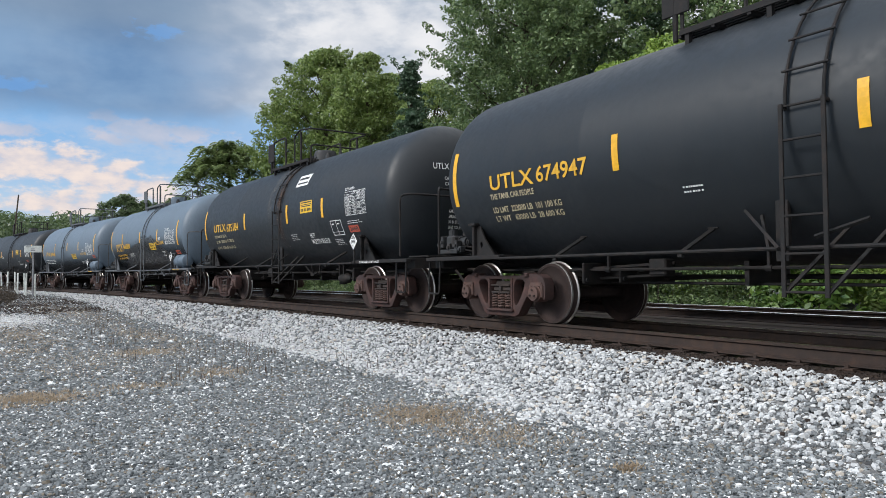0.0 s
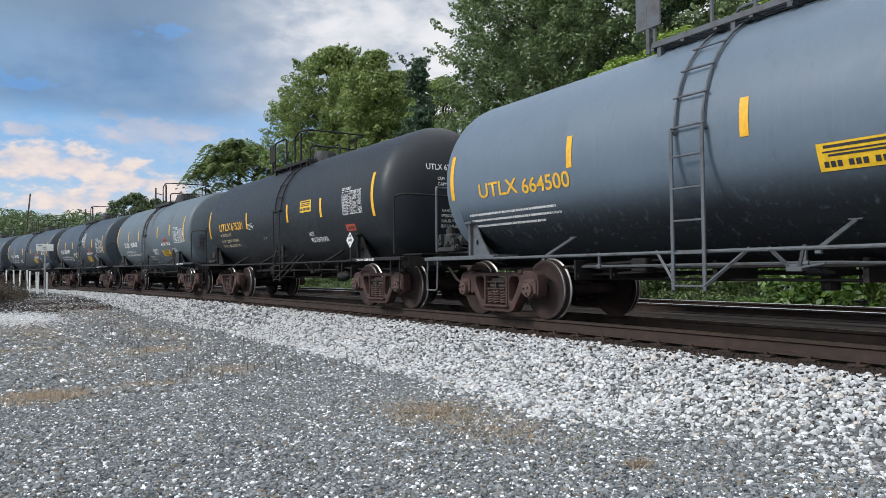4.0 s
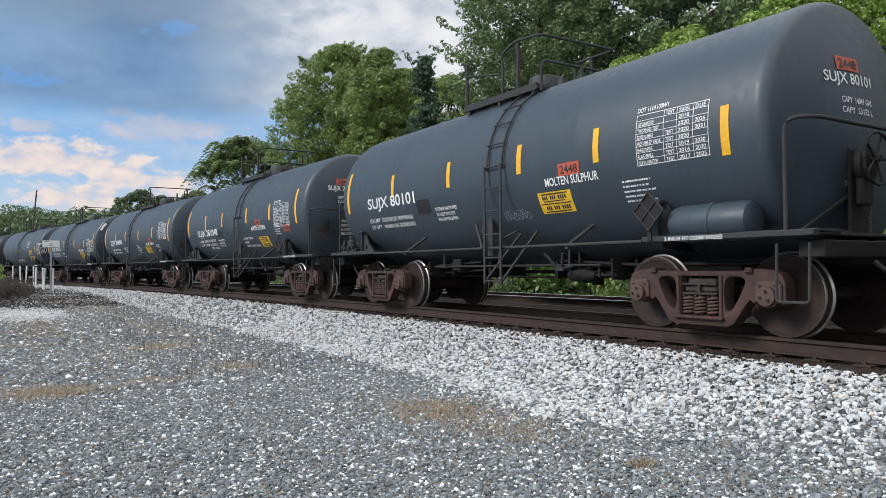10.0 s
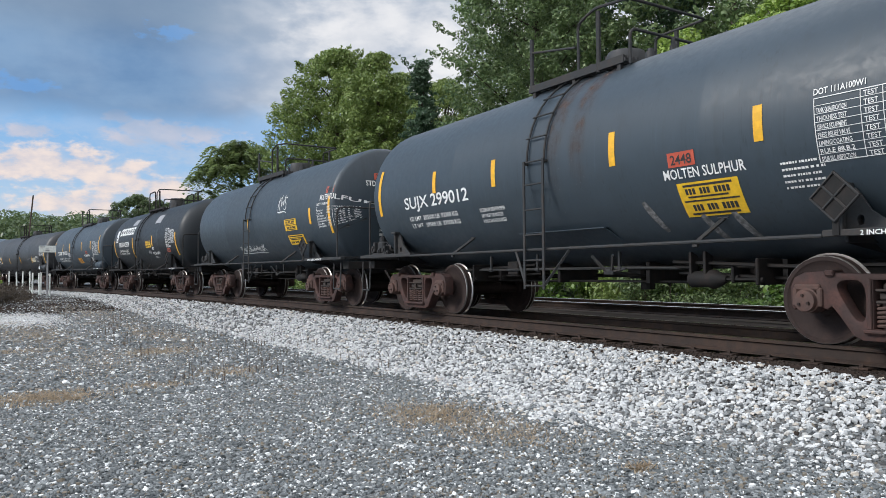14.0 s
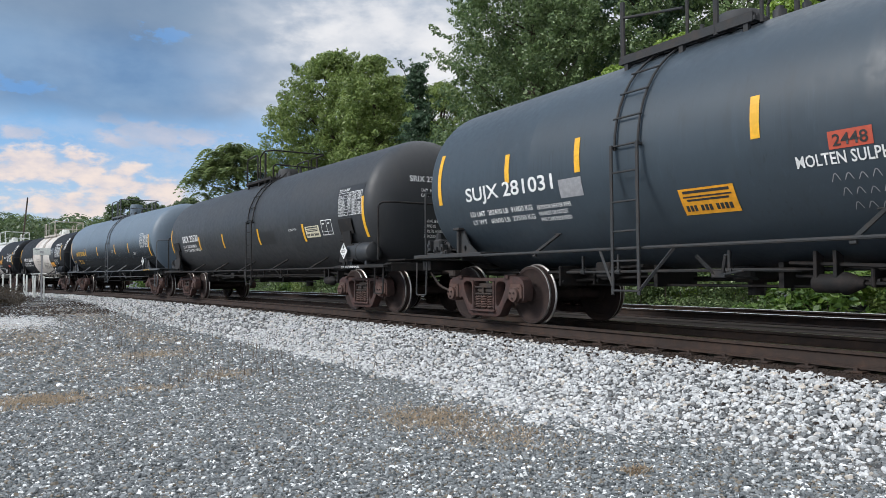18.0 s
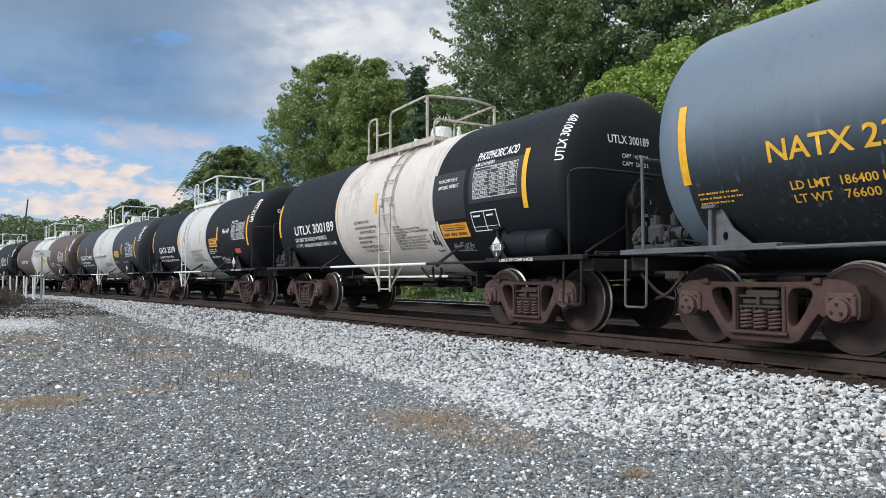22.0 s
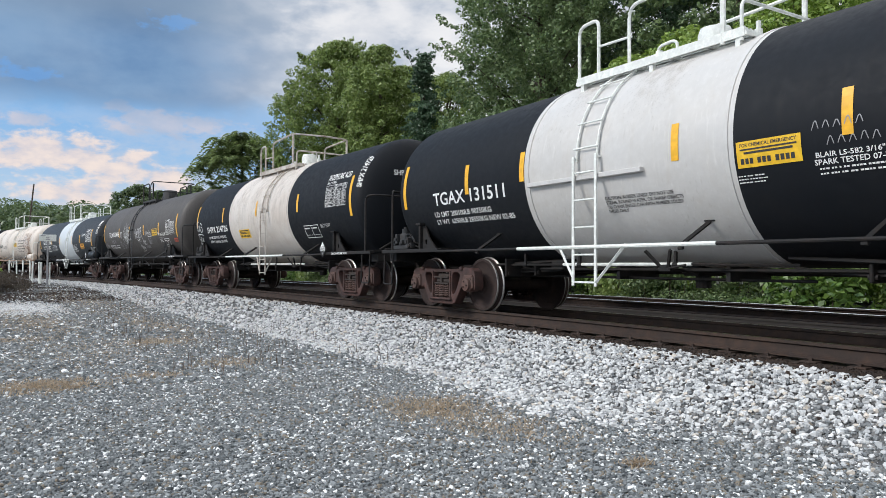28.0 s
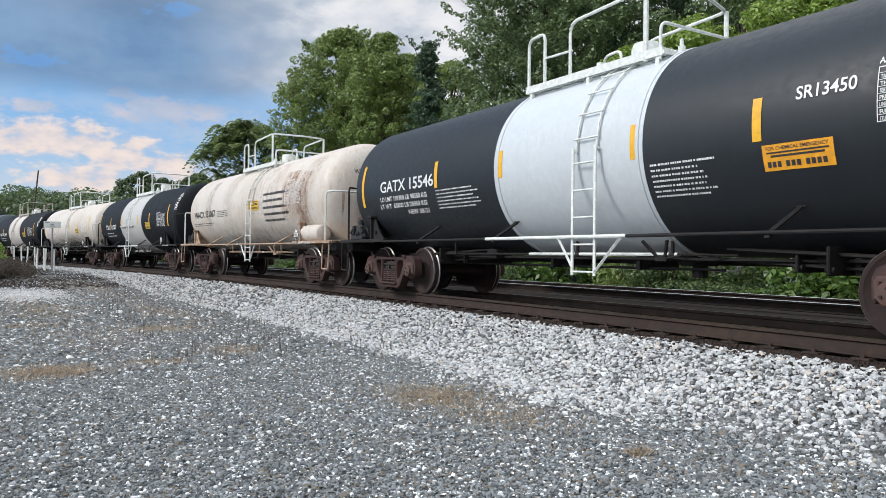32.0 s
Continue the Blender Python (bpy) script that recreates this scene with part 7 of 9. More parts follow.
def marks_9(d):
    d.stripe(-5.02, -0.42, 0.50)
    d.stripe(-3.00, -0.26, 0.20)
    d.stripe(-1.26, -0.25, 0.19)
    d.stripe(0.95, -0.25, 0.19)
    d.stripe(2.77, -0.26, 0.18)
    d.stripe(4.55, -0.45, 0.44)
    d.text('SUJX 281048', -3.95, -0.49, 2.13, 0.215)
    d.text('LD LMT  202400 LB  91850 KG', -3.93, -0.71, 1.73, 0.085)
    d.text('LT WT   60600 LB  27450 KG', -3.93, -0.86, 1.73, 0.085)
    d.text('RELT 10-2007', -2.92, -1.00, 0.78, 0.085)
    d.text('EXTERIOR HEATER PIPES', -1.97, -0.72, 0.65, 0.062)
    d.text('NO INLET OR OUTLET', -1.97, -0.82, 0.55, 0.062)
    d.text('PIPE CAPS REQUIRED', -1.97, -0.92, 0.58, 0.062)
    d.plate('2448', 1.65, -0.37, 2.05, -0.20)
    d.text('MOLTEN SULPHUR', 1.31, -0.49, 1.07, 0.120)
    d.panel(1.59, -1.08, 2.41, -0.68)
    d.lines(5, 3.04, -0.71, 3.52, -0.37)
    d.table(3.08, -0.48, 4.12, 0.14)
    d.plate('2448', 3.63, -0.63, 4.02, -0.43)
    d.dark(-1.80, -0.58, -1.38, -0.34)
    d.text('INTERIOR COATING', 0.42, -0.76, 0.77, 0.075)
    d.text('15500', 0.42, -0.89, 0.32, 0.075)
    d.text('APPLIED PECT 12-2018', 0.42, -1.02, 1.08, 0.075)

def marks_10(d):
    d.stripe(-5.28, -0.49, 0.44)
    d.stripe(-3.20, -0.26, 0.17)
    d.stripe(-1.48, -0.29, 0.16)
    d.stripe(0.69, -0.32, 0.13)
    d.text('SUJX 299090', -4.22, -0.41, 2.14, 0.215)
    d.text('LD LMT  204400 LB  92700 KG', -4.20, -0.71, 1.59, 0.085)
    d.text('LT WT   58600 LB  26600 KG', -4.20, -0.86, 1.59, 0.085)
    d.text('EXTERIOR HEATER PIPES', -2.02, -0.64, 0.68, 0.062)
    d.text('NO INLET OR OUTLET', -2.02, -0.74, 0.59, 0.062)
    d.text('PIPE CAPS REQUIRED', -2.02, -0.84, 0.62, 0.062)
    d.closing_notice(0.27, -0.57, 1.0)
    d.stripe(2.76, -0.28, 0.17)
    d.stripe(4.89, -0.47, 0.42)
    d.plate('2448', 2.14, -0.46, 2.49, -0.29)
    d.text('MOLTEN SULPHUR', 1.77, -0.59, 1.08, 0.120)
    d.panel(1.43, -0.98, 2.26, -0.58)
    d.lines(5, 3.11, -0.91, 3.56, -0.57)
    d.table(3.61, -0.38, 4.67, 0.24)

def marks_11(d):
    d.stripe(-5.27, -0.49, 0.42)
    d.stripe(-3.18, -0.22, 0.16)
    d.stripe(-1.42, -0.29, 0.13)
    d.stripe(1.10, -0.30, 0.13)
    d.stripe(3.13, -0.31, 0.06)
    d.stripe(4.99, -0.51, 0.38)
    d.text('SUJX 299012', -4.27, -0.43, 2.12, 0.215)
    d.text('LD LMT  203500 LB  92300 KG', -4.19, -0.67, 1.62, 0.085)
    d.text('LT WT   59500 LB  27000 KG', -4.19, -0.82, 1.62, 0.085)
    d.text('EXTERIOR HEATER PIPES', -1.91, -0.67, 0.66, 0.062)
    d.text('NO INLET OR OUTLET', -1.91, -0.77, 0.57, 0.062)
    d.text('PIPE CAPS REQUIRED', -1.91, -0.87, 0.60, 0.062)
    d.plate('2448', 1.96, -0.44, 2.33, -0.27)
    d.text('MOLTEN SULPHUR', 1.87, -0.58, 1.07, 0.120)
    d.panel(1.92, -1.12, 2.86, -0.61)
    for x, b, w in ((1.61, -0.88, 0.34), (2.37, -1.13, 0.33), (2.77, -1.12, 0.33)):        # chalky scuffs under the notice
        d.spray([[(0, 1), (0.2, 0.6), (0.5, 0)]], x - 0.16, b - 0.40, x - 0.16 + w, b + 0.06, 0.05, CHALK)
    d.lines(5, 3.32, -0.88, 3.80, -0.54)
    d.table(3.72, -0.62, 4.79, -0.00)

def marks_14(d):
    d.stripe(-4.91, -0.41, 0.47)
    d.stripe(-2.99, -0.23, 0.20)
    d.stripe(-1.46, -0.26, 0.20)
    d.stripe(1.16, -0.25, 0.19)
    d.stripe(2.98, -0.25, 0.18)
    d.stripe(4.57, -0.47, 0.42)
    d.text('SUJX 281031', -4.12, -0.42, 2.15, 0.215)
    d.text('LD LMT  202400 LB  91800 KG', -4.10, -0.69, 1.58, 0.085)
    d.text('LT WT   60600 LB  27500 KG', -4.10, -0.84, 1.58, 0.085)
    d.text('EXTERIOR HEATER PIPES', -2.41, -0.70, 0.71, 0.062)
    d.text('NO INLET OR OUTLET', -2.41, -0.80, 0.61, 0.062)
    d.text('PIPE CAPS REQUIRED', -2.41, -0.90, 0.64, 0.062)
    d.plate('2448', 1.89, -0.48, 2.29, -0.31)
    d.text('MOLTEN SULPHUR', 1.55, -0.62, 1.05, 0.120)
    d.panel(-0.00, -1.05, 0.85, -0.65, ORANGEPANEL)
    d.lines(5, 2.80, -1.00, 3.27, -0.66)
    d.table(3.33, -0.56, 4.39, 0.06)
    d.greysticker(-1.86, -0.58, -1.41, -0.32)
    d.greysticker(3.15, -0.66, 3.41, -0.56)
    for k in range(3):
        d.scratched(1.85 + 0.06 * k, -0.80 - 0.16 * k, 0.62)



def marks_sujx(number, load, light, built="BUILT 07-1999", notice=True):
    """The common lettering of the grey sulphur cars, set out from the two trucks."""
    def marks(d):
        h = d.c.h
        for x, tall in ((-h - 1.10, 1), (-h + 1.02, 0), (-h + 3.0, 0), (h - 3.2, 0), (h - 1.58, 0), (h + 0.50, 1)):
            d.stripe(x, -0.45 if tall else -0.24, 0.44 if tall else 0.20)
        d.text(number, -h + 0.05, -0.46, 2.15, 0.22)
        d.text("LD LMT " + load, -h, -0.72, 1.75, 0.095)
        d.text("LT WT   " + light, -h, -0.88, 1.75, 0.095)
        d.text("EXTERIOR HEATER PIPES", -h + 2.30, -0.70, 0.80, 0.065)
        d.text("NO INLET OR OUTLET", -h + 2.30, -0.80, 0.70, 0.065)
        d.text("PIPE CAPS REQUIRED", -h + 2.30, -0.90, 0.70, 0.065)
        d.plate("2448", h - 2.20, -0.43, h - 1.78, -0.27)
        d.text("MOLTEN SULPHUR", h - 2.54, -0.60, 1.10, 0.125)
        d.text(built, h - 2.0, -0.72, 0.62, 0.07)
        if notice:
            d.panel(h - 2.98, -1.02, h - 2.02, -0.66)
        d.lines(5, h - 1.3, -0.88, h - 0.70, -0.60)
        d.table(h - 0.78, -0.38, h + 0.34, 0.12)
    return marks


def spill(d):
    """Black residue that ran down from the manway, with a ragged upper edge."""
    c = d.c
    bm = bmesh.new()
    n = 260
    x0, x1 = -c.L + 0.2, c.L - 0.6
    rows = []
    for i in range(n + 1):
        x = x0 + (x1 - x0) * i / n
        top = float(np.interp(x, (-4.6, -3.0, -2.6, -1.5, 0.0, 1.2, 2.0, 2.6, 3.3, 4.2), (-1.15, -1.0, -0.52, -0.40, -0.12, -0.06, -0.32, -0.60, -0.95, -1.3)))
        top += 0.10 * noise.noise(Vector((x * 2.2, 1, 0))) + 0.06 * noise.noise(Vector((x * 11, 2, 0))) + 0.05 * noise.noise(Vector((x * 26, 5, 0)))
        rows.append([bm.verts.new(c.at(x, -1.9 + (top + 1.9) * k / 12, 0.0068)) for k in range(13)])
    for p, q in zip(rows, rows[1:]):
        for k in range(12):
            bm.faces.new((p[k], q[k], q[k + 1], p[k + 1]))
    part("residue", bm, RESIDUE, d.parent, "dark spilled residue")


def sulphur(i, paint, number, load, light, label, marks=None, plate=True, extra=None, **kw):
    uf, ur = FLEET[i]
    c = Car(uf, ur, paint, flanged=True, **kw)
    c.head_at = HEAD_AT.get(i, c.head_at)
    c.braced = i in (7, 10, 11)
    c.ledge = i in (7, 10, 11)
    base = marks or marks_sujx(number, load, light)

    def both(d):
        base(d)
        if extra:
            extra(d)
    return make_car(c, label, both, number, None, plate)


def acid(i, label, number, marks, band, paint=None, white=None, extra_runs=(), **kw):
    uf, ur = FLEET[i]
    kw.setdefault("R", 1.28)
    kw.setdefault("low", 1.02)
    c = Car(uf, ur, paint or BLACK_DEEP, over=kw.pop("over", 1.37), depth=0.42, band=(*band, white or WHITE), white=True, ladder=kw.pop("ladder", -0.45), placard=kw.pop("placard", "1805"), dome=0.36, **kw)

    c.flag = {18: (0.12, 1.26), 22: (-0.55, 1.15)}.get(i, c.flag)

    def both(d):
        for run_down in extra_runs:
            d.run(*run_down)
        # hoops at the edges of the band, and the heating pipe along it
        for x in c.band[:2]:
            if abs(x) > 0.2:
                hoop(d, x)
        if number.startswith("TGAX"):
            bar = bmesh.new()
            x0, x1 = c.band[0] + 0.12, c.band[1] - 1.25
            box(bm=bar, x0=x0, y0=-c.R - 0.05, z0=c.bare_zc - 0.38, x1=x1, y1=-c.R + 0.06, z1=c.bare_zc - 0.32, bevel=0.006)
            part("heater_strip", bar, c.band[2], d.parent, "white strip along the band")
        marks(d)
    return make_car(c, label, both, number, None, False, number)


def hoop(d, x):
    """A narrow raised strap round the shell where the band ends."""
    c, bm = d.c, bmesh.new()
    e = 0.09 if x < 0 else -0.09
    lathe_x(bm, [(x + e - 0.03, c.R - 0.004), (x + e - 0.025, c.R + 0.012), (x + e + 0.025, c.R + 0.012), (x + e + 0.03, c.R - 0.004)], 80, c.zc)
    part("strap", bm, c.band[2], d.parent, "", smooth=24)


# truck centres of each car, front and rear, along the train
FLEET = [(60.06, 50.30), (46.30, 36.54), (32.39, 24.07), (19.61, 10.29), (6.08, -3.68), (-7.94, -16.07), (-20.50, -28.52), (-32.79, -41.51), (-45.86, -53.96), (-58.38, -66.59), (-70.83, -79.50)]
FLEET += [(-83.61, -92.39), (-96.65, -104.77), (-109.26, -117.35), (-121.72, -129.81), (-134.32, -147.57), (-151.86, -164.51), (-168.48, -177.11), (-181.41, -189.85), (-194.05, -203.21), (-207.19, -217.79)]
FLEET += [(-221.67, -231.11), (-234.95, -245.06), (-249.03, -258.93), (-262.88, -273.63), (-277.54, -286.88), (-290.8, -300.9), (-304.8, -314.2), (-318.1, -327.5), (-331.7, -340.1)]


# where the number stands on the front head: across, and below the usual height
HEAD_AT = {7: (-0.41, 0.22), 8: (-0.28, 0.07), 9: (-0.47, 0.05), 11: (-0.27, 0.09), 14: (-0.27, 0.11)}


def place_cars():
    def rusty_five(d):
        marks_5(d)
        d.run(-0.80, -0.5, 1.45, 0.55, RUSTRUN)
        d.run(-0.62, -0.9, 1.3, 0.9, RUSTRUN)
        d.run(0.35, -0.2, 1.5, 0.5, SOOT)
        d.run(2.86, -1.2, 0.6, 0.35, PALERUN)
        d.head_run(-1.02, 1.30, 2.15, 0.34, SOOT)
        d.head_run(-1.0, 1.35, 2.0, 0.22, RUSTRUN)

    def stained(mk, *runs):
        def both(d):
            for x, b0, b1, w, mat in runs:
                d.run(x, b0, b1, w, mat)
            mk(d)
        return both

    def padded(d):
        for e in (-1, 1):
            d.pad(e * d.c.h - 0.46, e * d.c.h + 0.13, -0.64, -0.30, 1.08, FRAME)
        marks_15(d)

    def grimy(d):
        d.head_run(-0.80, 1.15, 2.0, 0.8, SOOT)
        d.head_run(-1.0, 1.3, 1.85, 0.4, RUSTRUN)

    def hoops(d):
        d.run(-0.05, -0.9, 1.5, 0.5, RUSTRUN)
        d.run(0.45, -0.9, 1.6, 0.4, RUSTRUN)
        d.shoulder_sheet(0.46, 0.80, 0.985, 0.87)
        d.head_run(-0.95, 1.5, 2.3, 0.5, RUSTRUN)
    for i, mk, num in ((0, marks_0, "UTLX 674947"), (1, stained(marks_1, (0.35, -1.6, 1.3, 0.5, RUSTRUN), (0.40, -1.5, 1.35, 0.3, RUSTRUN), (-0.3, -0.8, 1.4, 0.5, PALERUN)), "UTLX 675184")):
        make_car(Car(*FLEET[i], BLACK, R=1.38, low=1.02, ladder=0.38, brake=False, placard="2448"), "black tank car with yellow stencilled lettering", mk, num)

    def front_as_before(d):
        marks_4(d)
        marks_sulfur_front(d)

    def marks_sulfur_front(d):
        for x in (0.85, 2.84):
            d.stripe(x, -0.36, 0.09)
        d.stripe(5.30, -0.5, 0.4)
        d.panel(1.60, -0.21, 2.36, 0.05)
        d.text("HOT", 1.94, -0.80, 0.26, 0.12)
        d.text("MOLTEN SULFUR", 1.90, -0.97, 0.94, 0.125)
        d.table(3.95, -0.39, 4.83, 0.03)
        d.plate("2448", 3.93, -0.77, 4.36, -0.65)

    def blue(mk, residue):
        def both(d):
            # lower shell darkens downwards; the spill lies over it
            d.run(0.0, 0.0 if residue else -0.40, -2.2, 2 * d.c.L + 1.8, LOWERDARK)
            if residue:
                spill(d)
                d.c.lift = 0.003
            mk(d)
        return both
    make_car(Car(*FLEET[2], BLUEGREY, R=1.36, low=1.0, over=1.29, ladder=0.38, steel=GREYSTEEL, tank2=True, brake=True, placard="2448"), "blue-grey tank car with black spilled residue", blue(marks_2, True), "UTLX 646089", YELLOWMARK, True)
    make_car(Car(*FLEET[3], BLUEGREY, R=1.36, low=1.0, ladder=-0.5, steel=GREYSTEEL, tank2=True, brake=True, placard="2448"), "dusty blue-grey tank car with yellow lettering", blue(marks_3, False), "UTLX 664500", YELLOWMARK, True)
    make_car(Car(*FLEET[4], BLACK, R=1.38, low=1.02, ladder=0.38, placard="2448"), "black tank car with yellow stencilled lettering", front_as_before, "UTLX 675201")
    make_car(Car(*FLEET[5], SLATE, ladder=-0.4, dome=0.34, flanged=True), "slate grey tank car with a rusty streak", rusty_five, "SUJX 80048", None, True)

    sulphur(6, CHARCOAL, "SUJX 281095", "202600 LB  91900 KG", "60200 LB  27300 KG", "charcoal tank car with white graffiti", marks=marks_6, ladder=0.36)
    sulphur(7, CHARCOAL, "SUJX 299100", "202100 LB  91650 KG", "60900 LB  27650 KG", "charcoal tank car with white lettering", marks=marks_7, ladder=0.27, extra=grimy, tank2=True, brake=True)
    sulphur(8, CHARCOAL, "SUJX 80101", "202700 LB  91900 KG", "60300 LB  27300 KG", "charcoal tank car with a pale walkway streak", marks=marks_8, ladder=0.55, tank2=True, brake=True)
    sulphur(9, CHARCOAL, "SUJX 281048", "201400 LB  91350 KG", "60600 LB  27450 KG", "charcoal tank car with faded lettering", marks=marks_9, ladder=0.38, extra=grimy)
    sulphur(10, CHARCOAL, "SUJX 299090", "204400 LB  92700 KG", "58600 LB  26600 KG", "charcoal tank car with white lettering", marks=marks_10, ladder=-0.58, extra=grimy)
    sulphur(11, CHARCOAL, "SUJX 299012", "203500 LB  92300 KG", "59500 LB  27000 KG", "charcoal tank car with faint rusty hoops", marks=marks_11, ladder=-0.3, extra=hoops)
    make_car(Car(*FLEET[12], CHARCOAL, ladder=-0.3, flanged=True), "dark grey tank car with patched notices", marks_12, "STDX 281010", None, True)
    make_car(Car(*FLEET[13], BLACK, R=1.36, low=0.98, ladder=-0.6, dome=0.42), "glossy black tank car with large white lettering", marks_13, "PROX 60529")
    sulphur(14, CHARCOAL, "SUJX 281031", "202400 LB  91800 KG", "60600 LB  27500 KG", "charcoal tank car with an orange notice", marks=marks_14, ladder=-0.5, tank2=True, brake=True)
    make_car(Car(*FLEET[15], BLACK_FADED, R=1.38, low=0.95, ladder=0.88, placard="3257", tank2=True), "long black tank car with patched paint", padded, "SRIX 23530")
    # this shell grows darker from just above its middle to the bottom
    make_car(Car(*FLEET[16], BLUEGREY, R=1.41, low=1.02, ladder=0.65, deck=-0.2, steel=GREYSTEEL, placard="3257", dome=0.55), "long blue-grey tank car, darker in its lower half", stained(marks_16, (0.0, 0.15, -2.3, 16.5, LOWERDARK)), "NATX 231003", YELLOWMARK)
    acid(17, "black tank car with a broad dirty white band", "UTLX 300189", marks_17, (-1.98, 2.10), white=CREAMBAND, ladder=0.5, tank2=True, brake=True, extra_runs=((-1.2, -1.2, 1.3, 1.3, BANDRUN), (1.7, -1.3, 1.0, 0.6, BANDRUN), (-2.9, 0.0, 1.7, 1.2, DUSTRUN), (-4.3, 0.35, 1.6, 1.4, DUSTRUN)))
    acid(18, "black tank car with a clean white middle band", "GATX 23370", marks_18, (-1.93, 1.24), ladder=-0.8, deck=-0.3)
    acid(19, "dark grey tank car with a white middle band", "TGAX 131493", marks_19, (-2.08, 1.42), paint=ASHBLACK, over=1.24, ladder=-0.56, extra_runs=((-1.3, 0.1, 1.45, 0.9, BANDRUN), (0.4, 0.3, 1.45, 1.2, BANDRUN), (0.9, -1.5, -0.2, 0.5, BANDRUN)))

    def brown(d):
        h = d.c.h
        for x, t in ((-h - 1.0, 1), (-2.3, 0), (0.6, 0), (2.2, 0), (h + 0.3, 1)):
            d.stripe(x, -0.48 if t else -0.3, 0.40 if t else 0.14)
        d.text("GATX 8677", -h + 0.2, -0.44, 1.9, 0.22)
        d.table(h - 1.3, -0.45, h - 0.15, 0.06)
        d.panel(0.45, -0.5, 1.2, -0.2)
        d.lines(4, 2.1, -0.8, 3.1, -0.5)
        d.service_box(h - 1.7, -0.95, h - 1.1, -0.6)
    acid(20, "rusty brown tank car with a white middle band", "GATX 8677", brown, (-2.2, 1.5), paint=BROWN)
    acid(21, "black tank car with a white middle band", "TGAX 131511", marks_21, (-2.04, 1.50), ladder=-0.6, extra_runs=((0.2, 0.2, 1.45, 1.1, BANDRUN), (-1.2, 0.5, 1.45, 0.8, BANDRUN)))
    acid(22, "black tank car with a rust-stained white band", "SHPX 214726", marks_22, (-2.60, 2.06), white=CREAMBAND, ladder=0.58, brake=True, over=1.25, R=1.30, low=1.05, extra_runs=((-1.6, -1.4, 1.4, 1.4, BANDRUN), (-0.2, -1.5, 1.5, 1.8, BANDRUN), (1.3, -1.4, 1.4, 1.4, BANDRUN), (0.6, -1.4, 1.5, 0.7, BANDRUN)))
    dusty = Car(*FLEET[23], BLACK_DUSTY, R=1.33, low=1.05, depth=0.45, ladder=-0.63, dome=0.42)
    dusty.braced = True
    make_car(dusty, "dusty dark tank car covered in graffiti", marks_23, "TILX 150446", None, True)
    acid(24, "shiny black tank car with a white band", "GATX 15546", marks_24, (-1.42, 1.64), paint=BLACK, white=BANDWHITE, ladder=0.78, tank2=True, R=1.26, deck=0.22)

    def rusty_front(d):
        marks_25(d)
        d.head_run(-0.95, 1.5, 2.3, 0.9, ORANGERUN)
        d.head_run(-0.55, 1.2, 2.2, 0.8, ORANGERUN)
    make_car(Car(*FLEET[25], CREAM, R=1.24, low=1.08, steel=CREAMSTEEL, white=True, band=(-0.1, 0.1, CREAM), ladder=0.7, tank2=True, placard="1830"), "stained cream tank car with rusty running gear", stained(rusty_front, (4.3, -1.6, 0.6, 1.0, ORANGERUN), (2.0, -1.6, 1.2, 1.8, BANDRUN), (-1.5, -1.6, 1.4, 1.4, BANDRUN), (-3.5, -1.5, 1.0, 0.8, PALERUN), (0.0, -0.4, -2.0, 10.5, GREYRUN), (4.2, -1.7, 0.2, 1.3, ORANGERUN), (4.6, -1.2, 1.1, 1.2, BANDRUN), (3.4, -1.5, 0.7, 1.2, ORANGERUN), (0.9, -1.5, 1.3, 1.5, BANDRUN)), "WACX 151067", INK)

    def acid_marks(number):
        def marks(d):
            h = d.c.h
            for x, t in ((-h - 1.0, 1), (-h + 1.1, 0), (-1.9, 0), (0.8, 0), (2.6, 0), (h + 0.1, 1)):
                d.stripe(x, -0.48 if t else -0.3, 0.40 if t else 0.14)
            d.text(number, -h + 0.1, -0.42, 2.0, 0.22)
            d.lines(2, -h + 0.1, -0.85, -h + 1.8, -0.55)
            d.panel(1.9, -0.55, 2.7, -0.2)
            d.table(h - 1.4, -0.45, h - 0.3, 0.05)
        return marks
    acid(26, "black tank car with a white middle band", "TGAX 131507", acid_marks("TGAX 131507"), (-2.1, 1.4))
    make_car(Car(*FLEET[27], CREAM, R=1.24, low=1.08, white=True, band=(-0.1, 0.1, CREAM), steel=FRAME, placard="1830"), "white tank car with a dirty lower half", stained(acid_marks("WACX 151044"), (0.0, -0.30, -2.1, 11.5, SOOT), (1.5, -0.25, -2.0, 7.5, SOOT), (-1.0, -0.3, -2.0, 8.5, SOOT)), "WACX 151044", INK)
    acid(28, "black tank car with a dirty white band", "GATX 23391", acid_marks("GATX 23391"), (-2.0, 1.2), white=CREAMBAND)
    sulphur(29, SLATE, "SUJX 80052", "204000 LB  92550 KG", "59000 LB  26750 KG", "slate grey tank car with white lettering")


CREAMBAND = paint("rust stained white band", (0.57, 0.53, 0.485), (0.42, 0.34, 0.28), 0.45, 0.5, 0.0, 0.5)
BANDWHITE = paint("cool white band", (0.545, 0.58, 0.60), (0.48, 0.50, 0.50), 0.25, 0.4, 0.0, 0.25)
CREAMSTEEL = iron("stained pale steelwork", (0.46, 0.36, 0.27), (0.26, 0.13, 0.07), 0.6, 0.7)
place_cars()


# ---- stones of the yard and the ballast bank ----


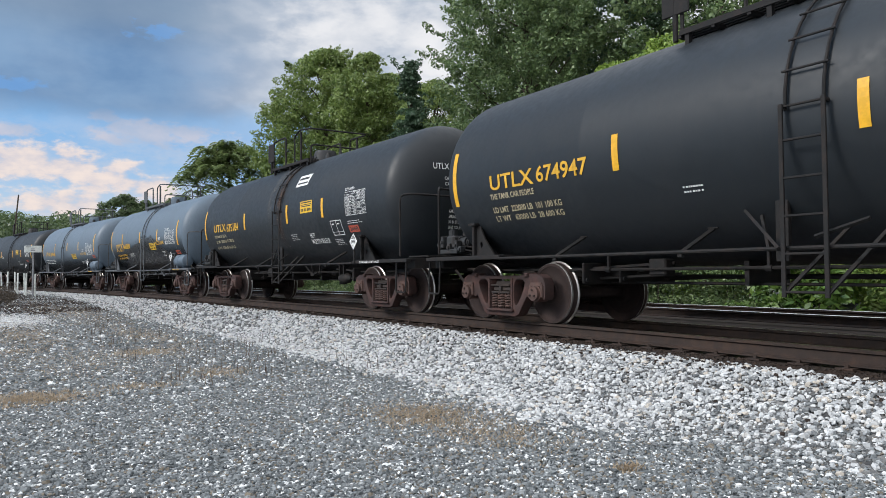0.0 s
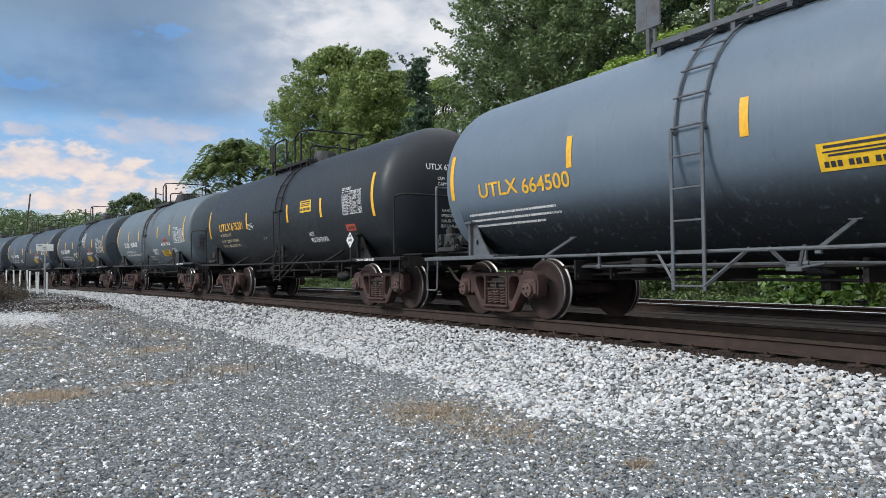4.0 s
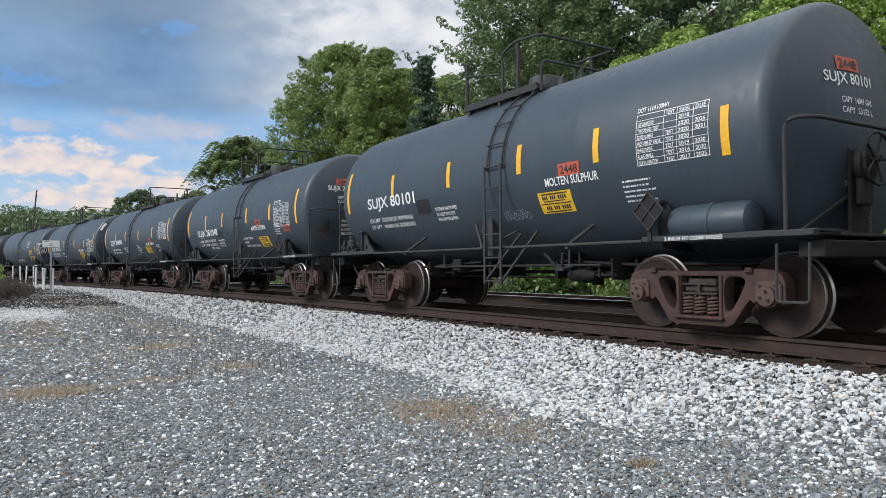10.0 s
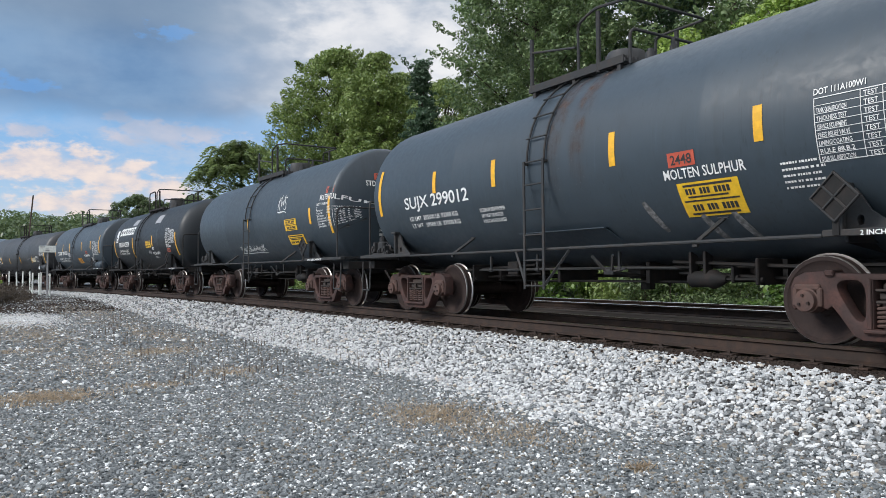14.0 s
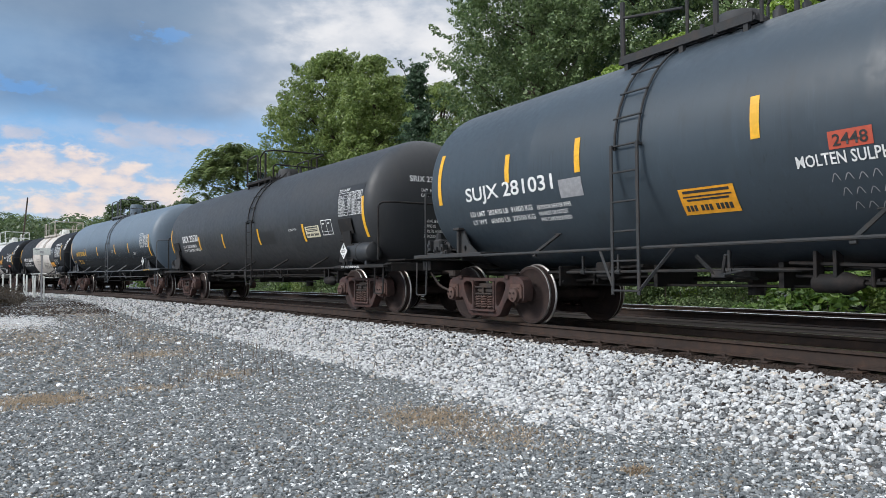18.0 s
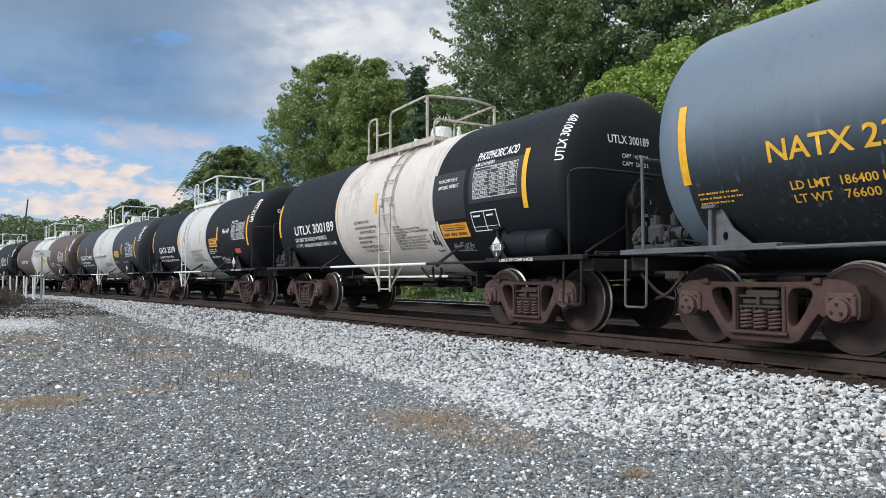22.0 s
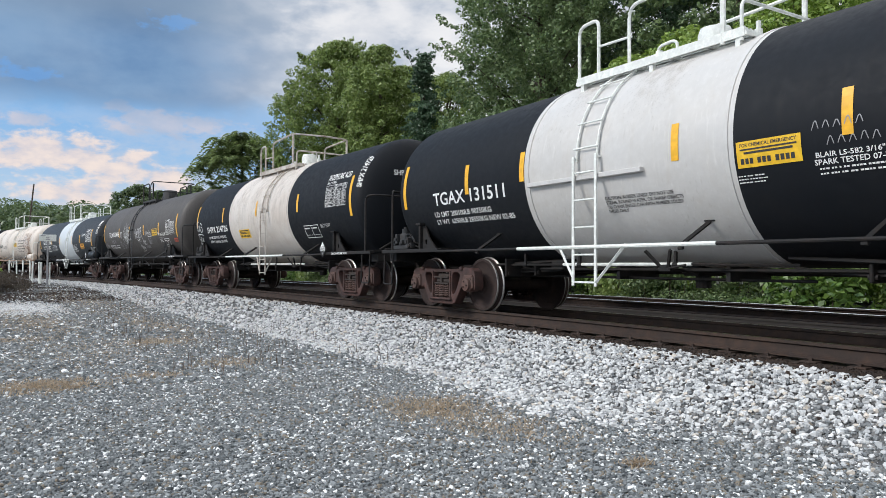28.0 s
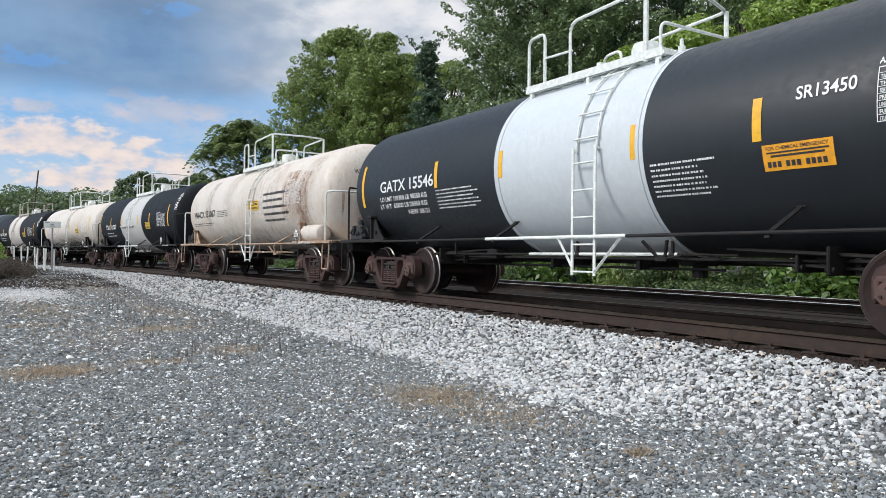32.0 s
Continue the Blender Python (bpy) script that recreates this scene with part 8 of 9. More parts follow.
def scatter_stones(name, spots, sizes, mat, label, flat=0.62, rounded_off=False):
    """Angular broken stones. spots (n, 3): centres on the surface; sizes (n): half the longest side."""
    rng = np.random.default_rng(len(spots))
    n = len(spots)
    # a flat, five-cornered block: foot ring, a wider belt on rounded stones, and a smaller top ring
    a = np.arange(5) * 1.2566 + rng.uniform(-0.38, 0.38, (n, 5))
    rings = ((0.50, 0.95, -0.9, -0.4), (0.72, 1.18, -0.25, 0.50), (0.25, 0.85, 0.55, 1.1)) if rounded_off else ((0.75, 1.1, -0.9, -0.3), (0.40, 0.88, 0.55, 1.1))
    k = np.concatenate([np.stack([np.cos(a) * r, np.sin(a) * r, rng.uniform(z0, z1, (n, 5))], 2) for r, z0, z1 in ((rng.uniform(lo, hi, (n, 5)), z0, z1) for lo, hi, z0, z1 in rings)], 1)
    m = 5 * len(rings)
    f = np.array([t for o in range(0, m - 5, 5) for i in range(5) for t in ((o + i, o + (i + 1) % 5, o + 5 + (i + 1) % 5), (o + i, o + 5 + (i + 1) % 5, o + 5 + i))] + [(m - 5, m - 4, m - 3), (m - 5, m - 3, m - 2), (m - 5, m - 2, m - 1)])
    k = k * np.stack([rng.uniform(0.8, 1.15, n), rng.uniform(0.5, 0.9, n), rng.uniform(flat - 0.25, flat + 0.1, n)], 1)[:, None]
    tilt, turn = rng.normal(0, 0.4, n), rng.uniform(0, 6.28, n)
    y, z = k[..., 1] * np.cos(tilt)[:, None] - k[..., 2] * np.sin(tilt)[:, None], k[..., 1] * np.sin(tilt)[:, None] + k[..., 2] * np.cos(tilt)[:, None]
    x = k[..., 0]
    x, y = x * np.cos(turn)[:, None] - y * np.sin(turn)[:, None], x * np.sin(turn)[:, None] + y * np.cos(turn)[:, None]
    co = np.stack([x, y, z], 2) * sizes[:, None, None] + spots[:, None]
    me = bpy.data.meshes.new(name)
    tri = (f[None] + (np.arange(n) * m)[:, None, None]).reshape(-1)
    me.vertices.add(n * m)
    me.vertices.foreach_set("co", co.reshape(-1).astype(np.float32))
    me.loops.add(len(tri))
    me.loops.foreach_set("vertex_index", tri.astype(np.int32))
    me.polygons.add(n * len(f))
    me.polygons.foreach_set("loop_start", np.arange(0, n * len(f) * 3, 3, dtype=np.int32))
    me.update(calc_edges=True)
    me.shade_flat()
    me.materials.append(mat)
    return tagged(new(name, me), label, name.replace("_", " "), kind="stuff")


def stone_material(name, dark, light, other, share, tan, tan_share):
    k = Nodes(name)
    geo = k.add("ShaderNodeNewGeometry")
    r = geo.outputs["Random Per Island"]
    q = k.math("FRACT", k.math("MULTIPLY", r, 37.3), 0.0)
    c = k.mix(k.ramp(r, 0.0, 1.0 - share, smooth=False), dark, light)
    c = k.mix(k.ramp(q, 1.0 - tan_share, 1.0 - tan_share + 0.01), c, tan)
    c = k.mix(k.ramp(r, 1.0 - share, 1.0 - share + 0.01, smooth=False), c, other)
    n = k.noise(60, 4, 0.65)
    c = k.mix(k.ramp(n, 0.35, 0.75, 0, 0.4), c, tuple(v * 0.6 for v in light))
    k.bump(n, 0.5, 0.004)
    return k.done(c, 0.85, 0, 0.25)


STONE_GREY = stone_material("grey crushed stone", (0.062, 0.071, 0.075), (0.32, 0.34, 0.345), (0.84, 0.85, 0.84), 0.10, (0.20, 0.17, 0.13), 0.12)
STONE_PALE = stone_material("pale limestone", (0.35, 0.36, 0.365), (0.74, 0.74, 0.73), (0.14, 0.15, 0.155), 0.13, (0.56, 0.50, 0.43), 0.08)


def bank_edge(x):
    """How far the pale bank spreads towards the yard."""
    return -3.26 + 0.9 * smooth(-x, 24, 40) - 0.12 * smooth(x, -8, -6) + 0.72 * smooth(x, -5.7, -3.7) + 0.10 * noise.noise(Vector((x * 0.5, 0, 9))) + 0.12 * noise.noise(Vector((x * 2.1, 0, 4)))


def lay_stones():
    rng = np.random.default_rng(7)

    def is_pale(x, l):
        blur = 0.05 + 0.15 * smooth(x, -9, -5)
        return l > bank_edge(x) + rng.logistic(0, blur) * (1.0 if l > bank_edge(x) else 0.9)

    def surface(x, l):
        return max(bed_z(x, max(l, -3.6)), ground_z(x, l) + hump(x, l))
    grey, pale = [], []
    # (count, x from, x to, beside from, beside to, size from, size to)
    for n, x0, x1, lo, hi, s0, s1 in ((102000, -9, -2.0, -8.2, -2.2, 0.013, 0.026), (26000, -15, -9, -8.3, -2.6, 0.019, 0.039), (19000, -32, -15, -8.2, -2.2, 0.026, 0.054), (9000, -48, -32, -7.5, -1.5, 0.04, 0.06)):
        for x, l, u in zip(rng.uniform(x0, x1, n), rng.uniform(lo, hi, n), rng.random(n)):
            y = line_y(x) + l
            if x > -4.55 + (y + 0.1) * 0.565 or is_pale(x, l):
                continue
            grey.append((x, y, (surface(x, l) if l > -3.6 else ground_z(x, l) + hump(x, l)) + rng.uniform(0, 0.012), (s0 + (s1 - s0) * u * u) * (1.4 if u > 0.985 else 1.0)))
    for n, x0, x1, s0, s1 in ((34000, -8, -0.8, 0.018, 0.036), (26000, -17, -8, 0.022, 0.038), (21000, -54, -17, 0.036, 0.056)):
        for x, l, u in zip(rng.uniform(x0, x1, n), rng.uniform(-5.4, -1.2, n), rng.random(n)):
            y = line_y(x) + l
            if x > -4.55 + (y + 0.1) * 0.565 or not is_pale(x, l) or l > -1.42 + rng.normal(0, 0.05) or (l < -4.1 and u < 0.6):
                continue
            s = s0 * 0.85 + (s1 * 1.12 - s0 * 0.85) * u ** 1.6
            pale.append((x, y, surface(x, l) + s * rng.uniform(0.0, 0.55), s))
    # brown earth and grit at the far end
    p = []
    for k in range(9000):
        x, l = rng.uniform(-50, -27), rng.uniform(-7.5, -2.0)
        if l < bank_edge(x) - 0.15 and rng.random() < smooth(-x, 26, 33):
            p.append((x, line_y(x) + l, ground_z(x, l) + 0.012))
    p = np.array(p)
    scatter_stones("earth_clods", p, rng.uniform(0.03, 0.07, len(p)), TRACKBED, "brown earth clods among the gravel", 0.5)
    # a spill of pale sand and stone by the far end of the yard
    for k in range(3600):
        x, l = -25.2 + rng.normal(0, 1.4), -6.75 + rng.normal(0, 0.5)
        pale.append((x, line_y(x) + l, ground_z(x, l) + 0.03, rng.uniform(0.02, 0.04)))
    grey, pale = np.array(grey), np.array(pale)
    scatter_stones("gravel", grey[:, :3], grey[:, 3], STONE_GREY, "loose grey crushed stone with white pieces", 0.5)
    scatter_stones("ballast_stones", pale[:, :3], pale[:, 3], STONE_PALE, "loose limestone ballast with darkened gaps", 0.66, True)
    # dark grit and chips along the rail foot
    xs, ls = rng.uniform(-30, -1, 6000), rng.uniform(-1.55, -0.88, 6000)
    ls = np.where(rng.random(6000) < 0.3, -1.45 - rng.exponential(0.22, 6000), ls)
    p = np.array([(x, line_y(x) + l, bed_z(x, l) + (0.004 if l > -1.45 else 0.018)) for x, l in zip(xs, ls)])
    scatter_stones("track_grit", p, rng.uniform(0.012, 0.034, len(p)), TRACKBED, "brown grit and chips beside the rail", 0.6)


lay_stones()


def make_spikes():
    """Tie plates and spikes beside the near rail."""
    proto = None
    for k in range(90):
        s = -46 + k * 0.5
        x, y, th = on_line(s, -0.755)
        if proto is None:
            bm = bmesh.new()
            box(bm, -0.09, -0.17, 0, 0.09, 0.17, 0.022, 0.004)
            for e in (-1, 1):
                box(bm, -0.02, e * 0.11 - 0.012, 0.02, 0.02, e * 0.11 + 0.012, 0.05)
            box(bm, -0.11, -0.62, -0.10, 0.11, 0.62, -0.002, 0.01)
            proto = tagged(new("tie_plate", mesh_of(bm, "tie_plate", RAIL)), "rusty plate and spikes under the rail", "tie plate", "plates along the near rail")
            proto.matrix_basis = pose(x, y, -0.205, 0, 0, math.degrees(th))
        else:
            copy_thing(proto, pose(x, y, -0.205, 0, 0, math.degrees(th)))


make_spikes()

# ---- plants ----


def leaf_cloud(rng, clumps, n, size, droop=0.2):
    """n leaves as kites round the clumps (x, y, z, r): an array (n, 4, 3)."""
    clumps = np.array(clumps)
    w = clumps[:, 3] ** 2
    pick = rng.choice(len(clumps), n, p=w / w.sum())
    d = rng.normal(0, 1, (n, 3))
    d /= np.linalg.norm(d, axis=1)[:, None]
    r = clumps[pick, 3] * rng.uniform(0.25, 1.0, n) ** 0.35
    p = clumps[pick, :3] + d * r[:, None] * np.array((1, 1, 0.8))
    nrm = d * 0.75 + rng.normal(0, 0.5, (n, 3)) + np.array((0, 0, 0.45))
    nrm /= np.linalg.norm(nrm, axis=1)[:, None]
    u = np.cross(nrm, rng.normal(0, 1, (n, 3)))
    u /= np.linalg.norm(u, axis=1)[:, None]
    v = np.cross(nrm, u)
    s = (size * rng.uniform(0.6, 1.3, n))[:, None]
    return np.stack([p - u * s, p - v * s * 0.55 + nrm * s * 0.12, p + u * s - np.array((0, 0, droop)) * s, p + v * s * 0.55 + nrm * s * 0.12], 1)


def crown_clumps(rng, height, width, base, count, shape="round", r0=0.9, sprays=0):
    out = []
    lobes = [rng.uniform(0, 6.283) for k in range(6)]
    for k in range(count):
        t = rng.random()
        z = base + (height - base) * t
        a = rng.uniform(0, 6.283)
        if shape == "cone":
            reach = width * (1.0 - t) ** 0.75 * rng.uniform(0.5, 1.2) + 0.12
        else:
            reach = width * min(1.0, 0.78 + 0.6 * t) * max(0.0, 1 - t ** 4) ** 0.62
            reach *= 1 + 0.07 * math.sin(3 * a + lobes[0] + 4 * t) + 0.06 * math.sin(5 * a + lobes[1] - 7 * t)
        q = reach * rng.uniform(0.06, 1.0) ** 0.5
        r = r0 * rng.uniform(0.45, 1.15)
        if shape == "round" and rng.random() < 0.14:       # sprays that stand out of the outline
            q, r, z = q * 1.10, r * 0.55, z + r * 0.4
        out.append((q * math.cos(a), q * math.sin(a), min(z, height - r * 0.5), r))
    if shape == "cone":                    # drooping boughs, ragged towards the tip
        out = []
        for j in range(count // 7):
            t, a = rng.random() ** 0.8, rng.uniform(0, 6.283)
            ln = width * (1.02 - t) ** 0.8 * rng.uniform(0.55, 1.25)
            for i in range(7):
                u = (i + 0.4) / 7
                out.append((ln * u * math.cos(a) + rng.normal(0, 0.07), ln * u * math.sin(a) + rng.normal(0, 0.07), base + (height - base) * t + ln * (0.55 * u - 0.5 * u * u), r0 * (1.25 - 0.8 * u)))
    for j in range(sprays):                # shoots beyond the outline
        x, y, z, r = out[int(rng.integers(len(out)))]
        q = math.hypot(x, y) + 1e-6
        d = np.array((x / q, y / q, rng.uniform(0.3, 1.2))) + rng.normal(0, 0.3, 3)
        d /= np.linalg.norm(d)
        for i in range(1, 5):
            out.append((x + d[0] * (r + 0.15 * i), y + d[1] * (r + 0.15 * i), z + d[2] * (r + 0.15 * i), 0.26 - 0.045 * i))
    return out


def fronds(rng, tips, n, reach, leaflet):
    """Drooping compound leaves round each tip: rows of leaflets along arched stalks."""
    out = []
    for x, y, z, r in tips:
        for k in range(n):
            a, up = rng.uniform(0, 6.283), rng.uniform(0.1, 0.9)
            ln = reach * rng.uniform(0.7, 1.2)
            d = np.array((math.cos(a), math.sin(a), 0.0))
            side = np.array((-math.sin(a), math.cos(a), 0.0))
            for i in range(2, 9):
                t = i / 8
                p = np.array((x, y, z)) + d * ln * t + np.array((0, 0, 1)) * ln * (up * t - 1.25 * t * t)
                for e in (-1, 1):
                    q = p + side * e * leaflet * (1.15 - 0.5 * t) + d * leaflet * 0.3 - np.array((0, 0, 0.45)) * leaflet
                    w = d * leaflet * 0.30
                    m = (p + q) / 2
                    out.append((p, m - w, q, m + w))
    return np.array(out)


def branch(bm, a, b, r0, r1, seg=7):
    rod(bm, a, b, r0, seg, r1)


_crowns = {}


def tree(name, x, y, z, height, width, mat, key, label, shape="round", leaves=9000, size=0.16, base=0.28, count=46, r0=0.9, turn=0.0, trunk=0.22, sprays=0):
    """A tapered trunk with limbs that reach the clumps, and a crown of leaves."""
    ob = tagged(new(name), label, "tree", "trees beyond the tracks")
    ob.matrix_basis = pose(x, y, z, 0, 0, turn)
    if key not in _crowns:
        rng = np.random.default_rng(sum(ord(ch) for ch in key))
        cl = crown_clumps(rng, height, width, height * base, count, shape, r0, sprays)
        bm = bmesh.new()
        bend = [Vector((0, 0, -0.3)), Vector((0.1, 0.05, height * 0.3)), Vector((-0.08, 0.1, height * 0.6)), Vector((0.05, 0, height * 0.9))]
        rr = [trunk, trunk * 0.8, trunk * 0.5, trunk * 0.15]
        for p, q, a, b in zip(bend, bend[1:], rr, rr[1:]):
            branch(bm, p, q, a, b, 9)
        for cx, cy, cz, r in cl[::max(2, len(cl) // 45)]:
            t = max(0.15, min(0.85, cz / height - 0.12))
            p = Vector((0, 0, height * t))
            mid = p.lerp(Vector((cx, cy, cz)), 0.55) - Vector((0, 0, 0.1 * r))
            branch(bm, p, mid, trunk * 0.2, trunk * 0.1, 5)
            branch(bm, mid, Vector((cx, cy, cz)), trunk * 0.1, 0.012, 5)
        rods = mesh_of(bm, "trunk", BARK, 40)
        lv = raw_mesh("crown", leaf_cloud(rng, cl, leaves, size) if shape != "open" else fronds(rng, cl, 13, 1.2, size), 4, mat)
        _crowns[key] = (rods, lv)
    part("trunk", _crowns[key][0], None, ob)
    part("crown", _crowns[key][1], None, ob, label)
    return ob


def grow():
    tree("tree", -60.2, 15.6, -0.6, 12.6, 4.4, LEAF_SUMAC, "sumac", "open tree with long drooping leaves", "open", 0, 0.36, 0.12, 150, 1.0)
    tree("tree", -48.2, 19.3, -0.6, 17.3, 5.3, LEAF, "round maple", "tall round green broadleaf tree", "round", 115000, 0.10, 0.04, 1200, 0.58, trunk=0.35, sprays=160)
    tree("tree", -40.7, 19.1, -0.6, 15.1, 3.0, LEAF, "slim maple", "slim green broadleaf tree", "round", 50000, 0.10, 0.05, 650, 0.5)
    tree("tree", -34.3, 18.8, -0.6, 12.9, 3.0, LEAF_DEEP, "dark spire", "narrow dark green tree with a ragged top", "cone", 30000, 0.085, 0.1, 900, 0.27, sprays=60)
    tree("tree", -26.4, 20.6, -0.6, 17.4, 4.4, LEAF_DARK, "dark oak", "large dark green broadleaf tree", "round", 115000, 0.085, 0.03, 1000, 0.55, trunk=0.3, sprays=420)
    tree("tree", -24.0, 27.0, -0.6, 19.0, 5.0, LEAF_DEEP, "deep oak", "tall deep green tree behind the bushes", "round", 60000, 0.11, 0.06, 500, 0.75, trunk=0.3)
    tree("tree", -19.0, 25.0, -0.6, 18.0, 5.0, LEAF_DARK, "back oak", "tall dark tree behind the bushes", "round", 65000, 0.11, 0.06, 500, 0.75, trunk=0.3)
    tree("tree", -44.0, 22.5, -0.6, 15.8, 3.4, LEAF, "slim maple", "slim green broadleaf tree", turn=40)
    tree("tree", -37.2, 22.0, -0.6, 13.0, 3.2, LEAF, "low maple", "low green broadleaf tree", "round", 40000, 0.10, 0.05, 520, 0.5, turn=160)
    for x, y, tn in ((-13.5, 26.0, 75), (-8.0, 25.5, 200), (-33.0, 27.5, 290)):
        tree("tree", x, y, -0.6, 18.0, 5.0, LEAF_DARK, "back oak", "tall dark tree behind the bushes", turn=tn)
    tree("tree", -55.0, 24.0, -0.6, 13.0, 4.0, LEAF, "slim maple", "slim green broadleaf tree", turn=80)
    for k, (x, y, hh, tn) in enumerate(((-16.4, 19.0, 9.0, 0), (-12.2, 18.9, 9.4, 90), (-14.6, 21.2, 9.4, 250), (-17.9, 20.9, 9.4, 310), (-8.6, 18.6, 9.2, 200), (-19.5, 19.6, 8.2, 140), (-5.0, 18.6, 9.0, 30))):
        tree("tree", x, y, -0.6, 9.2, 2.9, LEAF_LIGHT, "bright locust", "bright green feathery tree", "round", 34000, 0.075, 0.08, 170, 0.5, turn=tn)
    # thicket along the far edge of the tracks
    rng = np.random.default_rng(21)
    for k in range(26):
        s = -62 + k * 2.5
        x, y, th = on_line(s, 8.6 + rng.uniform(-0.5, 0.7))
        key = "thicket %d" % (k % 4)
        if key not in _crowns:
            cl = [(rng.uniform(-1.5, 1.5), rng.uniform(-0.6, 0.8), rng.uniform(0.2, 1.9) if j > 8 else rng.uniform(0, 0.5), rng.uniform(0.3, 0.6)) for j in range(34)]
            stems = bmesh.new()
            for bx, by, bz, br in cl[::2]:
                rod(stems, (bx * 0.6, by * 0.6, -0.2), (bx, by, bz + br * 0.4), 0.014, 4, 0.005)
            _crowns[key] = (mesh_of(stems, "stem", BARK), raw_mesh("foliage", leaf_cloud(np.random.default_rng(k), cl, (9000, 3000, 6000, 12000)[k % 4], (0.05, 0.10, 0.065, 0.042)[k % 4]), 4, LEAF_BUSH if k % 4 == 1 else LEAF if k % 4 == 2 else LEAF_DARK))
        ob = tagged(new("bush"), ("dense dark green bush", "bright green leafy bush", "mid green tangled bush", "dark shaded bush")[k % 4] + " beyond the tracks", "bush", "bushes beyond the tracks")
        ob.matrix_basis = pose(x, y, -0.75, 0, 0, math.degrees(th) + rng.uniform(-20, 20)) @ Matrix.Diagonal((1.15, 1, rng.uniform(0.9, 1.35), 1))
        part("stem", _crowns[key][0], None, ob)
        part("foliage", _crowns[key][1], None, ob)
    # wood behind the thicket, and the far hillside
    rng.uniform()
    pts = []
    for j in range(210):
        s = rng.uniform(-64, 2)
        x, y, th = on_line(s, rng.uniform(10.5, 14))
        pts.append((x, y, rng.uniform(0.3, 4.6), rng.uniform(0.8, 1.3)))
    tagged(new("undergrowth", raw_mesh("undergrowth", leaf_cloud(rng, pts, 46000, 0.12), 4, LEAF_DARK)), "shaded undergrowth at the foot of the trees", "undergrowth", kind="stuff")
    pts = []
    for j in range(900):
        a = radians(rng.uniform(-14, 16))
        d = rng.uniform(150, 260)
        pts.append((-d * math.cos(a), d * math.sin(a) + 6, rng.uniform(0, 15.5) * (d / 210), rng.uniform(1.8, 3.6)))
    tagged(new("far_woods", raw_mesh("far_woods", leaf_cloud(rng, pts, 90000, 0.5), 4, LEAF_FAR)), "distant line of green woods", "woods", kind="stuff")
    for x, y, hh in ((-92, 11.5, 8.6), (-98, 15.0, 9.3), (-90, 17.5, 9.0)):
        tree("tree", x, y, -0.6, 10.8, 3.8, LEAF_FAR, "far maple", "distant green broadleaf tree", "round", 22000, 0.13, 0.08, 220, 0.6, turn=x * 7)


grow()


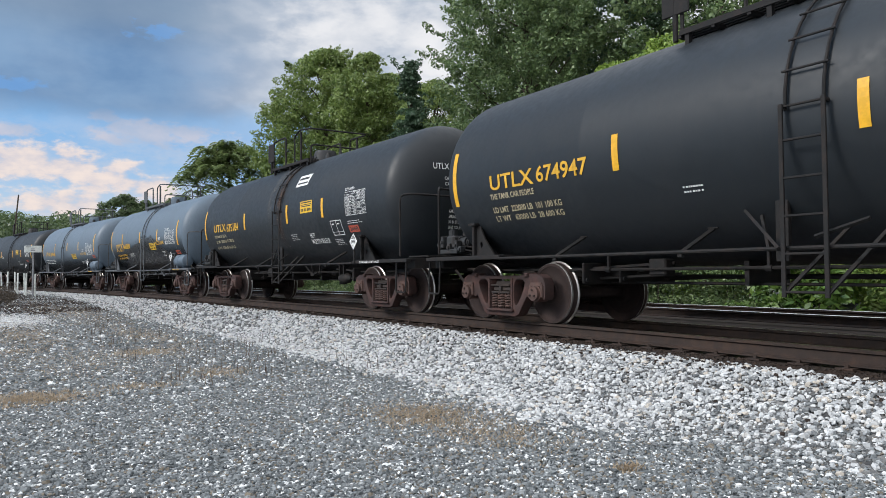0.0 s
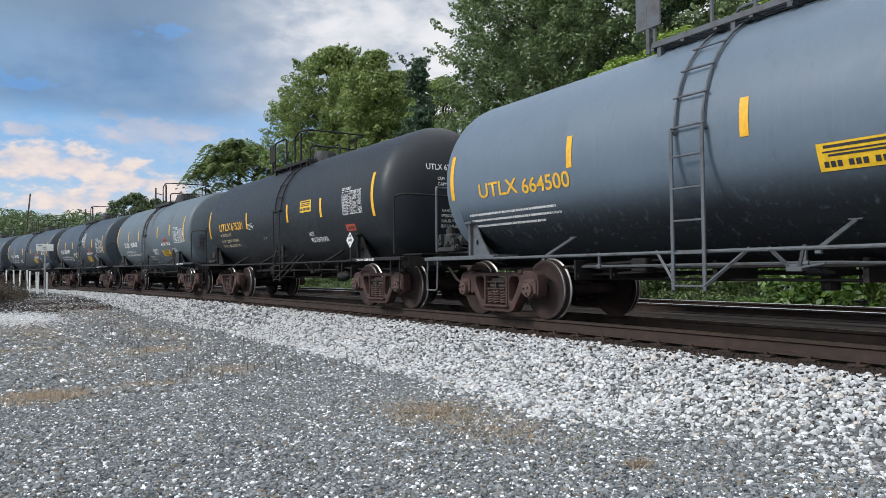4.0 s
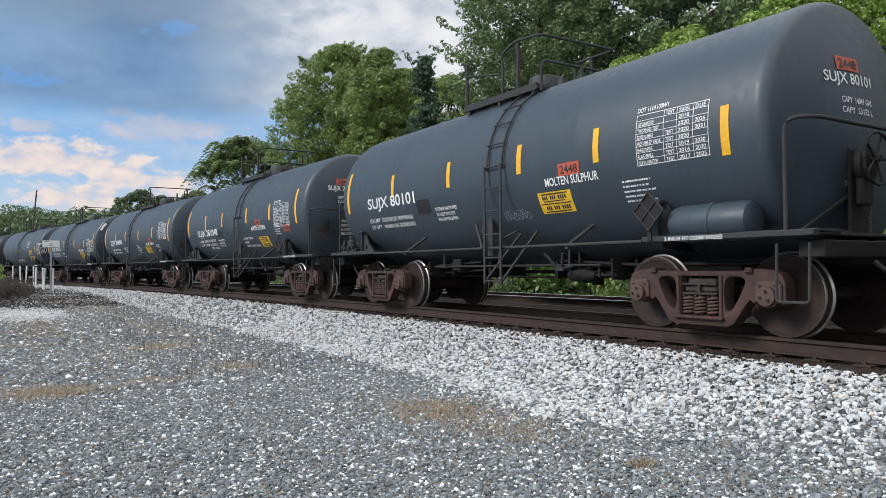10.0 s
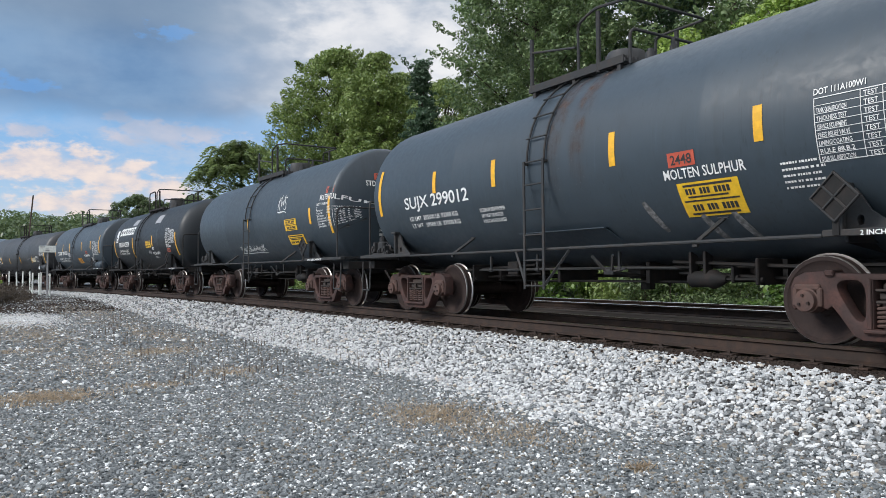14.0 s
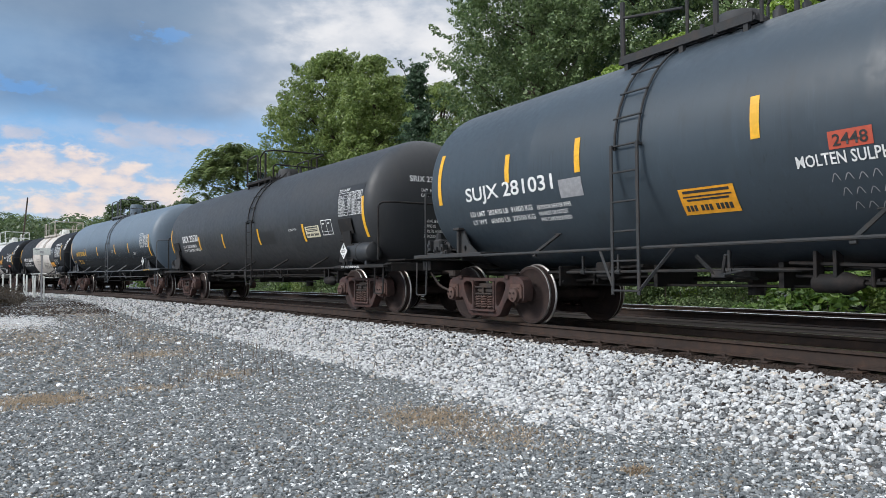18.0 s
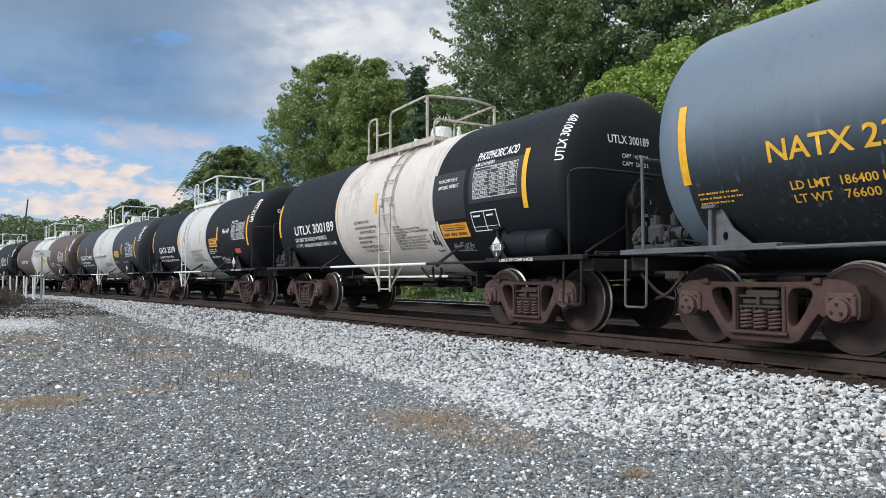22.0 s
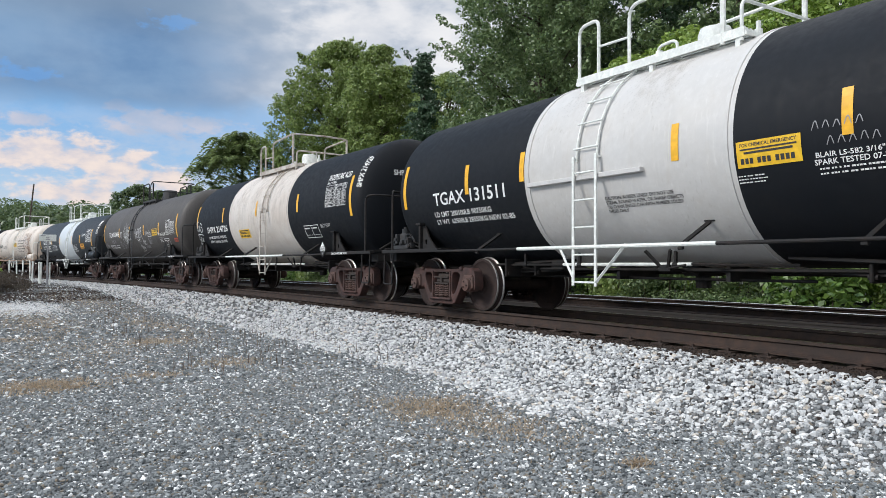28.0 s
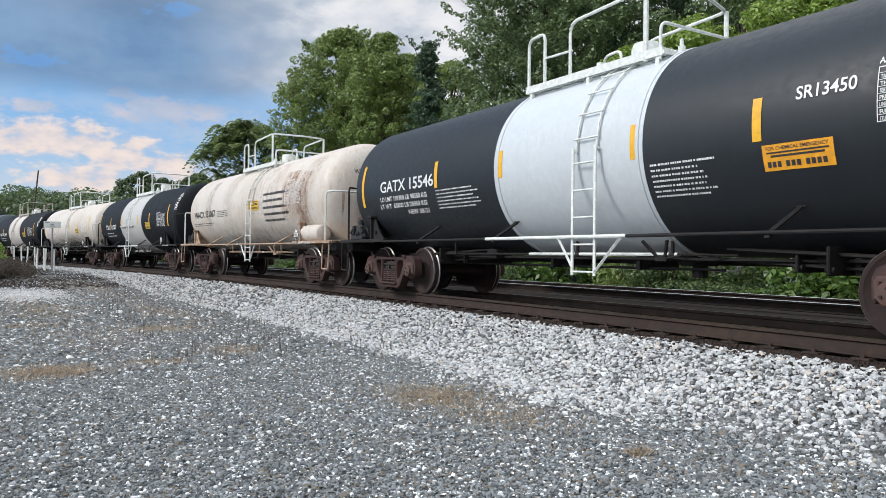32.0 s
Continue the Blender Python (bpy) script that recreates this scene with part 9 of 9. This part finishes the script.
def dry_plants():
    """Dead weeds, dry grass and the brown bush at the edge of the yard."""
    rng = np.random.default_rng(5)
    STRAW = leaf("dry straw", (0.29, 0.215, 0.14), (0.45, 0.36, 0.25))
    WEED = leaf("dead brown weed", (0.075, 0.05, 0.035), (0.14, 0.10, 0.065))
    BUSHBROWN = leaf("brown heathery bush", (0.045, 0.036, 0.027), (0.10, 0.075, 0.05))

    def blades(spots, hgt, width, mat, name, label, lean=0.5):
        n = len(spots)
        a = rng.uniform(0, 6.283, n)
        h = hgt * rng.uniform(0.4, 1.2, n)
        off = np.stack([np.cos(a) * h * lean * rng.random(n), np.sin(a) * h * lean * rng.random(n), h], 1)
        side = np.stack([-np.sin(a), np.cos(a), np.zeros(n)], 1) * width
        v = np.stack([spots - side, spots + side, spots + off * 0.6 + side * 0.7, spots + off], 1)
        return tagged(new(name, raw_mesh(name, v, 4, mat)), label, name.replace("_", " "), kind="stuff")
    spots = []
    for cx, cl, rx, rl, n in ((-14.0, -5.4, 0.6, 0.55, 1700), (-10.6, -5.15, 0.5, 0.4, 800), (-9.75, -6.3, 0.25, 0.4, 450), (-6.35, -4.25, 0.55, 0.45, 2300), (-5.2, -4.2, 0.6, 0.45, 900), (-9.4, -7.5, 0.38, 0.45, 2800), (-3.77, -4.07, 0.06, 0.11, 220), (-20, -6.9, 3.4, 0.8, 4200), (-15.4, -7.5, 0.5, 0.6, 500), (-23.5, -7.2, 1.5, 0.4, 900), (-18, -4.6, 4, 0.6, 2200), (-28, -4.5, 5, 1.0, 3600), (-13.0, -6.6, 2.0, 0.9, 1300), (-24.2, -6.9, 1.6, 0.6, 1800), (-34, -4.6, 6, 1.0, 1500)):
        for k in range(n):
            x, l = cx + rng.normal(0, rx * 0.6), cl + rng.normal(0, rl * 0.6)
            spots.append((x, line_y(x) + l, ground_z(x, l) + hump(x, l)))
    blades(np.array(spots), 0.040, 0.0085, STRAW, "dry_grass", "flattened patches of dry tan grass", 2.2)
    spots = []
    for k in range(330):
        x, l = rng.uniform(-34, -9.5), rng.uniform(-6.0, -2.4)
        if l > bank_edge(x) + 0.7:
            continue
        tall = rng.random()
        for j in range(1 + int(4 * tall)):
            spots.append((x + rng.normal(0, 0.05), line_y(x) + l + rng.normal(0, 0.05), ground_z(x, l)))
    blades(np.array(spots), 0.24, 0.0055, WEED, "dead_weeds", "thin dead weed stalks in the gravel", 0.35)
    shrub("brown_bush", "low brown heathery bush beside the yard", BUSHBROWN, [(-37.5 + rng.uniform(-5.0, 4.5), -0.95 + rng.uniform(-1.2, 1.15), -0.42 + rng.uniform(0, 0.72), rng.uniform(0.18, 0.34)) for k in range(110)], 20000, 0.03)
    shrub("yellow_bush", "yellow-green leafy shrub beside the yard", LEAF_LIGHT, [(-41.5 + rng.uniform(-1.5, 1.5), -1.75 + rng.uniform(-1.2, 0.65), 0.0 + rng.uniform(0, 1.0), rng.uniform(0.15, 0.35)) for k in range(36)], 5000, 0.05)


def shrub(name, label, mat, clumps, leaves, size):
    """Stems that rise from the ground to the clumps, and the foliage."""
    ob = tagged(new(name), label, "bush")
    bm = bmesh.new()
    for x, y, z, r in clumps[::3]:
        rod(bm, (x * 0.8 + clumps[0][0] * 0.2, y * 0.8 + clumps[0][1] * 0.2, -0.6), (x, y, z + r * 0.5), 0.012, 4, 0.004)
    part("stem", bm, BARK, ob)
    part("foliage", raw_mesh("foliage", leaf_cloud(np.random.default_rng(len(clumps)), clumps, leaves, size), 4, mat), None, ob)


dry_plants()


def yard_things():
    # sign on a post, with writing too far off to read
    ob = tagged(new("track_sign"), "white sign board on a white steel post", "sign")
    ob.matrix_basis = pose(-43.0, 1.06, -0.36, 0, 0, 84)
    bm = bmesh.new()
    box(bm, -0.04, -0.04, -0.2, 0.04, 0.04, 2.4, 0.01)
    part("post", bm, GREYTAPE, ob)
    bm = bmesh.new()
    box(bm, -0.40, -0.075, 2.34, 0.40, -0.05, 2.69, 0.008)
    board = part("board", bm, PALE, ob)
    bm = bmesh.new()
    for x0, x1, z in ((-0.33, -0.10, 2.61), (-0.08, 0.08, 2.50), (-0.10, 0.10, 2.42)):
        box(bm, x0, -0.082, z, x1, -0.074, z + 0.045)
    part("print", bm, GREYTAPE, board)
    # white marker posts in a row
    proto = None
    for k, (x, y, top) in enumerate(((-43.4, 1.18, 0.87), (-45.8, 0.83, 0.90), (-46.8, 0.74, 0.91), (-49.0, 0.45, 0.94), (-50.4, 0.31, 1.01), (-52.4, -0.05, 1.03), (-54.2, -0.43, 1.04), (-56.0, -0.85, 1.06))):
        if proto is None:
            bm = bmesh.new()
            box(bm, -0.038, -0.038, -1.5, 0.038, 0.038, 0.0, 0.012)
            proto = tagged(new("marker_post", mesh_of(bm, "marker_post", PALE)), "short square white marker post", "post", "white posts beside the track")
            proto.matrix_basis = pose(x, y, top, 0, 3, 0)
        else:
            copy_thing(proto, pose(x, y, top, (-1) ** k * 1.5, k % 3 - 1, 10 * k))
    ob = tagged(new("utility_pole"), "distant leaning wooden utility pole", "pole")
    ob.matrix_basis = pose(-112, 0.0, 0, -4.8, 0, 0)
    bm = bmesh.new()
    rod(bm, (0, 0, -1), (0, 0, 11.6), 0.13, 10, 0.09)
    part("shaft", bm, BARK, ob)
    bm = bmesh.new()
    rod(bm, (0, 0, 11.6), (0, 0, 11.75), 0.10, 10, 0.07)
    part("cap", bm, GREYSTEEL, ob)


yard_things()


def motions():
    for c, car in CARS:
        rows = []
        for t in range(33):
            s = run(t)
            fx, fy, _ = on_line(s + c.uf)
            rx, ry, _ = on_line(s + c.ur)
            rows.append((t, pose((fx + rx) / 2, (fy + ry) / 2, 0, 0, 0, math.degrees(math.atan2(fy - ry, fx - rx)))))
        walk(car, rows)
    for side in (-1, 1):
        rows = [(k / 15, pose(side * AXLE, 0, WHEEL_R, 0, math.degrees(run(k / 15) / WHEEL_R), 0)) for k in range(481)]
        first = None
        for s, w in WHEELSETS:
            if s != side:
                continue
            if first is None:
                walk(w, rows)
                first = w.animation_data
            else:
                w.rotation_mode = "QUATERNION"
                keys = w.animation_data_create()
                keys.action = first.action
                keys.action_slot = first.action_slot


motions()
